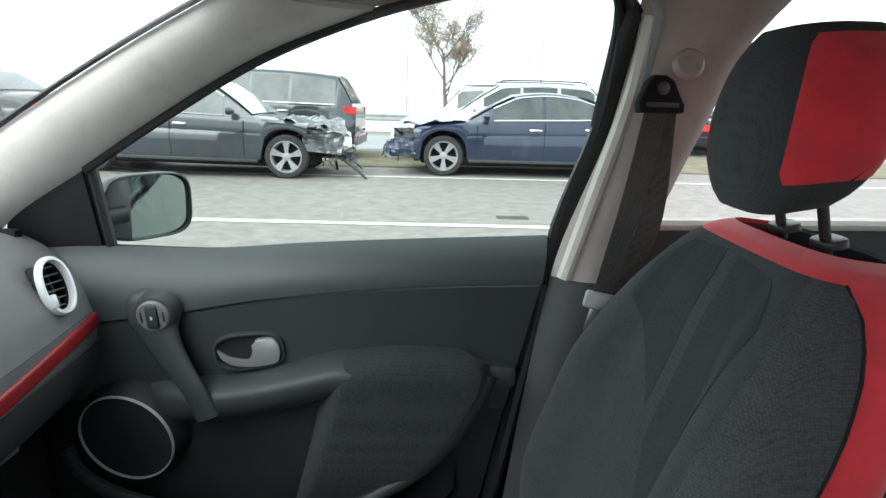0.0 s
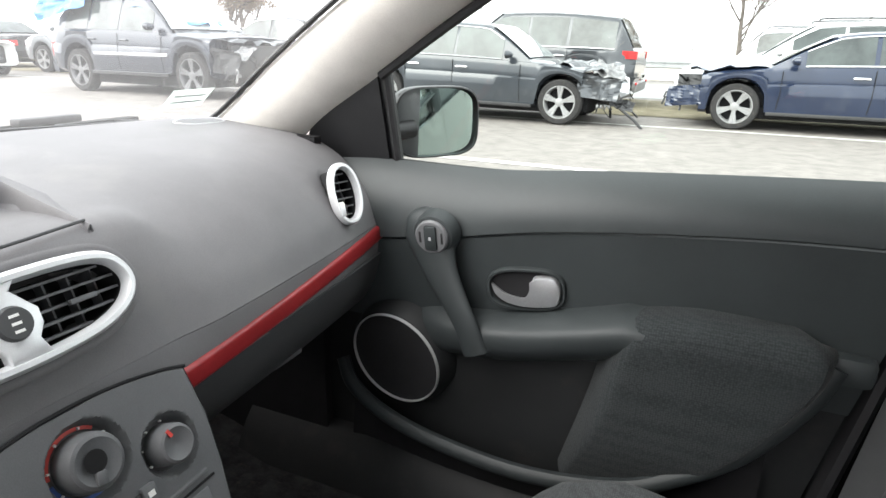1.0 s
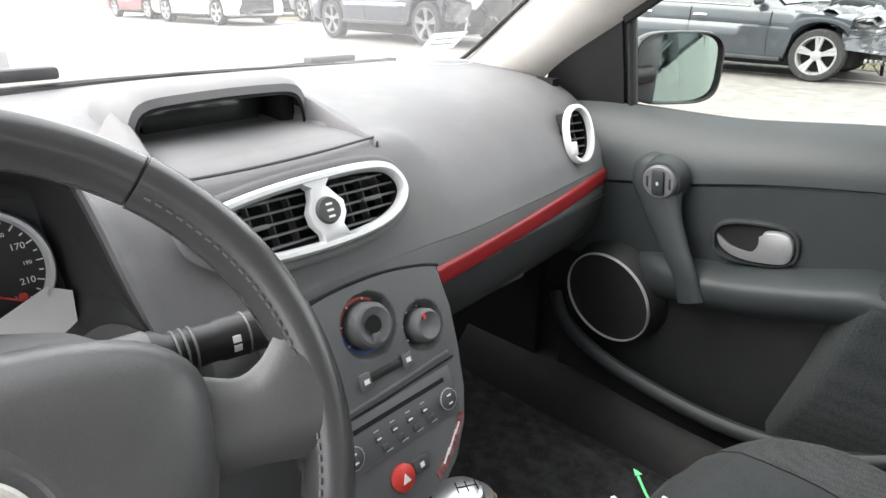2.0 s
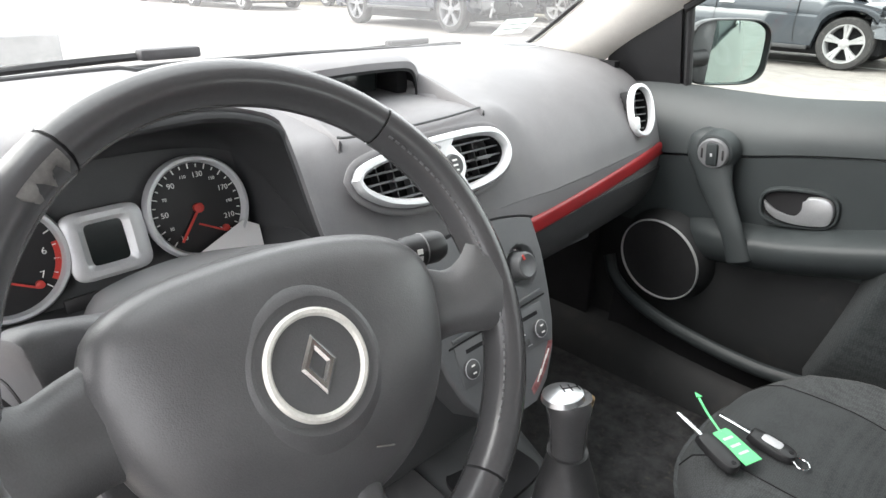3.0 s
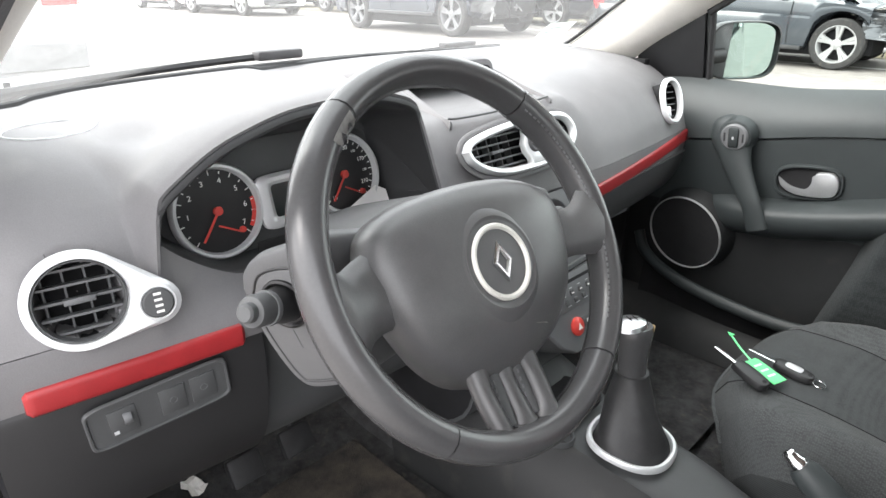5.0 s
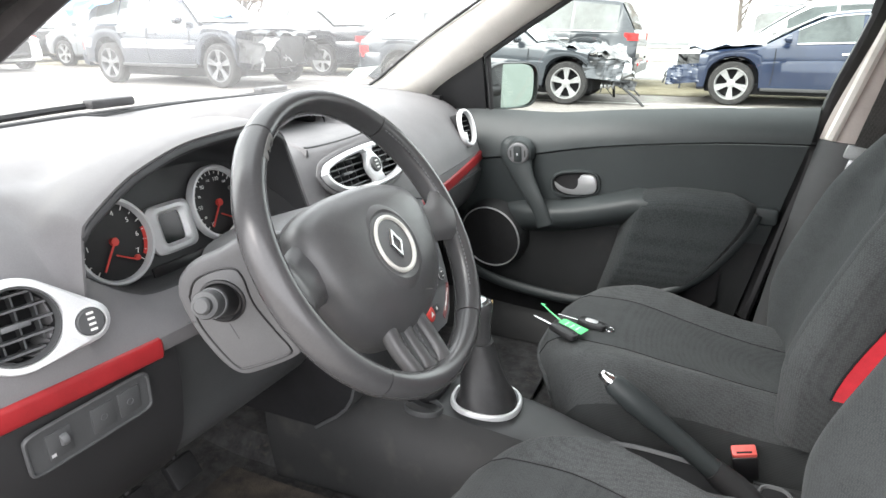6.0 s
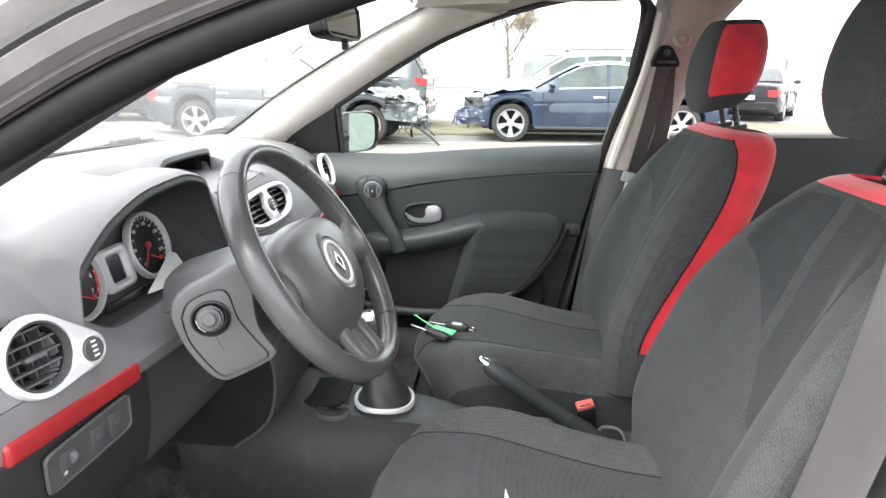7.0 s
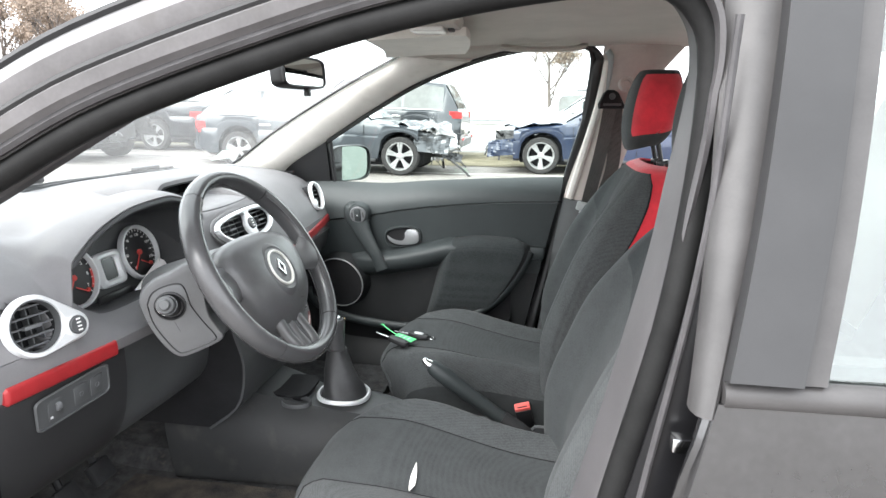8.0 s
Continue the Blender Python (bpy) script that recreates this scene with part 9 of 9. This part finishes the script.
crumple((-0.30, -0.80, 0.36), (0.20, -0.70, 0.30), (0.16, 0.2, 0.46), (-0.2, 0.2, 0.52), 7, 0.06, 93, M_PLAST, "torn_grille", ws_, "torn black grille")
crumple((-1.3, -0.82, 0.93), (-0.1, -0.72, 0.78), (-0.1, 0.72, 0.78), (-1.3, 0.82, 0.93), 8, 0.03, 95, WP, "bonnet", ws_)
place(ws_, -16.15, 9.5, 3)
gs_ = build_car(dict(L=4.6, W=1.86, fa=0.9, ra=3.60, wr=0.36, sill=0.30, belt=[(0, 0.76), (0.12, 0.88), (0.6, 0.98), (1.3, 1.05), (4.35, 1.10), (4.6, 1.02)], roof=dict(x0=1.25, x1=2.05, x2=3.95, x3=4.52, z=1.66), panes=[(1.75, 2.50), (2.56, 3.30), (3.38, 4.05)], seams=[1.5, 2.53, 3.35], handles=[2.4, 3.2], label="grey crossover with bright window trim", paint=car_paint("mid_grey_paint", (0.20, 0.21, 0.22)), tail=(0.86, 1.06)))
place(gs_, -18.4, 12.6, 180)
rc = build_car(dict(L=4.3, W=1.76, fa=0.85, ra=3.40, wr=0.32, belt=SEDAN_BELT[:-2] + [(4.3, 0.92)], roof=dict(x0=1.30, x1=2.05, x2=3.30, x3=3.95, z=1.46), panes=[(1.75, 2.50), (2.56, 3.40)], seams=[1.5, 2.53], handles=[2.4, 3.3], bright=False, label="dull red hatchback among parked cars", paint=car_paint("dull_red_paint", (0.22, 0.05, 0.05))))
place(rc, -21.4, 9.7, 2)
dc = copy_thing(ds_, stand(-25.0, 13.4, 180))
tagged(dc, "black saloon among parked cars")
# white hatchback parked nose away in front
wh = build_car(dict(L=4.0, W=1.76, fa=0.80, ra=3.35, wr=0.31, belt=[(0, 0.66), (0.15, 0.78), (0.6, 0.88), (1.2, 0.96), (3.7, 1.02), (4.0, 0.98)], roof=dict(x0=1.10, x1=1.95, x2=3.45, x3=3.94, z=1.52), panes=[(1.60, 2.35), (2.41, 3.30)], seams=[1.4, 2.38], handles=[2.25, 3.2], bright=False, label="white hatchback with a grey rear bumper", paint=car_paint("chalk_white_paint", (0.50, 0.50, 0.50), 0.3, 0.0), tail=(0.97, 1.22), bumper_up=0.20, plate_up=-0.20, bumper=material("grey_bumper", (0.22, 0.22, 0.22), 0.6, vary=0.15, bump=0.2)))
place(wh, -9.20, 0.03, 180)
# cars beyond the blue saloon
dk = copy_thing(ds_, pose(8.6, 20.4, 0, 0, 0, 62))
tagged(dk, "black saloon parked askew with its tail to the yard")
wk = copy_thing(ss, pose(4.9, 17.6, 0, 0, 0, -10))
tagged(wk, "silver four-wheel drive standing beyond the yard")
for x, y, a in ((13.5, 11.3, 180), (19.5, 11.3, 0)):
    copy_thing(gs_, pose(x, y, 0, 0, 0, a))
# road wheels of the car itself
for x in (-1.36, 1.16):
    for s in (1, -1):
        own = wheel_mesh(0.30, None, car_body, (x, s * 0.715, 0.30), s)
        own.matrix_parent_inverse = Matrix.Translation(-ORIGIN[car_body.name])
